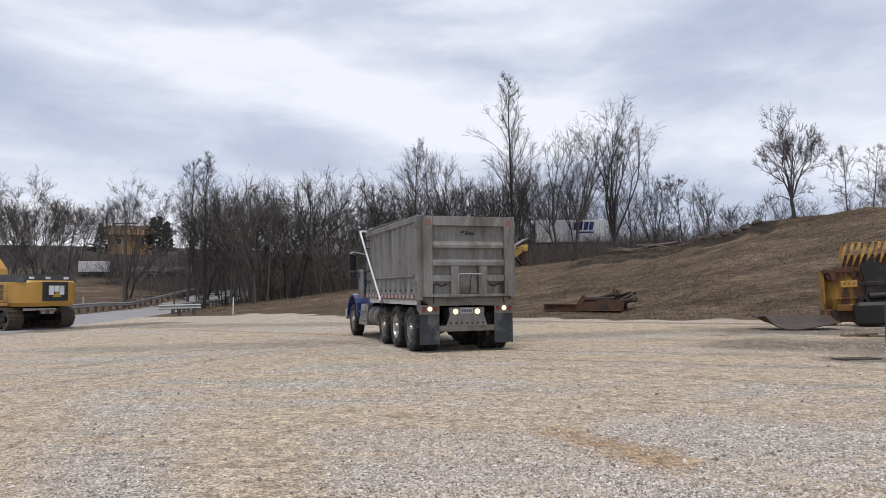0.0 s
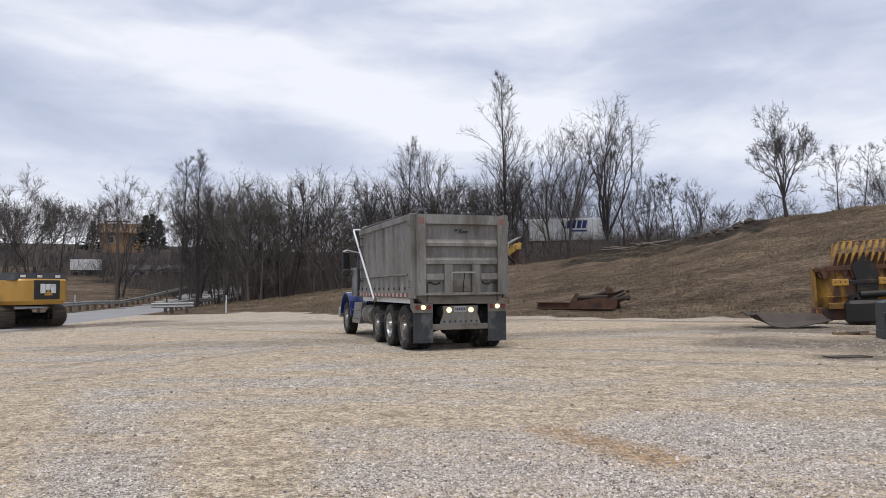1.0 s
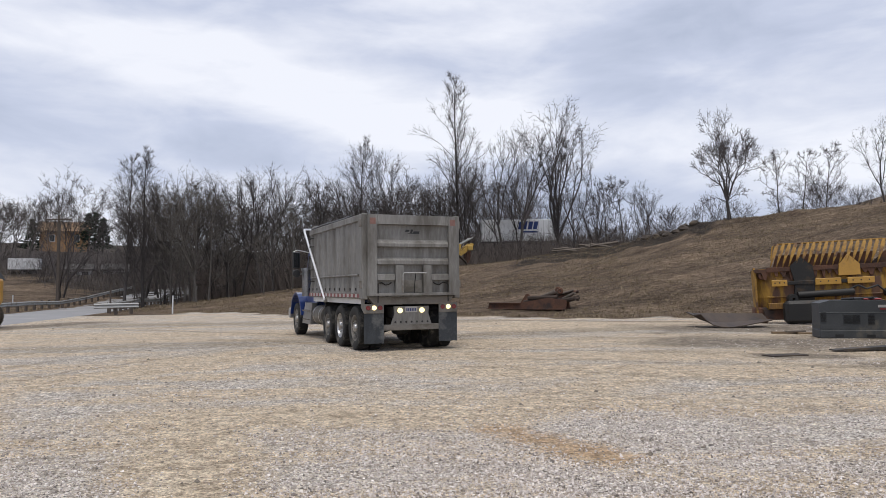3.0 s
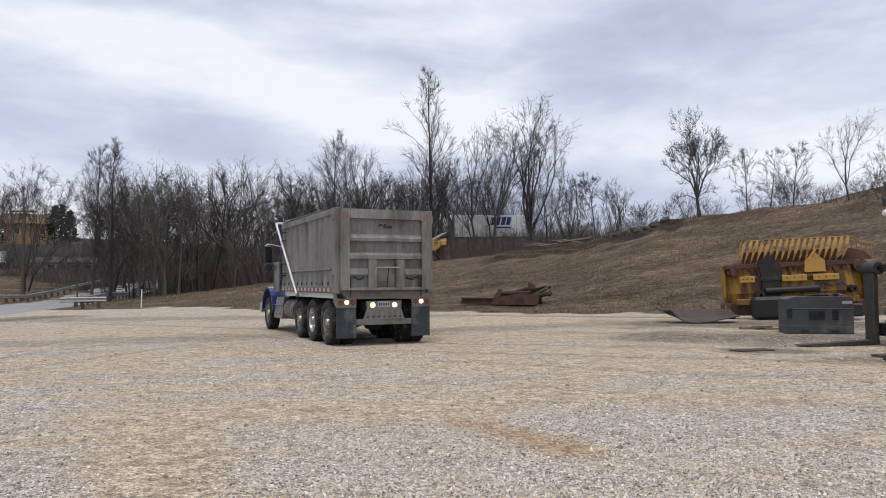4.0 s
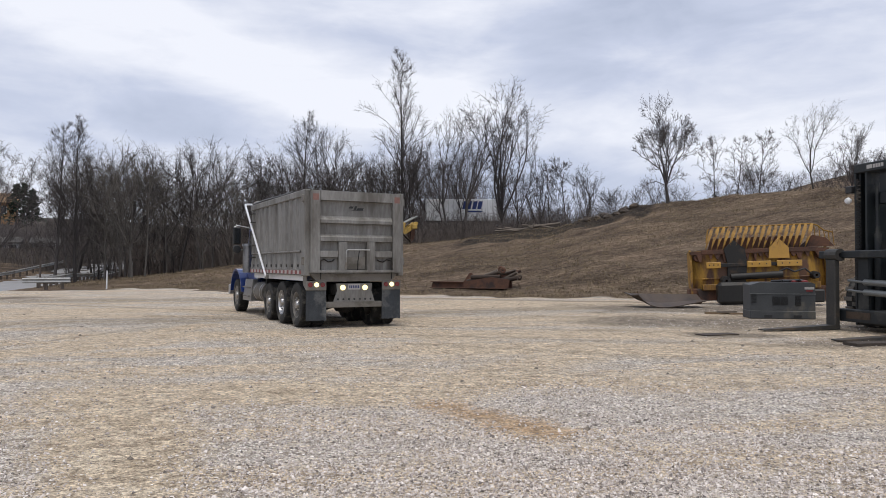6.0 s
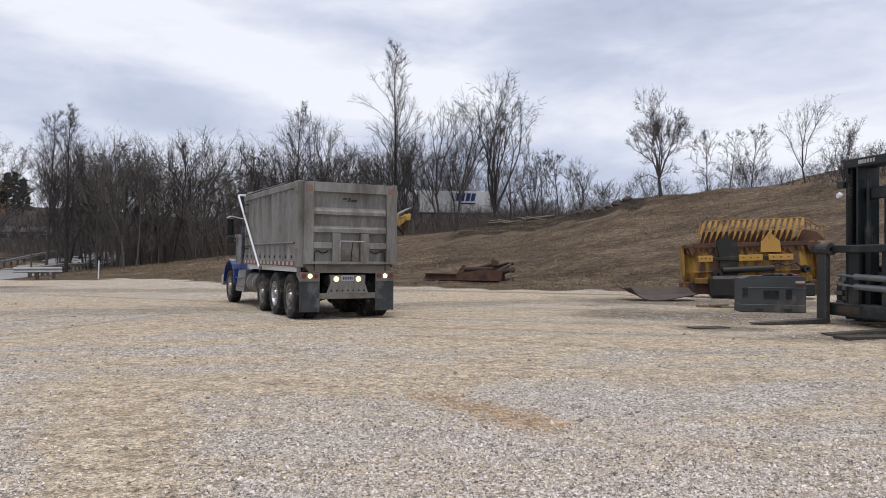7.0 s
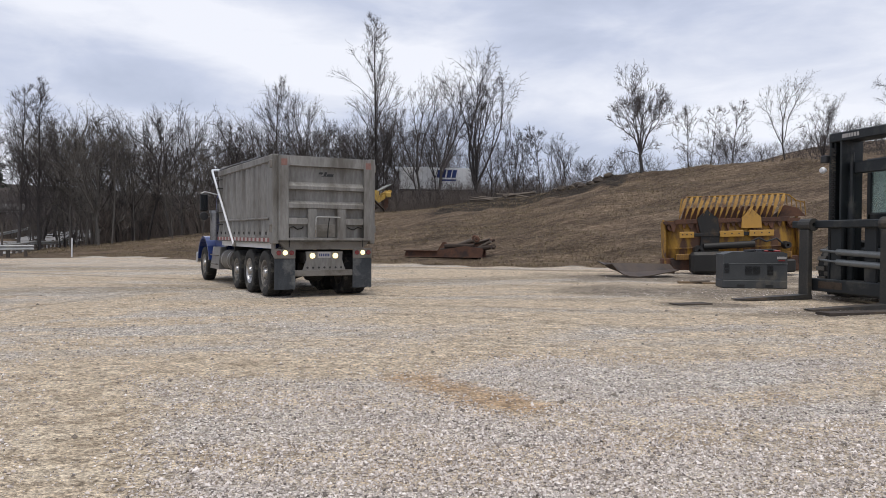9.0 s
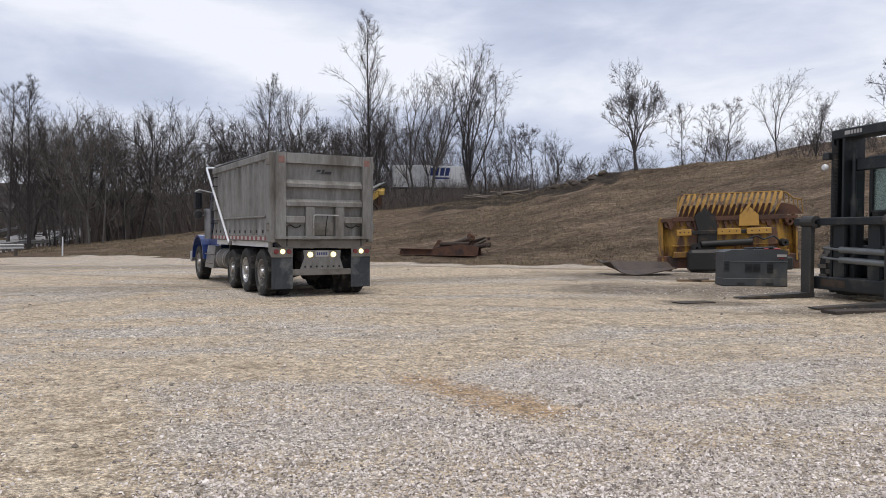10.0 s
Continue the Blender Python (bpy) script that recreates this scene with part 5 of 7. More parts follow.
def build_generator(m):
    t = thing("generator", m, "grey enclosed generator on a skid base with hoses on top", "generator")
    L, W = 0.90, 0.44
    bm = BM()
    box(bm, -L, -W, 0.0, L, W, 0.24, 0.02)
    skid = part("skid", bm, M_GEN, t)
    # no opening is cut: black plates give the pockets their inner shade
    for x in (-0.4, 0.4):
        bm = BM()
        box(bm, x - 0.11, -W - 0.004, 0.03, x + 0.11, -W + 0.01, 0.11)
        part("fork_pocket", bm, M_BLACK, skid)
    bm = BM()
    slab(bm, [(-L + 0.01, 0.24), (L - 0.01, 0.24), (L - 0.01, 1.02), (L - 0.12, 1.06), (-L + 0.28, 1.06), (-L + 0.01, 0.98)], "y", -W + 0.01, W - 0.01)
    enc = part("enclosure", bm, M_GEN, t)
    bm = BM()
    box(bm, -L, -W - 0.002, 0.715, L, -W + 0.011, 0.735)
    part("seam", bm, M_RODS, enc)
    for x0, x1, z0, z1 in ((-0.28, -0.08, 0.42, 0.66), (-0.06, 0.14, 0.42, 0.66), (0.34, 0.5, 0.4, 0.68), (-0.86, -0.72, 0.46, 0.74)):
        bm = BM()
        n = 7
        for k in range(n):
            z = z0 + (z1 - z0) * k / n
            box(bm, x0, -W - 0.006, z, x1, -W + 0.0105, z + (z1 - z0) / n * 0.6)
        part("louvre", bm, M_BLACK, enc)
    bm = BM()
    box(bm, 0.60, -W + 0.002, 0.86, 0.86, -W + 0.0095, 0.93)
    part("label", bm, M_TAPE_W, enc, "small faded label")
    bm = BM()
    box(bm, 0.64, -W + 0.0, 0.80, 0.82, -W + 0.009, 0.84)
    part("label", bm, M_TAPE_R, enc)
    bm = BM()
    pipe(bm, [(-0.2, 0.0, 1.08), (0.05, -0.2, 1.10), (0.3, 0.05, 1.10), (0.55, -0.15, 1.12), (0.75, 0.1, 1.09)], 0.035, 8)
    part("hose", bm, M_BLACK, t, "", True)
    bm = BM()
    box(bm, 0.35, -0.12, 1.06, 0.8, 0.2, 1.11, 0.02)
    part("red_lid", bm, M_REDPAINT, t, "faded red cover")
    return t


build_generator(pose(13.72, 19.28, 0.0, 0, 0, -20))


def build_plank(x, y, turn, length, wide, thick, mt, lb, z=0.0, name="plank", cat="timber"):
    bm = BM()
    rng = random.Random(int(x * 100 + y * 10))
    n = 5
    for k in range(n):
        xa, xb = -length / 2 + length * k / n, -length / 2 + length * (k + 1) / n
        w = wide / 2 * (0.92 + 0.12 * rng.random())
        hull(bm, [(xa, -w, 0.0), (xa, w, 0.0), (xa, w, thick), (xa, -w, thick)], [(xb, -w, 0.0), (xb, w, 0.0), (xb, w, thick), (xb, -w, thick)])
    ob = part(name, bm, mt, None)
    ob.matrix_basis = pose(x, y, z - 0.005, 0, 0, turn)
    tagged(ob, lb, cat, "loose timbers")


build_plank(12.95, 21.15, -12, 0.9, 0.16, 0.07, M_PLANK, "short dirty timber lying on gravel")
build_plank(13.5, 20.75, -20, 0.8, 0.18, 0.06, M_PLANK, "short dirty timber lying on gravel")
build_plank(13.1, 20.95, 10, 0.7, 0.12, 0.05, M_LOG, "grey timber offcut lying on gravel", 0.06)
build_plank(11.4, 12.35, 3, 2.2, 0.35, 0.06, M_SPOIL, "dark muddy board pressed into the gravel")
build_plank(8.9, 14.6, 8, 0.9, 0.35, 0.04, M_SPOIL, "dark clod of mud on the gravel", name="mud_clod", cat="mud")


# ---- forklift ----
def build_forklift(m):
    t = thing("forklift", m, "large dark green-grey forklift with tall mast and lowered forks", "forklift")
    # mast: two channels a side, top and cross beams. Far side is +x
    mast_parts = []
    for s in (-1, 1):
        bm = BM()
        x0 = s * 1.0
        slab(bm, [(x0 - 0.2, 0.22), (x0 + 0.2, 0.22), (x0 + 0.2, 0.80), (x0 + 0.14, 0.80), (x0 + 0.14, 0.3), (x0 - 0.14, 0.3), (x0 - 0.14, 0.80), (x0 - 0.2, 0.80)], "z", 0.12, 3.92)
        up = part("mast_upright", bm, M_FORK, t, "dark steel mast channel")
        bm = BM()
        slab(bm, [(x0 - 0.125, 0.38), (x0 + 0.125, 0.38), (x0 + 0.125, 0.74), (x0 + 0.06, 0.74), (x0 + 0.06, 0.45), (x0 - 0.125, 0.45)], "z", 0.2, 3.82)
        part("inner_channel", bm, M_FORK, up)
        bm = BM()
        rod(bm, (x0 - s * 0.32, 0.62, 0.3), (x0 - s * 0.32, 0.62, 2.3), 0.08, 0.08, 12)
        rod(bm, (x0 - s * 0.32, 0.62, 2.3), (x0 - s * 0.32, 0.62, 3.5), 0.05, 0.05, 10)
        part("lift_cylinder", bm, M_FORK, up, "", True)
        bm = BM()
        for k in range(53):
            z = 1.2 + k * 0.046
            box(bm, x0 + 0.02 - 0.05 * (k % 2), 0.81, z, x0 + 0.11 - 0.03 * (k % 2), 0.845, z + 0.036)
        part("chain", bm, M_DARK, up, "greasy lift chain")
    bm = BM()
    box(bm, -1.2, 0.3, 3.77, 1.2, 0.82, 3.99, 0.02)
    beam = part("top_beam", bm, M_FORK, t)
    for k, w in enumerate((0.10, 0.06, 0.06, 0.06, 0.06, 0.06)):
        bm = BM()
        box(bm, 0.72 - 0.085 * k - w / 2, 0.822, 3.84, 0.72 - 0.085 * k + w / 2, 0.828, 3.93)
        part("name_bar", bm, M_TAPE_W, beam)
    bm = BM()
    box(bm, -0.8, 0.45, 3.0, 0.8, 0.6, 3.28, 0.02)
    part("cross_beam", bm, M_FORK, t)
    bm = BM()
    box(bm, -1.0, 0.45, 0.15, 1.0, 0.9, 0.5, 0.02)
    part("cross_beam", bm, M_FORK, t)
    # carriage
    bm = BM()
    box(bm, -1.85, 1.12, 1.72, 1.85, 1.30, 1.90, 0.02)
    box(bm, -1.25, 1.12, 0.22, 1.25, 1.26, 0.52, 0.02)
    for x in (-0.5, 0.5):
        box(bm, x - 0.16, 1.12, 0.5, x + 0.16, 1.18, 1.74)
    car = part("carriage", bm, M_FORK, t, "wide worn fork carriage")
    bm = BM()
    box(bm, 0.2, 1.262, 0.30, 0.95, 1.266, 0.46)
    part("scraped_patch", bm, M_BROWN_STEEL, car)
    for z in (1.16, 0.93):
        bm = BM()
        rod(bm, (0.95, 1.2, z + 0.03), (0.42, 1.2, z), 0.03, 0.03, 10)
        rod(bm, (0.42, 1.2, z), (-1.6, 1.2, z - 0.06), 0.075, 0.075, 14)
        part("shift_cylinder", bm, M_RODS, car, "grey side-shift cylinder", True)
    for s, x in ((1, 1.25), (-1, -1.2)):
        bm = BM()
        box(bm, x - 0.16, 1.31, 0.02, x + 0.16, 1.45, 1.68, 0.02)
        hull(bm, [(x - 0.16, 1.31, 0.02), (x + 0.16, 1.31, 0.02), (x + 0.16, 1.31, 0.13), (x - 0.16, 1.31, 0.13)],
             [(x - 0.12, 3.3, 0.015), (x + 0.12, 3.3, 0.015), (x + 0.12, 3.3, 0.04), (x - 0.12, 3.3, 0.04)])
        lathe(bm, [(0.05, x - 0.2), (0.15, x - 0.2), (0.15, x + 0.2), (0.05, x + 0.2)], "x", 14, (0, 1.32, 1.80))
        part("fork", bm, M_FORK_STEEL, t, "long steel fork on the ground")
    # chassis, wheels, cab
    bm = BM()
    box(bm, -1.1, -3.4, 0.45, 1.1, 0.3, 1.25, 0.08)
    hull(bm, [(-1.15, -3.9, 0.5), (1.15, -3.9, 0.5), (1.15, -2.4, 0.5), (-1.15, -2.4, 0.5)], [(-1.1, -3.8, 1.9), (1.1, -3.8, 1.9), (1.1, -2.6, 1.9), (-1.1, -2.6, 1.9)])
    part("chassis", bm, M_FORK, t)
    bm = BM()
    box(bm, -0.6, -2.5, 1.2, 1.05, -1.0, 1.75, 0.06)
    part("engine_cover", bm, M_REDPAINT, t, "faded red cover")
    bm = BM()
    box(bm, 0.9, 0.1, 1.1, 1.35, 0.5, 1.35, 0.05)
    part("engine_cover", bm, M_REDPAINT, t, "faded red cover")
    for s in (-1, 1):
        w = wheel_set(t, s * 2.0, -0.28, 0.72, 0.55, s, M_FORK, False, 0.12)
        bm = BM()
        for k in range(18):
            a = 2 * math.pi * k / 18
            for side in (0, 1):
                mm = Matrix.Rotation(a + (0.17 if side else 0), 4, "X")
                x0, x1 = (0.01, 0.28) if side else (0.27, 0.54)
                lo, hi = sorted((-s * x0, -s * x1))
                box(bm, lo, -0.05, 0.685, hi, 0.05, 0.745, 0, mm)
        part("tread_lug", bm, M_LUG, w, "dusty tread lugs")
        wheel_set(t, s * 1.15, -3.0, 0.55, 0.4, s, M_FORK, False)
    bm = BM()
    for x, y in ((-1.0, -0.2), (0.45, -0.2), (-1.0, -1.75), (0.45, -1.75)):
        box(bm, x - 0.05, y - 0.05, 1.6, x + 0.05, y + 0.05, 3.3)
    box(bm, -1.08, -1.85, 3.25, 0.53, -0.1, 3.4, 0.04)
    box(bm, -1.05, -1.8, 1.25, 0.5, -0.15, 2.1, 0.04)
    cab = part("cab", bm, M_FORK, t, "cab with pillars and roof")
    cab.location.x = 0.55
    for name, a in (("windscreen", (-0.95, -0.21, 2.1, 0.40, -0.195, 3.25)), ("side_window", (0.44, -1.7, 2.1, 0.455, -0.25, 3.25)), ("side_window", (-1.005, -1.7, 2.1, -0.99, -0.25, 3.25))):
        bm = BM()
        box(bm, *a)
        g = part(name, bm, M_GLASS, cab, "greenish glass pane")
        g.visible_shadow = False
    bm = BM()
    lathe(bm, [(0.17, -0.02), (0.2, 0.0), (0.17, 0.02)], "y", 18, (-0.2, -0.45, 2.25))
    box(bm, -0.5, -1.4, 1.9, 0.1, -1.25, 2.7, 0.05)
    part("seat_and_wheel", bm, M_BLACK, cab)
    # work lamps on the far upright
    bm = BM()
    box(bm, 1.20, 0.72, 3.30, 1.40, 0.9, 3.48, 0.02)
    part("work_lamp", bm, M_BLACK, t)
    bm = BM()
    lathe(bm, [(0.001, 0.98), (0.06, 0.97), (0.085, 0.92), (0.05, 0.85), (0.001, 0.84)], "y", 16, (1.27, 0, 3.12), False)
    part("work_lamp", bm, M_WHITE, t, "white round lamp shell", True)
    return t


build_forklift(pose(13.85, 14.2, 0.0, 0, 0, 90))


# ---- scrap beam at the foot of the slope ----
def build_scrap(x, y, turn):
    t = thing("scrap_steel", pose(x, y, h_at(x, y) - 0.02, 0, 0, turn), "rusty steel beam heaped with pipes at the foot of the slope", "scrap metal")
    bm = BM()
    slab(bm, [(-2.4, 0.0), (2.2, 0.0), (2.3, 0.5), (1.2, 0.62), (-0.4, 0.36), (-2.3, 0.34)], "y", -0.25, -0.2)
    box(bm, -2.4, -0.45, 0.0, 2.2, -0.02, 0.04)
    box(bm, -2.35, -0.42, 0.32, -0.4, -0.02, 0.36)
    part("beam", bm, M_RUST, t, "rusty channel beam")
    rng = random.Random(5)
    for k in range(18):
        bm = BM()
        x0, z0 = -0.4 + 0.13 * k, 0.25 + 0.12 * (k % 4)
        x1 = min(2.7, x0 + rng.uniform(1.0, 2.2))
        rod(bm, (x0, rng.uniform(-0.1, 0.5), z0), (x1, rng.uniform(-0.2, 0.6), rng.uniform(0.5, 1.0)), rng.uniform(0.05, 0.12), None, 9)
        part("pipe", bm, M_LOG if k % 6 == 0 else M_RUST_DARK if k % 2 else M_RUST, t)
    for k in range(7):
        bm = BM()
        a = rng.uniform(0, 3)
        lathe(bm, [(0.06, -0.04), (0.12, -0.05), (0.17, 0.0), (0.12, 0.05), (0.06, 0.04)], "y", 12, (1.9 + rng.uniform(-0.4, 0.6), rng.uniform(-0.3, 0.3), rng.uniform(0.3, 1.05)))
        part("ring", bm, M_RUST if k % 3 else M_RUST_DARK, t)
    bm = BM()
    slab(bm, [(-0.5, 0.36), (0.4, 0.36), (0.2, 0.55), (-0.05, 0.85), (-0.2, 0.8)], "y", 0.0, 0.12)
    part("gusset_plate", bm, M_RUST, t)
    bm = BM()
    slab(bm, [(1.2, 0.05), (2.3, 0.05), (2.2, 0.75), (1.4, 0.8)], "y", 0.1, 0.2)
    part("gusset_plate", bm, M_RUST, t)


build_scrap(9.0, 39.2, -36)


# ---- road, rails, posts, pole ----
ROAD = [(-17.5, -40), (-18.0, 0), (-18.8, 30), (-20.2, 48), (-22.4, 65), (-24.2, 80), (-24.0, 92), (-19.0, 104), (-8, 122)]


def road_at(y):
    return float(np.interp(y, [p[1] for p in ROAD], [p[0] for p in ROAD]))


def build_road():
    verts, faces = [], []
    ys = np.arange(-40, 120, 1.0)
    for k, y in enumerate(ys):
        c = road_at(y)
        for d in (-3.3, -3.0, -1.1, 1.1, 3.0, 3.3):
            verts.append((c + d, y, h_at(c + d, y) + 0.04 - (0.07 if abs(d) > 3.2 else 0.012 * abs(d))))
        if k:
            o = 6 * k
            for j in range(5):
                faces.append((o - 6 + j, o - 5 + j, o + j + 1, o + j))
    ob = link_mesh("road", verts, faces, M_ASPHALT, None, True)
    tagged(ob, "pale worn asphalt road running past the yard", "road", kind="structure")


build_road()


def build_rail(name, pts, label):
    t = thing(name, pose(pts[0][0], pts[0][1], 0), label, "guardrail", "guardrails along the road")
    ox, oy = pts[0]
    prof = [(0.0, 0.42), (0.05, 0.47), (0.0, 0.55), (0.0, 0.58), (0.05, 0.66), (0.0, 0.73)]
    total = 0
    for (a, b), (c, d) in zip(pts, pts[1:]):
        L = math.hypot(c - a, d - b)
        nx, ny = (d - b) / L, -(c - a) / L
        bm = BM()
        za, zb = h_at(a, b), h_at(c, d)
        for (u, z), (v, w) in zip(prof, prof[1:]):
            q = []
            for (px, py, pz) in ((a, b, za), (c, d, zb)):
                q.append([(px + nx * u - ox, py + ny * u - oy, pz + z), (px + nx * v - ox, py + ny * v - oy, pz + w),
                          (px + nx * (v - 0.012) - ox, py + ny * (v - 0.012) - oy, pz + w), (px + nx * (u - 0.012) - ox, py + ny * (u - 0.012) - oy, pz + z)])
            hull(bm, q[0], q[1])
        part("beam", bm, M_GALV, t, "galvanised steel beam")
        n = max(1, int(L / 1.9))
        for k in range(n):
            f = (k + 0.5) / n
            px, py = a + (c - a) * f - nx * 0.12, b + (d - b) * f - ny * 0.12
            bm = BM()
            z = h_at(px, py)
            box(bm, px - ox - 0.08, py - oy - 0.09, z - 0.2, px - ox + 0.08, py - oy + 0.09, z + 0.75, 0.01)
            part("post", bm, M_WOOD_POLE, t)


build_rail("guardrail", [(road_at(y) - 4.0, y) for y in (28, 36, 44, 52, 60, 68, 76, 84, 92)], "long galvanised guardrail on wooden posts beyond the road")
build_rail("guardrail", [(road_at(y) + 3.7, y) for y in (50, 56, 62, 68, 74, 80)], "galvanised guardrail along the near verge")
build_rail("guardrail", [(-16.3, 46.2), (-14.1, 47.6), (-15.6, 50.5)], "short galvanised guardrail end by the yard entrance")


def build_post(x, y, tall, r, mt, label, name="marker_post"):
    bm = BM()
    rod(bm, (0, 0, -0.2), (0, 0, tall), r, r * 0.9, 8)
    ob = part(name, bm, mt, None, "", True)
    ob.matrix_basis = pose(x, y, h_at(x, y), 0, 1.0, 0)
    tagged(ob, label, "post")


build_post(-12.2, 48.3, 1.15, 0.045, M_WHITE, "thin white marker post at the yard's edge")
build_post(-33.5, 74.0, 1.0, 0.06, M_WHITE, "thin white marker post beyond the road")
build_post(-16.6, 50.0, 2.0, 0.06, M_WOOD_POLE, "dark wooden post beside the guardrail", "wooden_post")
build_post(-2.2, 58.2, 1.0, 0.03, M_WHITE, "thin stake on the grass slope", "stake")


def build_pole(x, y, tall):
    t = thing("utility_pole", pose(x, y, h_at(x, y)), "weathered wooden utility pole with a crossarm", "utility pole")
    bm = BM()
    rod(bm, (0, 0, -0.3), (0, 0, tall), 0.17, 0.12, 12)
    part("shaft", bm, M_WOOD_POLE, t, "", True)
    bm = BM()
    box(bm, -1.15, -0.16, tall - 0.55, 1.15, -0.05, tall - 0.40, 0.01)
    part("crossarm", bm, M_WOOD_POLE, t)
    for k in (-1.0, -0.4, 0.4, 1.0):
        bm = BM()
        lathe(bm, [(0.02, 0.0), (0.05, 0.02), (0.06, 0.1), (0.02, 0.16)], "z", 8, (k, -0.1, tall - 0.40))
        part("insulator", bm, M_GALV, t)


build_pole(-28.0, 70.5, 8.6)


# ---- far things among the trees ----
def build_trailer(m, L, lettered, label):
    t = thing("box_trailer", m, label, "trailer")
    bm = BM()
    box(bm, -L / 2, -1.25, 1.1, L / 2, 1.25, 3.75, 0.03)
    body = part("box_body", bm, M_WHITE, t)
    bm = BM()
    box(bm, -L / 2, -1.27, 1.02, L / 2, 1.27, 1.1)
    part("underframe", bm, M_DARK, t)
    for x in (L / 2 - 1.2, L / 2 - 2.4):
        for y in (-1.05, 1.05):
            bm = BM()
            rod(bm, (x, y - 0.15, 0.5), (x, y + 0.15, 0.5), 0.5, 0.5, 20)
            part("wheel", bm, M_TYRE, t, "", True)
    for y in (-0.8, 0.8):
        bm = BM()
        box(bm, -L / 2 + 1.6, y - 0.08, 0.0, -L / 2 + 1.76, y + 0.08, 1.05)
        part("landing_leg", bm, M_DARK, t)
    n = int(L / 0.6)
    for k in range(n):
        bm = BM()
        box(bm, -L / 2 + 0.3 + k * 0.6, -1.262, 1.15, -L / 2 + 0.33 + k * 0.6, -1.25, 3.7)
        part("side_rivet_strip", bm, M_GALV, body)
    if lettered:
        for k, (w, h) in enumerate(((0.42, 0.95), (0.36, 1.0), (0.5, 0.95), (0.5, 0.95))):
            bm = BM()
            x = L / 2 - 4.4 + 0.62 * k
            slab(bm, [(x - w / 2, 2.55), (x + w / 2, 2.55), (x + w / 2 + 0.2, 2.55 + h), (x - w / 2 + 0.2, 2.55 + h)], "y", -1.28, -1.266)
            part("name_bar", bm, M_SIGNBLUE, body)
        bm = BM()
        box(bm, L / 2 - 4.0, -1.28, 2.15, L / 2 - 2.2, -1.266, 2.35)
        part("name_bar", bm, M_SIGNBLUE, body)
    return t


build_trailer(pose(18.9, 88.0, h_at(18.9, 88.0), 0, 0, -6), 9.0, True, "white box trailer with blue lettering bars among trees")
small_trailer = build_trailer(pose(-47.3, 108.0, h_at(-47.3, 108.0), 0, 0, 14), 4.6, False, "small white box trailer on the wooded hillside")
small_trailer.scale = (0.85, 0.85, 0.58)


def build_house(m, w, d, hgt, wall, roof, label):
    t = thing("house", m, label, "house")
    bm = BM()
    box(bm, -w / 2, -d / 2, -1.0, w / 2, d / 2, hgt)
    body = part("wall", bm, wall, t)
    bm = BM()
    slab(bm, [(-d / 2 - 0.5, hgt - 0.1), (0, hgt + d * 0.28), (d / 2 + 0.5, hgt - 0.1), (d / 2 + 0.5, hgt + 0.1), (0, hgt + d * 0.28 + 0.2), (-d / 2 - 0.5, hgt + 0.1)],
         "x", -w / 2 - 0.4, w / 2 + 0.4)
    part("roof", bm, roof, t)
    n = max(2, int(w / 3))
    for k in range(n):
        bm = BM()
        x = -w / 2 + w * (k + 0.5) / n
        box(bm, x - 0.5, -d / 2 - 0.05, hgt * 0.4, x + 0.5, -d / 2 + 0.02, hgt * 0.8)
        win = part("window", bm, M_WHITE, body)
        bm = BM()
        box(bm, x - 0.42, -d / 2 - 0.06, hgt * 0.42, x + 0.42, -d / 2 - 0.051, hgt * 0.78)
        part("pane", bm, M_DARKGLASS, win)


build_house(pose(-59.0, 152.0, h_at(-59, 152) + 0.2, 0, 0, 18), 8.5, 7, 3.4, M_BRICK, M_ROOF, "tan building with brown roof on the far hilltop")
build_house(pose(-41.0, 111.0, h_at(-41, 111) - 0.9, 0, 0, 14), 3.0, 2.4, 1.3, M_WHITE, M_SHINGLE, "small white house behind bare trees")
build_house(pose(-36.6, 113.0, h_at(-36.6, 113) - 0.9, 0, 0, 10), 3.2, 2.4, 1.3, M_WHITE, M_SHINGLE, "small white house behind bare trees")


# ---- logs and rubble on the bank ----
def build_log_pile():
    rng = random.Random(9)
    for k in range(14):
        x, y = 18.9 + rng.uniform(-1.7, 1.9), 62.2 + rng.uniform(-1.2, 1.2)
        L, r = rng.uniform(1.2, 3.0), rng.uniform(0.07, 0.14)
        a = rng.uniform(-25, 60)
        bm = BM()
        rod(bm, (-L / 2, 0, 0), (L / 2, 0, rng.uniform(-0.1, 0.25)), r, r * 0.7, 9)
        ob = part("log", bm, M_LOG, None, "", True)
        ob.matrix_basis = pose(x, y, h_at(x, y) + r * 0.6 + 0.1 * (k % 4), 0, rng.uniform(-6, 10), a)
        tagged(ob, "weathered grey log dumped on the bank", "log", "dumped logs on the bank")
    for k in range(14):
        x, y = 24.6 + rng.uniform(-2.6, 1.8), 56.6 + rng.uniform(-2.6, 0.4)
        bm = BM()
        bmesh.ops.create_icosphere(bm, subdivisions=2, radius=rng.uniform(0.2, 0.55))
        for v in bm.verts:
            v.co *= 1 + 0.35 * noise.noise(v.co * 3 + Vector((k, 0, 0)))
            v.co.z *= 0.6
        ob = part("rock", bm, M_SPOIL, None)
        ob.matrix_basis = pose(x, y, h_at(x, y) + 0.02, 0, 0, rng.uniform(0, 360))
        tagged(ob, "dark lump of spoil on the bank", "rock", "rubble on the bank")


build_log_pile()


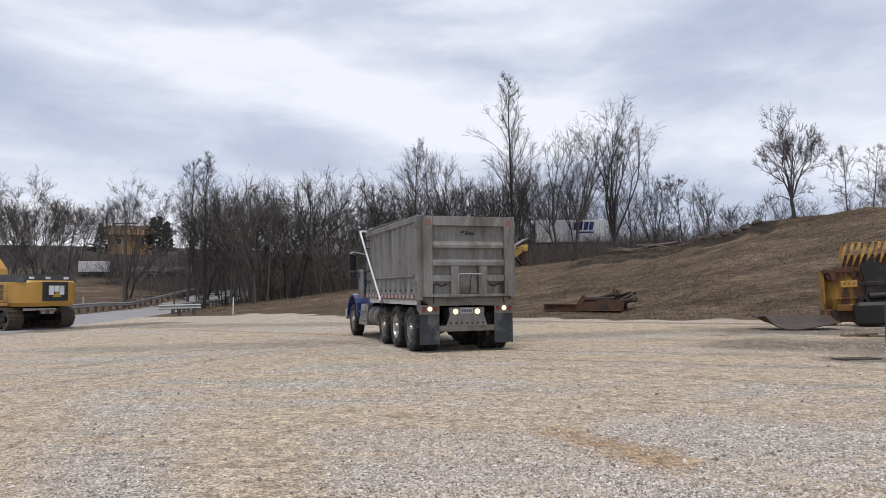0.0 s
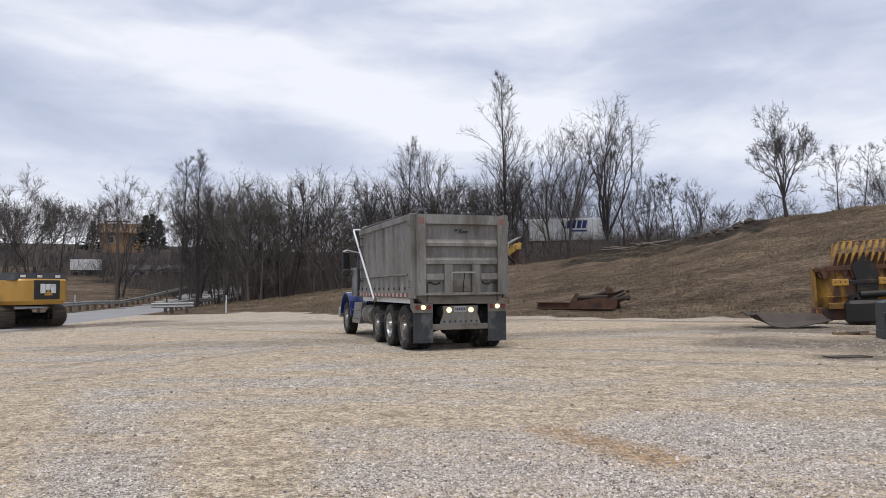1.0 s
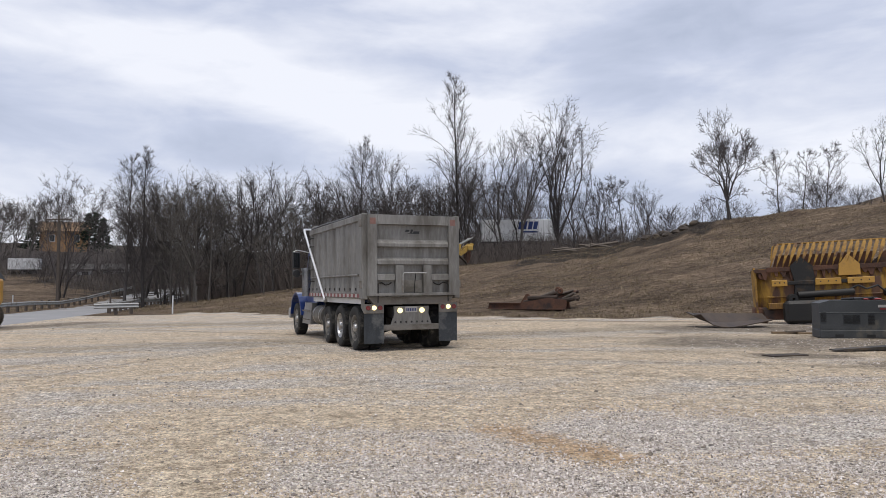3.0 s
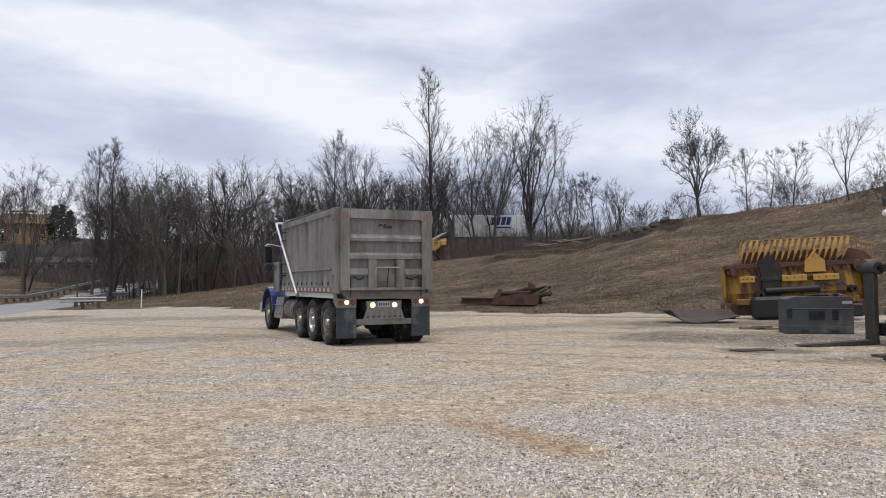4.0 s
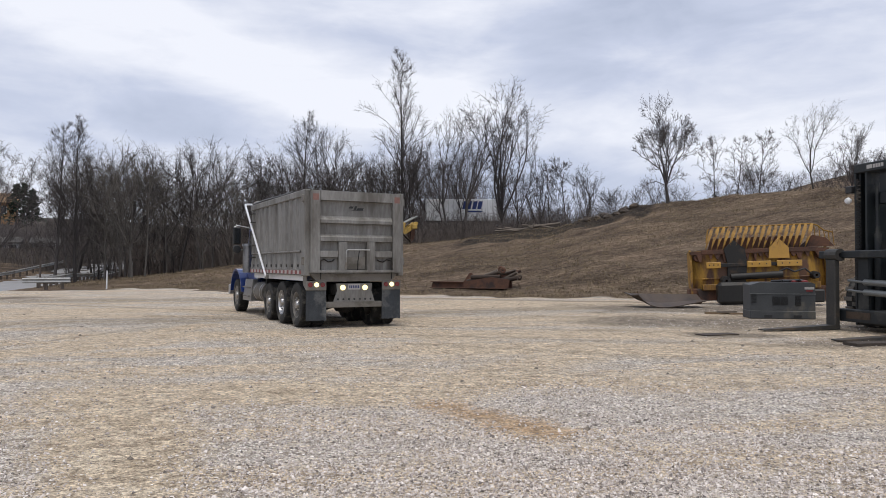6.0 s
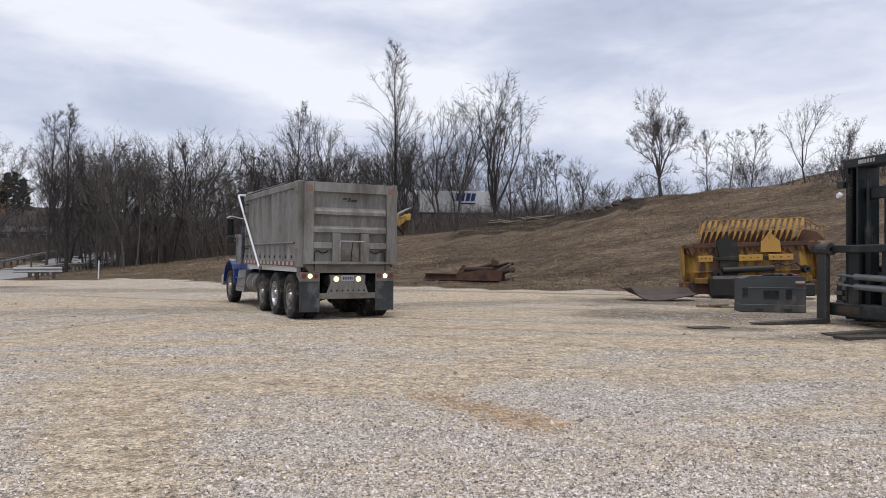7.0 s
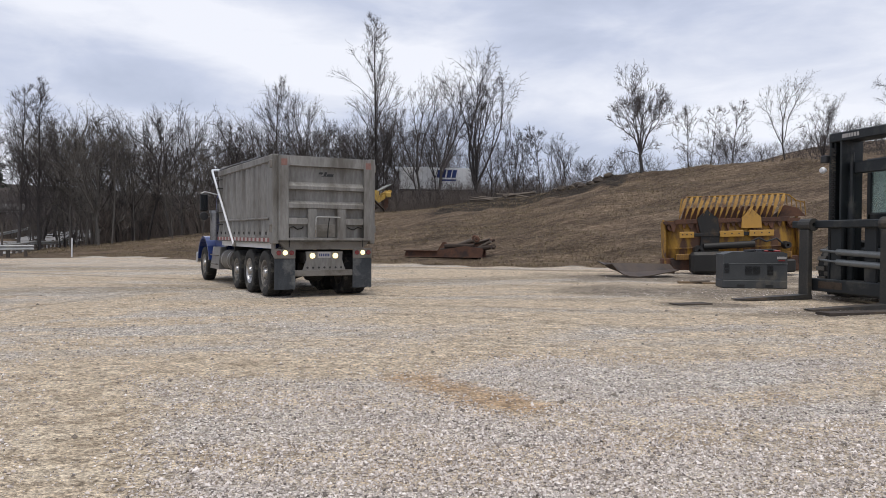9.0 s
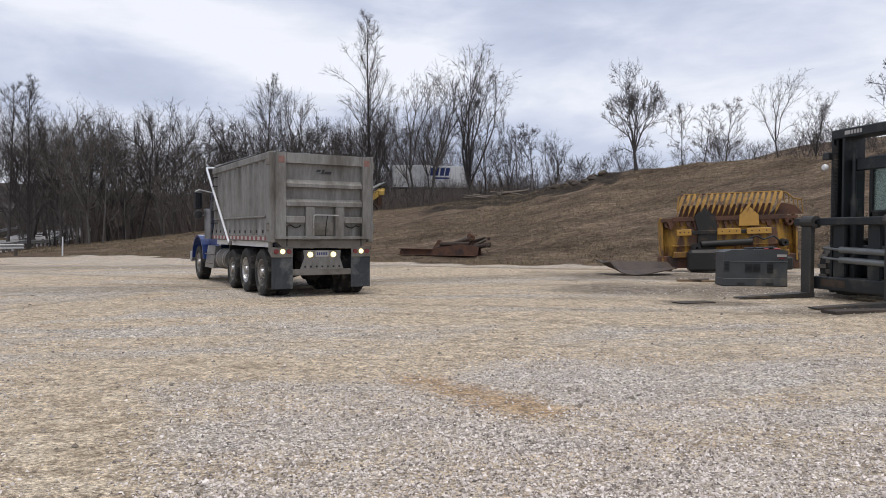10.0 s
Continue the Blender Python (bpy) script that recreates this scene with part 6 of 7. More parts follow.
# ---- trees and brush ----
def tubes(lines):
    """Verts and faces of tapering tubes along polylines of (points, radii, sides)."""
    verts, faces, base = [], [], 0
    for pts, rad, n in lines:
        pts = np.asarray(pts, float)
        d = np.gradient(pts, axis=0)
        d /= np.linalg.norm(d, axis=1)[:, None] + 1e-9
        ref = np.array([1.0, 0, 0]) if abs(d[0][0]) < 0.8 else np.array([0, 1.0, 0])
        a = np.cross(d, ref)
        a /= np.linalg.norm(a, axis=1)[:, None] + 1e-9
        b = np.cross(d, a)
        ang = np.arange(n) * 2 * math.pi / n
        ring = pts[:, None, :] + np.asarray(rad)[:, None, None] * (np.cos(ang)[None, :, None] * a[:, None, :] + np.sin(ang)[None, :, None] * b[:, None, :])
        m = len(pts)
        pointed = n == 3
        flat = ring.reshape(-1, 3)
        verts.append(np.concatenate([flat[:-n], pts[-1:]]) if pointed else flat)
        for j in range(m - 1):
            o = base + j * n
            for k in range(n):
                if pointed and j == m - 2:
                    faces.append((o + k, o + (k + 1) % n, o + n))
                else:
                    faces.append((o + k, o + (k + 1) % n, o + n + (k + 1) % n, o + n + k))
        base += len(verts[-1])
    return np.concatenate(verts), faces


def bare_tree(rng, tall, bole=0.4, forks=5, split=(2, 3), angle=0.45, shrink=0.76, wander=0.13, pull=0.05, girth=1.0, stems=1, lean=0.12,
              leader=0, shoots=3, twigs=5, reach=0.4, fine=0.007, crown_limbs=3):
    """Trunk lines and branch lines of a leafless tree, foot at the origin: a bole that forks again and again,
    or a leader with side limbs, and thin crooked twigs on every limb."""
    trunk, crown = [], []

    def limb(p, d, length, r0, r1, segs, wild, up):
        pts, d = [np.array(p, float)], np.array(d, float)
        for _ in range(segs):
            d = d + rng.normal(0, wild, 3) + np.array([0, 0, up])
            d /= np.linalg.norm(d)
            pts.append(pts[-1] + d * length / segs)
        return np.array(pts), d, np.linspace(r0, r1, segs + 1)

    def aside(v, ang):
        p = np.cross(v, rng.normal(0, 1, 3))
        p /= np.linalg.norm(p) + 1e-9
        return v * math.cos(ang) + p * math.sin(ang)

    def twig_out(pts, rad, length, count, depth):
        for _ in range(count):
            i = rng.integers(0, len(pts) - 1)
            f = rng.uniform(0, 1)
            p = pts[i] + (pts[i + 1] - pts[i]) * f
            v = pts[i + 1] - pts[i]
            v = v / (np.linalg.norm(v) + 1e-9)
            size = length * rng.uniform(0.35, 0.9)
            q, _, rr = limb(p, aside(v, rng.uniform(0.5, 1.1)), size, max(fine, rad[i] * 0.4) if depth else fine, fine * 0.3, 2 if depth else 1, wander * 1.6, pull)
            crown.append((q, rr, 3))
            if depth:
                twig_out(q, rr, size * 0.6, 3, depth - 1)

    def grow(p, d, length, r, level):
        q, e, rr = limb(p, d, length, r, max(fine, r * 0.74), 3 if level < 3 else 2, wander * (0.5 if level < 2 else 1.0), pull)
        (trunk if level == 0 and len(trunk) < stems else crown).append((q, rr, 6 if level < 2 else 4 if level < 4 else 3))
        if level >= 1:
            twig_out(q, rr, max(0.6, length * 0.7), twigs, 1 if level >= forks - 2 else 0)
        if 0 < level < forks - 1:
            for _ in range(rng.integers(0, shoots + 1)):
                i = rng.integers(0, len(q) - 1)
                grow(q[i], aside(e, rng.uniform(0.7, 1.2)), length * rng.uniform(0.45, 0.7), rr[i] * 0.45, max(level + 2, forks - 2))
        if level < forks:
            n = rng.integers(split[0], split[1] + 1) if level else crown_limbs
            for k in range(n):
                a = angle * rng.uniform(0.5, 1.35)
                grow(q[-1], aside(e, a), length * shrink * rng.uniform(0.8, 1.15) if level else tall * reach * rng.uniform(0.8, 1.1), rr[-1] * (0.86 if k == 0 else 0.66), level + 1)

    for s in range(stems):
        a = 6.28 * (s + rng.uniform(0, 0.5)) / stems
        tilt = lean * (0.35 if stems == 1 else rng.uniform(0.6, 1.2))
        d = np.array([math.cos(a) * tilt, math.sin(a) * tilt, 1.0])
        d /= np.linalg.norm(d)
        r0 = girth * tall * 0.0125 * (1 if stems == 1 else 0.72)
        foot = np.array([math.cos(a), math.sin(a), 0]) * (0.0 if stems == 1 else r0 * 1.1) - np.array([0, 0, 0.3])
        if leader:
            t = tall * (1 if s == 0 else rng.uniform(0.75, 0.95))
            pts, _, rad = limb(foot, d, t, r0, 0.015, 12, wander * 0.3, 0.02)
            trunk.append((pts, rad, 7))
            for k in range(leader):
                f = bole + (0.98 - bole) * (k + rng.uniform(0, 1)) / leader
                x = f * 12
                i = min(int(x), 11)
                size = tall * reach * rng.uniform(0.65, 1.1) * (math.sin(math.pi * min(1, 0.18 + 0.82 * (f - bole) / (1 - bole))) * 0.75 + 0.22)
                grow(pts[i] + (pts[i + 1] - pts[i]) * (x - i), aside(d, angle * rng.uniform(1.0, 1.7)), size * 0.5, max(fine * 1.6, rad[i] * 0.34), forks - 2)
        else:
            grow(foot, d, tall * bole * rng.uniform(0.85, 1.1), r0, 0)
    return trunk, crown


def make_tree(name, variant, bark, seed, label, group, **shape):
    rng = np.random.default_rng(seed)
    trunk, crown = bare_tree(rng, **shape)
    root = thing(name, pose(0, 0, 0), label, "tree", group)
    top = max(float(p[:, 2].max()) for p, _, _ in trunk + crown)
    k = shape["tall"] / top
    trunk, crown = [(p * k, r, n) for p, r, n in trunk], [(p * k, r, n) for p, r, n in crown]
    v, f = tubes(trunk)
    link_mesh("trunk", v.tolist(), f, bark, root, True)
    v, f = tubes(crown)
    link_mesh("crown", v.tolist(), f, M_TWIG if bark is M_BARK else bark, root)
    return root


def stand(root, x, y, turn=0.0, k=1.0, kz=None):
    m = pose(x, y, h_at(x, y) - 0.05, 0, 0, turn)
    root.matrix_basis = m
    root.scale = (k, k, kz or k)
    return root


rng_t = np.random.default_rng(11)
SHAPES = {
    "tall": dict(tall=20, bole=0.14, leader=40, forks=4, angle=0.42, reach=0.27, wander=0.08, pull=0.10, girth=0.85, twigs=4, shoots=1, fine=0.012),
    "forest": dict(tall=15, bole=0.26, forks=4, split=(2, 3), angle=0.42, shrink=0.76, reach=0.25, wander=0.12, pull=0.06, girth=0.8, twigs=4, shoots=2, fine=0.012, crown_limbs=4),
    "fan": dict(tall=14, bole=0.17, forks=5, split=(2, 2), angle=0.34, shrink=0.80, reach=0.25, wander=0.07, pull=0.05, girth=1.2, twigs=5, shoots=1, fine=0.014, crown_limbs=7),
    "oak": dict(tall=10, stems=2, bole=0.19, forks=5, split=(2, 3), angle=0.44, shrink=0.80, reach=0.22, wander=0.14, pull=0.05, girth=1.7, lean=0.07, twigs=5, shoots=1, fine=0.013, crown_limbs=4),
    "slim": dict(tall=8, bole=0.14, leader=17, forks=4, angle=0.62, reach=0.42, wander=0.11, pull=0.09, girth=0.75, twigs=3, shoots=0, fine=0.014),
    "wide": dict(tall=13, stems=3, bole=0.16, forks=5, split=(2, 3), angle=0.36, shrink=0.77, reach=0.25, wander=0.10, pull=0.05, girth=0.9, lean=0.3, twigs=4, shoots=0, fine=0.012),
    "shrub": dict(tall=4.5, stems=5, bole=0.24, forks=2, split=(2, 3), angle=0.5, shrink=0.75, reach=0.36, wander=0.14, pull=0.04, girth=0.5, lean=0.5, twigs=4, shoots=0, fine=0.012),
}
# one by one: shape, x, y, height, turn, bark
SINGLE = [
    ("tall", 11.2, 84.0, 22.4, 20, M_BARK), ("forest", 15.4, 79.0, 16.2, 40, M_BARK), ("forest", 17.6, 81.0, 16.0, 200, M_BARK), ("fan", 19.6, 71.5, 16.8, 75, M_BARK),
    ("oak", 28.5, 53.9, 9.3, 10, M_BARK), ("slim", 23.2, 67.0, 7.9, 0, M_BARK), ("slim", 25.0, 67.5, 8.4, 130, M_BARK), ("fan", 26.9, 67.2, 7.5, 260, M_BARK),
    ("slim", 32.0, 52.9, 5.4, 60, M_BARK), ("slim", 33.6, 52.4, 4.9, 190, M_BARK), ("slim", 35.0, 51.6, 5.3, 300, M_BARK), ("forest", 44.5, 57.5, 9.2, 15, M_BARK),
    ("fan", 46.8, 55.5, 6.8, 90, M_BARK), ("slim", 49.0, 50.0, 8.6, 170, M_BARK), ("forest", 20.9, 70.5, 10.5, 33, M_BARK), ("fan", 22.6, 69.0, 8.6, 210, M_BARK),
    ("tall", -0.6, 83.0, 17.2, 100, M_BARK), ("forest", 2.4, 84.0, 15.6, 220, M_BARK), ("forest", 5.4, 83.5, 15.4, 310, M_BARK), ("slim", -5.3, 84.0, 14.5, 0, M_BARK),
    ("forest", -8.0, 86.0, 14.7, 50, M_BARK), ("tall", -19.2, 61.0, 13.0, 200, M_BARK), ("tall", -18.0, 62.0, 13.3, 80, M_BARK), ("wide", -33.0, 84.0, 15.4, 0, M_BARK),
    ("wide", -34.0, 67.0, 13.4, 140, M_BARK), ("wide", -38.5, 68.0, 13.0, 250, M_BARK), ("slim", -45.0, 95.0, 11.0, 40, M_BARK), ("forest", -14.2, 64.0, 12.5, 20, M_BARK_PALE),
    ("slim", -16.2, 63.5, 9.9, 70, M_BARK_PALE), ("slim", -13.0, 63.0, 9.5, 200, M_BARK_PALE), ("slim", -15.0, 66.5, 11.0, 290, M_BARK_PALE), ("forest", -16.6, 70.0, 13.9, 290, M_BARK_PALE),
    ("forest", -11.6, 71.0, 13.2, 120, M_BARK), ("slim", -8.8, 66.0, 5.7, 10, M_BARK_PALE),
]


def build_trees():
    protos = {}
    for n, (kind, sh) in enumerate(SHAPES.items()):
        for v in range(2 if kind in ("forest", "slim", "shrub") else 1):
            for bark in ((M_BARK, M_BARK_PALE) if kind in ("forest", "slim") else (M_BARK,)):
                lb = {"tall": "tall slender leafless tree with upswept branches", "forest": "leafless woodland tree with dense grey-brown twigs",
                      "fan": "leafless tree with a fan of rising limbs", "oak": "broad leafless tree with several dark leaning stems on the crest",
                      "slim": "thin leafless sapling with fine twigs", "wide": "wide leafless tree with many rising stems", "shrub": "bare brown many-stemmed shrub"}[kind]
                if bark is M_BARK_PALE:
                    lb = lb.replace("leafless", "pale-barked leafless")
                protos[kind, v, bark.name] = make_tree("shrub" if kind == "shrub" else "tree", kind, bark, 40 + n * 7 + v + (3 if bark is M_BARK_PALE else 0), lb,
                                                       "bare trees round the yard", **sh)
    used = set()

    def plant(kind, v, bark, x, y, tall, turn, wide=1.0):
        key = (kind, v, bark.name)
        root = protos[key]
        if key in used:
            root = copy_thing(root, pose(0, 0, 0))
        used.add(key)
        k = tall / SHAPES[kind]["tall"]
        stand(root, x, y, turn, k * wide, k)
    for n, (kind, x, y, tall, turn, bark) in enumerate(SINGLE):
        plant(kind, n % 2 if kind in ("forest", "slim") else 0, bark, x, y, tall, turn, {"oak": 0.80, "tall": 1.0}.get(kind, 1.0))
    # the wood behind the yard, denser and lower with distance
    for n in range(100):
        a, r = radians(rng_t.uniform(-36, 15.5)), rng_t.uniform(0, 1)
        deg = math.degrees(a)
        near = 100 if deg > 9 else 90 if math.degrees(a) < -19 else (72 if math.degrees(a) < 2 else 80)
        d = near + 48 * r ** 1.3
        if -26 < deg < -16.5 and d < 124:
            d += 34
        x, y = d * math.sin(a), d * math.cos(a)
        plant("forest", n % 2, M_BARK if rng_t.uniform() < 0.72 else M_BARK_PALE, x, y, rng_t.uniform(9.0, 13.5) * (0.85 if d > 100 else 1), rng_t.uniform(0, 360), 1.1)
    for n in range(46):
        a, d = radians(rng_t.uniform(-17, 9)), rng_t.uniform(76, 98)
        plant("forest", n % 2, M_BARK, d * math.sin(a), d * math.cos(a), rng_t.uniform(10.5, 13.5), rng_t.uniform(0, 360), 1.1)
    for n in range(14):
        a, d = radians(rng_t.uniform(3.5, 13.5)), rng_t.uniform(84, 99)
        plant("forest", n % 2, M_BARK, d * math.sin(a), d * math.cos(a), rng_t.uniform(9.5, 12.5), rng_t.uniform(0, 360), 1.0)
    for n in range(30):
        a = radians(rng_t.uniform(-17, 8.5))
        d = rng_t.uniform(66, 84) if math.degrees(a) < 2 else rng_t.uniform(74, 90)
        plant("slim", n % 2, M_BARK_PALE if n % 3 == 0 else M_BARK, d * math.sin(a), d * math.cos(a), rng_t.uniform(5, 9), rng_t.uniform(0, 360))
    for n in range(70):
        a = radians(rng_t.uniform(-32, 12))
        d = rng_t.uniform(64, 92) if math.degrees(a) > -18 else rng_t.uniform(76, 110)
        x, y = d * math.sin(a), d * math.cos(a)
        s, u = slope_frame(x, y)
        if u < np.interp(s, TOE_S, CREST_U) + 1.0:
            continue
        plant("shrub", n % 2, M_BARK, x, y, rng_t.uniform(2.2, 4.8), rng_t.uniform(0, 360))
    for n in range(58):
        a = radians(rng_t.uniform(14, 46))
        d = rng_t.uniform(66, 78) if a < radians(29) else rng_t.uniform(60, 100)
        plant("shrub", n % 2, M_BARK, d * math.sin(a), d * math.cos(a), rng_t.uniform(1.6, 4.2), rng_t.uniform(0, 360))
    for key, root in protos.items():
        if key not in used:
            stand(root, -60 + 3 * len(key[0]), 120 + 5 * key[1], 0, 1)


build_trees()


# ---- brush, grass and gravel that nobody could count ----
def stems(points, radii):
    """Three-sided stems through rows of points, all at once. points: list of (n, 3); radii: list of (n,)."""
    ang = np.arange(3) * 2 * math.pi / 3
    off = np.stack([np.cos(ang), np.sin(ang), 0 * ang], 1)
    rings = np.stack([p[:, None, :] + r[:, None, None] * off[None] for p, r in zip(points, radii)], 1)
    n, m = rings.shape[:2]
    quad = []
    for j in range(m - 1):
        for k in range(3):
            quad.append((3 * j + k, 3 * j + (k + 1) % 3, 3 * j + 3 + (k + 1) % 3, 3 * j + 3 + k))
    f = (np.array(quad)[None] + (np.arange(n) * 3 * m)[:, None, None]).reshape(-1, 4)
    return rings.reshape(-1, 3), f


def build_thicket():
    rng = np.random.default_rng(3)
    for no, (count, a0, a1, d0, d1, t0, t1, mt, lb) in enumerate((
            (9500, -37, 4, 64, 92, 1.0, 5.0, M_BRUSH, "dense bare brown underbrush below the trees"),
            (9000, 1, 23, 66, 86, 0.5, 2.3, M_BRUSH, "dense bare brown underbrush on the bank"),
            (15000, -39, 14, 92, 135, 2.5, 7.8, M_FARWOOD_HAZED, "far bare woodland on the hillside, haze-grey"))):
        a, d = np.radians(rng.uniform(a0, a1, count)), d0 + (d1 - d0) * rng.uniform(0, 1, count) ** 0.8
        x, y = d * np.sin(a), d * np.cos(a)
        s, u = slope_frame(x, y)
        rx = np.interp(y, [p[1] for p in ROAD], [p[0] for p in ROAD])
        left = x < rx
        ok = (u > np.interp(s, TOE_S, CREST_U) + 0.8) & (np.abs(x - rx) > 5.0) & (~left | (d > 122) | (rng.uniform(0, 1, count) < 0.5))
        x, y, left = x[ok], y[ok], left[ok]
        n = len(x)
        h = rng.uniform(t0, t1, n) * np.where(left, 0.42, 1.0)
        p0 = np.stack([x, y, height(x, y) - 0.1], 1)
        lean = rng.normal(0, 0.2, (n, 3))
        lean[:, 2] = 0.5
        p1 = p0 + lean * h[:, None]
        bend = lean * np.array([1.3, 1.3, 1.0]) + rng.normal(0, 0.12, (n, 3))
        p2 = p1 + bend * h[:, None]
        r = 0.005 * h + 0.008
        v, f = stems([p0, p1, p2], [r, r * 0.7, r * 0.3])
        vs, fs, base = [v], [f], len(v)
        for k in range(2):
            t = rng.uniform(0.1, 0.95, n)[:, None]
            q = np.where(rng.uniform(0, 1, n)[:, None] < 0.6, p1 + (p2 - p1) * t, p0 + (p1 - p0) * (0.3 + 0.7 * t))
            w = q + rng.normal(0, 0.2, (n, 3)) * h[:, None] + np.array([0, 0, 0.2]) * h[:, None]
            v, f = stems([q, w], [r * 0.55, r * 0.25])
            vs.append(v)
            fs.append(f + base)
            base += len(v)
        ob = link_mesh("underbrush" if no < 2 else "far_wood", np.concatenate(vs).tolist(), np.concatenate(fs).tolist(), mt)
        tagged(ob, lb, "brush" if no < 2 else "woodland", kind="stuff")


build_thicket()


def build_tufts():
    """Dead grass in small leaning blades on the slope and the verges."""
    rng = np.random.default_rng(8)
    n = 30000
    s = rng.uniform(-30, 52, n)
    u = rng.uniform(0, 1, n) ** 1.2 * 29 - 0.5
    x = -6.4 + s * 0.826 + u * 0.563
    y = 45.8 - s * 0.563 + u * 0.826
    ok = (grass_share(x, y) > 0.5) & (np.abs(x - np.interp(y, [p[1] for p in ROAD], [p[0] for p in ROAD])) > 4)
    patch = np.sin(x * 0.5 + 1.3 * np.sin(y * 0.31)) + np.sin(y * 0.43 + 0.9 * np.sin(x * 0.37)) + rng.normal(0, 0.7, n)
    ok &= patch > -0.4
    x, y = x[ok], y[ok]
    z = height(x, y) - 0.02
    m = len(x)
    blades = 3
    base = np.repeat(np.stack([x, y, z], 1), blades, 0) + np.concatenate([rng.normal(0, 0.09, (m * blades, 2)), np.zeros((m * blades, 1))], 1)
    h = rng.uniform(0.05, 0.17, m * blades)
    a = rng.uniform(0, 2 * math.pi, m * blades)
    w = 0.03
    side = np.stack([np.cos(a) * w, np.sin(a) * w, np.zeros_like(a)], 1)
    tip = base + np.stack([rng.normal(0, 0.7, m * blades) * h, rng.normal(0, 0.7, m * blades) * h, h], 1)
    v = np.stack([base - side, base + side, tip], 1).reshape(-1, 3)
    f = np.arange(len(v)).reshape(-1, 3)
    ob = link_mesh("dead_grass", v.tolist(), f.tolist(), M_STRAW)
    tagged(ob, "short flattened dead grass on the slope", "grass", kind="stuff")


build_tufts()


def build_gravel():
    """Loose angular stones, thickest where the gravel is clean, thin on packed dirt."""
    rng = np.random.default_rng(21)
    shape = np.array([(1, 0, 0.1), (-0.3, 0.8, 0.0), (-0.7, -0.7, 0.1), (0.35, 0.25, 0.85), (-0.45, -0.1, 0.8), (0, 0, -0.7)], float)
    tri = np.array([(0, 1, 3), (1, 4, 3), (1, 2, 4), (2, 0, 4), (0, 3, 4), (1, 0, 5), (2, 1, 5), (0, 2, 5)])
    for name, n, y0, y1, small, large in (("gravel", 175000, 3.2, 8.5, 0.006, 0.019), ("gravel", 60000, 8.5, 18.0, 0.009, 0.022), ("gravel", 16000, 18.0, 36.0, 0.012, 0.028)):
        t = rng.uniform(0, 1, n)
        y = y0 + (y1 - y0) * t ** 1.25
        x = rng.uniform(-0.62, 1.12, n) * (y + 1.0)
        bare = np.maximum(strokes(x, y, DIRT), strokes(x, y, ORANGE))
        patch = 0.5 + 0.5 * np.sin(x * 1.1 + 1.7 * np.sin(y * 0.9)) * np.sin(y * 1.3 + 1.1 * np.sin(x * 0.8))
        centre = np.exp(-((x - 1.2) / 3.0) ** 2 - ((y - 5.2) / 2.6) ** 2)
        keep = rng.uniform(0, 1, n) < np.clip((0.06 + 0.46 * patch + 0.75 * centre) * (1 - 0.95 * bare), 0.02, 1)
        keep &= (grass_share(x, y) < 0.2) & (x > -15)
        x, y = x[keep], y[keep]
        n = len(x)
        size = small + (large - small) * rng.uniform(0, 1, n) ** 2.6
        sc = size[:, None] * rng.uniform(0.6, 1.3, (n, 3))
        sc[:, 2] *= 0.85
        v = shape[None] * sc[:, None, :] * rng.uniform(0.7, 1.25, (n, 6, 1)) + rng.normal(0, 0.16, (n, 6, 3)) * size[:, None, None]
        a = rng.uniform(0, 2 * math.pi, n)
        c, s = np.cos(a)[:, None], np.sin(a)[:, None]
        rx, ry = v[:, :, 0] * c - v[:, :, 1] * s, v[:, :, 0] * s + v[:, :, 1] * c
        pos = np.stack([rx + x[:, None], ry + y[:, None], v[:, :, 2] + (height(x, y) + size * 0.12)[:, None]], 2).reshape(-1, 3)
        f = (tri[None] + 6 * np.arange(n)[:, None, None]).reshape(-1, 3)
        ob = link_mesh(name, pos.tolist(), f.tolist(), M_GRAVEL)
        tagged(ob, "loose pale grey crushed stone on the yard", "gravel", kind="stuff")


def gravel_material():
    mt = bpy.data.materials.new("loose_crushed_stone")
    mt.use_nodes = True
    nt = mt.node_tree
    add, link = nt.nodes.new, nt.links.new
    b = nt.nodes["Principled BSDF"]
    g = add("ShaderNodeNewGeometry")
    r = add("ShaderNodeValToRGB")
    e = r.color_ramp.elements
    e[0].position, e[0].color = 0.0, (0.15, 0.132, 0.118, 1)
    e[1].position, e[1].color = 1.0, (0.86, 0.80, 0.755, 1)
    e.new(0.25).color = (0.46, 0.41, 0.375, 1)
    e.new(0.75).color = (0.66, 0.60, 0.56, 1)
    link(g.outputs["Random Per Island"], r.inputs[0])
    co = add("ShaderNodeTexCoord")
    n = add("ShaderNodeTexNoise")
    n.inputs["Scale"].default_value = 70
    link(co.outputs["Object"], n.inputs["Vector"])
    mx = add("ShaderNodeMix")
    mx.data_type, mx.blend_type = "RGBA", "OVERLAY"
    mx.inputs["Factor"].default_value = 0.5
    link(r.outputs[0], mx.inputs["A"])
    link(n.outputs["Fac"], mx.inputs["B"])
    link(mx.outputs["Result"], b.inputs["Base Color"])
    b.inputs["Roughness"].default_value = 0.9
    return mt


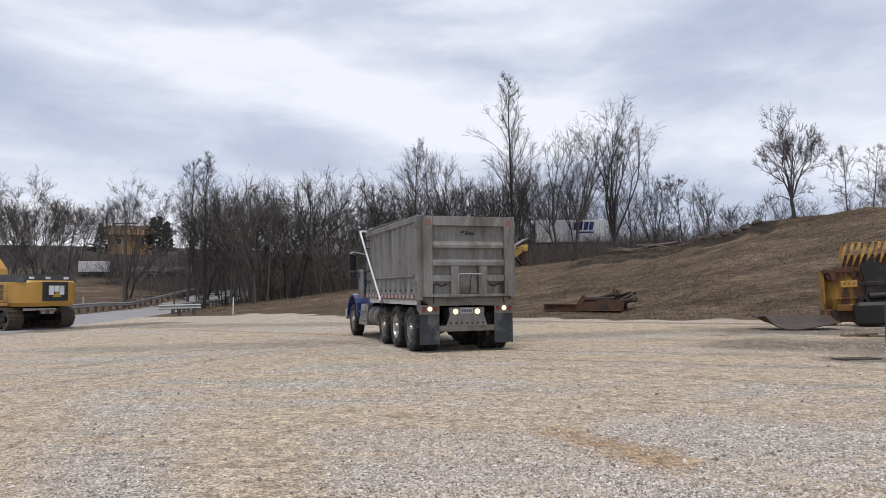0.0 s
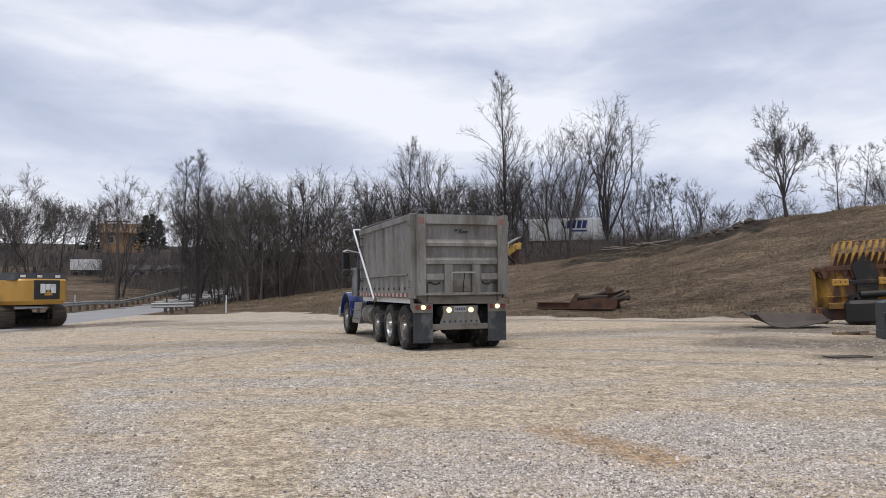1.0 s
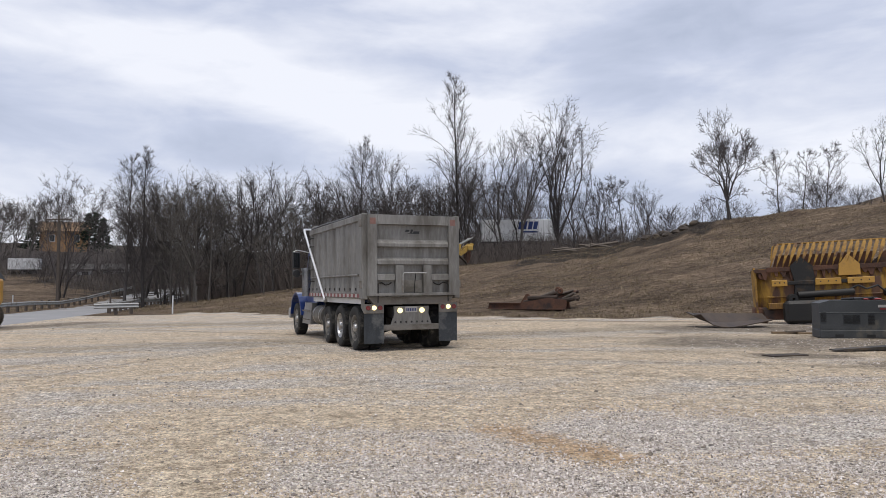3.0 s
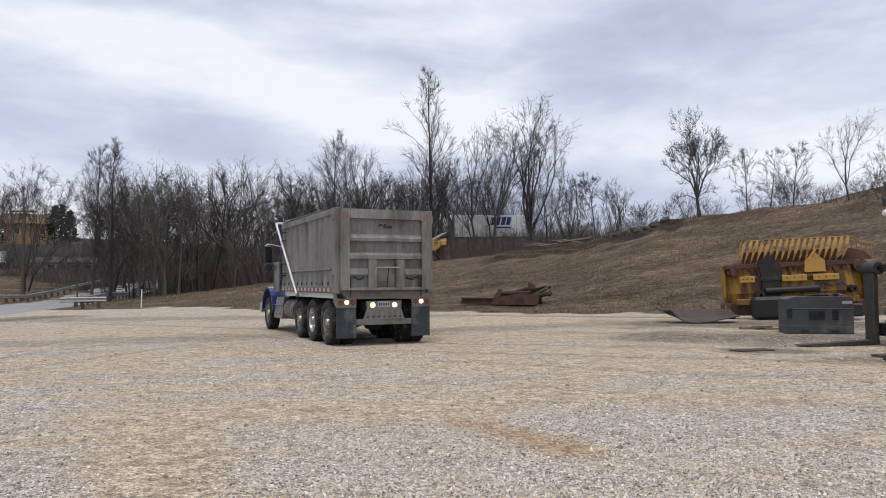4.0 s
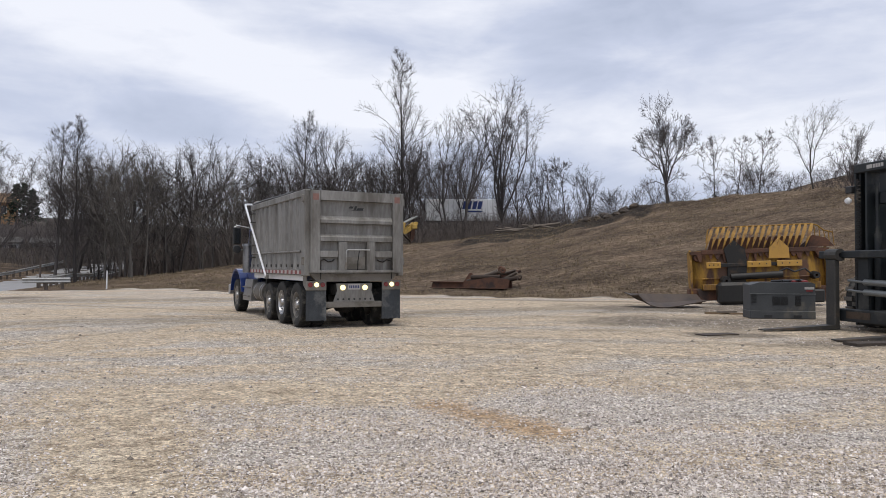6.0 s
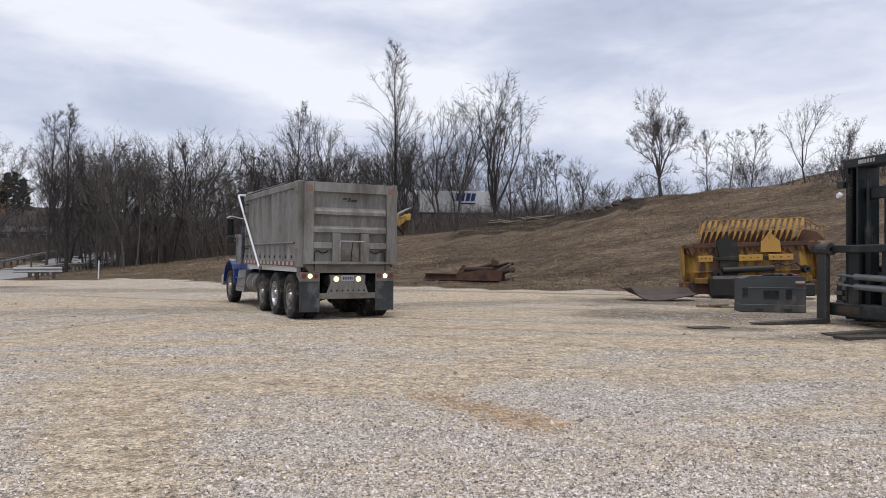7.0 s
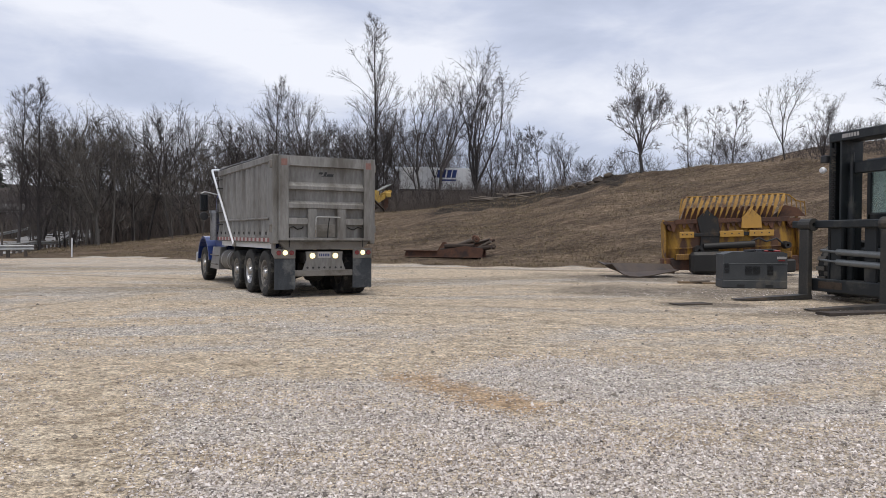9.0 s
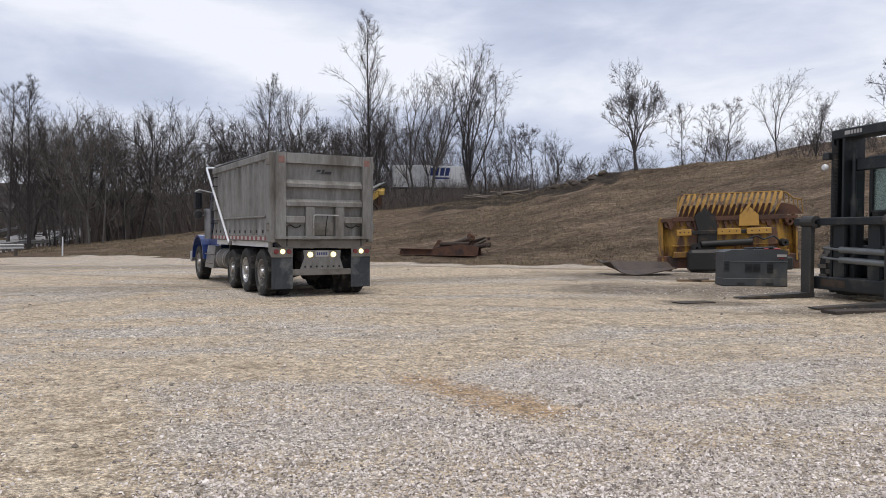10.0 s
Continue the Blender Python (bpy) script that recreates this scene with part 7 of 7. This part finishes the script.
def build_clods():
    """Larger single stones and clods, thinly spread over the yard."""
    rng = np.random.default_rng(33)
    n = 300
    y = 4.5 + 30 * rng.uniform(0, 1, n) ** 1.1
    x = rng.uniform(-0.62, 0.95, n) * (y + 1)
    ok = (grass_share(x, y) < 0.2) & (x > -15)
    x, y = x[ok], y[ok]
    n = len(x)
    shape = np.array([(1, 0, 0), (-1, 0, 0), (0, 1, 0), (0, -1, 0), (0, 0, 1), (0, 0, -1)], float)
    tri = np.array([(0, 2, 4), (2, 1, 4), (1, 3, 4), (3, 0, 4), (2, 0, 5), (1, 2, 5), (3, 1, 5), (0, 3, 5)])
    size = 0.012 + 0.028 * rng.uniform(0, 1, n) ** 3
    v = shape[None] * size[:, None, None] * rng.uniform(0.6, 1.4, (n, 6, 1)) + rng.normal(0, 0.15, (n, 6, 3)) * size[:, None, None]
    v[:, :, 2] *= 0.6
    pos = v + np.stack([x, y, height(x, y) + size * 0.2], 1)[:, None, :]
    f = (tri[None] + 6 * np.arange(n)[:, None, None]).reshape(-1, 3)
    ob = link_mesh("clods", pos.reshape(-1, 3).tolist(), f.tolist(), M_CLOD)
    tagged(ob, "scattered dark clods and stones on the yard", "clods", kind="stuff")


M_CLOD = surface("earthy_stone", [(0.10, 0.085, 0.07), (0.26, 0.225, 0.185)], 6, 0.95)
build_clods()
M_GRAVEL = gravel_material()
build_gravel()


def build_pines():
    """Dark conifers beside the building on the hill."""
    rng = np.random.default_rng(4)
    for x, y, tall in ((-63.5, 148.0, 6.0), (-52.5, 146.0, 7.5), (-49.5, 145.0, 6.5), (-55.5, 158.0, 8.0)):
        t = thing("pine_tree", pose(x, y, h_at(x, y)), "dark green conifer beside the hilltop building", "tree", "conifers on the hill")
        bm = BM()
        rod(bm, (0, 0, -0.3), (0, 0, tall * 0.95), 0.2, 0.03, 8)
        part("trunk", bm, M_BARK, t)
        v, f = [], []
        for k in range(420):
            z = tall * (0.12 + 0.88 * rng.uniform() ** 0.8)
            r = (tall - z) * 0.42 * rng.uniform(0.25, 1.1) + 0.1
            a = rng.uniform(0, 6.283)
            c = np.array([r * math.cos(a), r * math.sin(a), z - 0.25 * r])
            o = len(v)
            for _ in range(4):
                v.append(c + rng.normal(0, 0.30, 3) * np.array([1, 1, 0.5]))
            f += [(o, o + 1, o + 2), (o, o + 2, o + 3), (o, o + 1, o + 3)]
        link_mesh("crown", [p.tolist() for p in v], f, M_PINE, t)


build_pines()
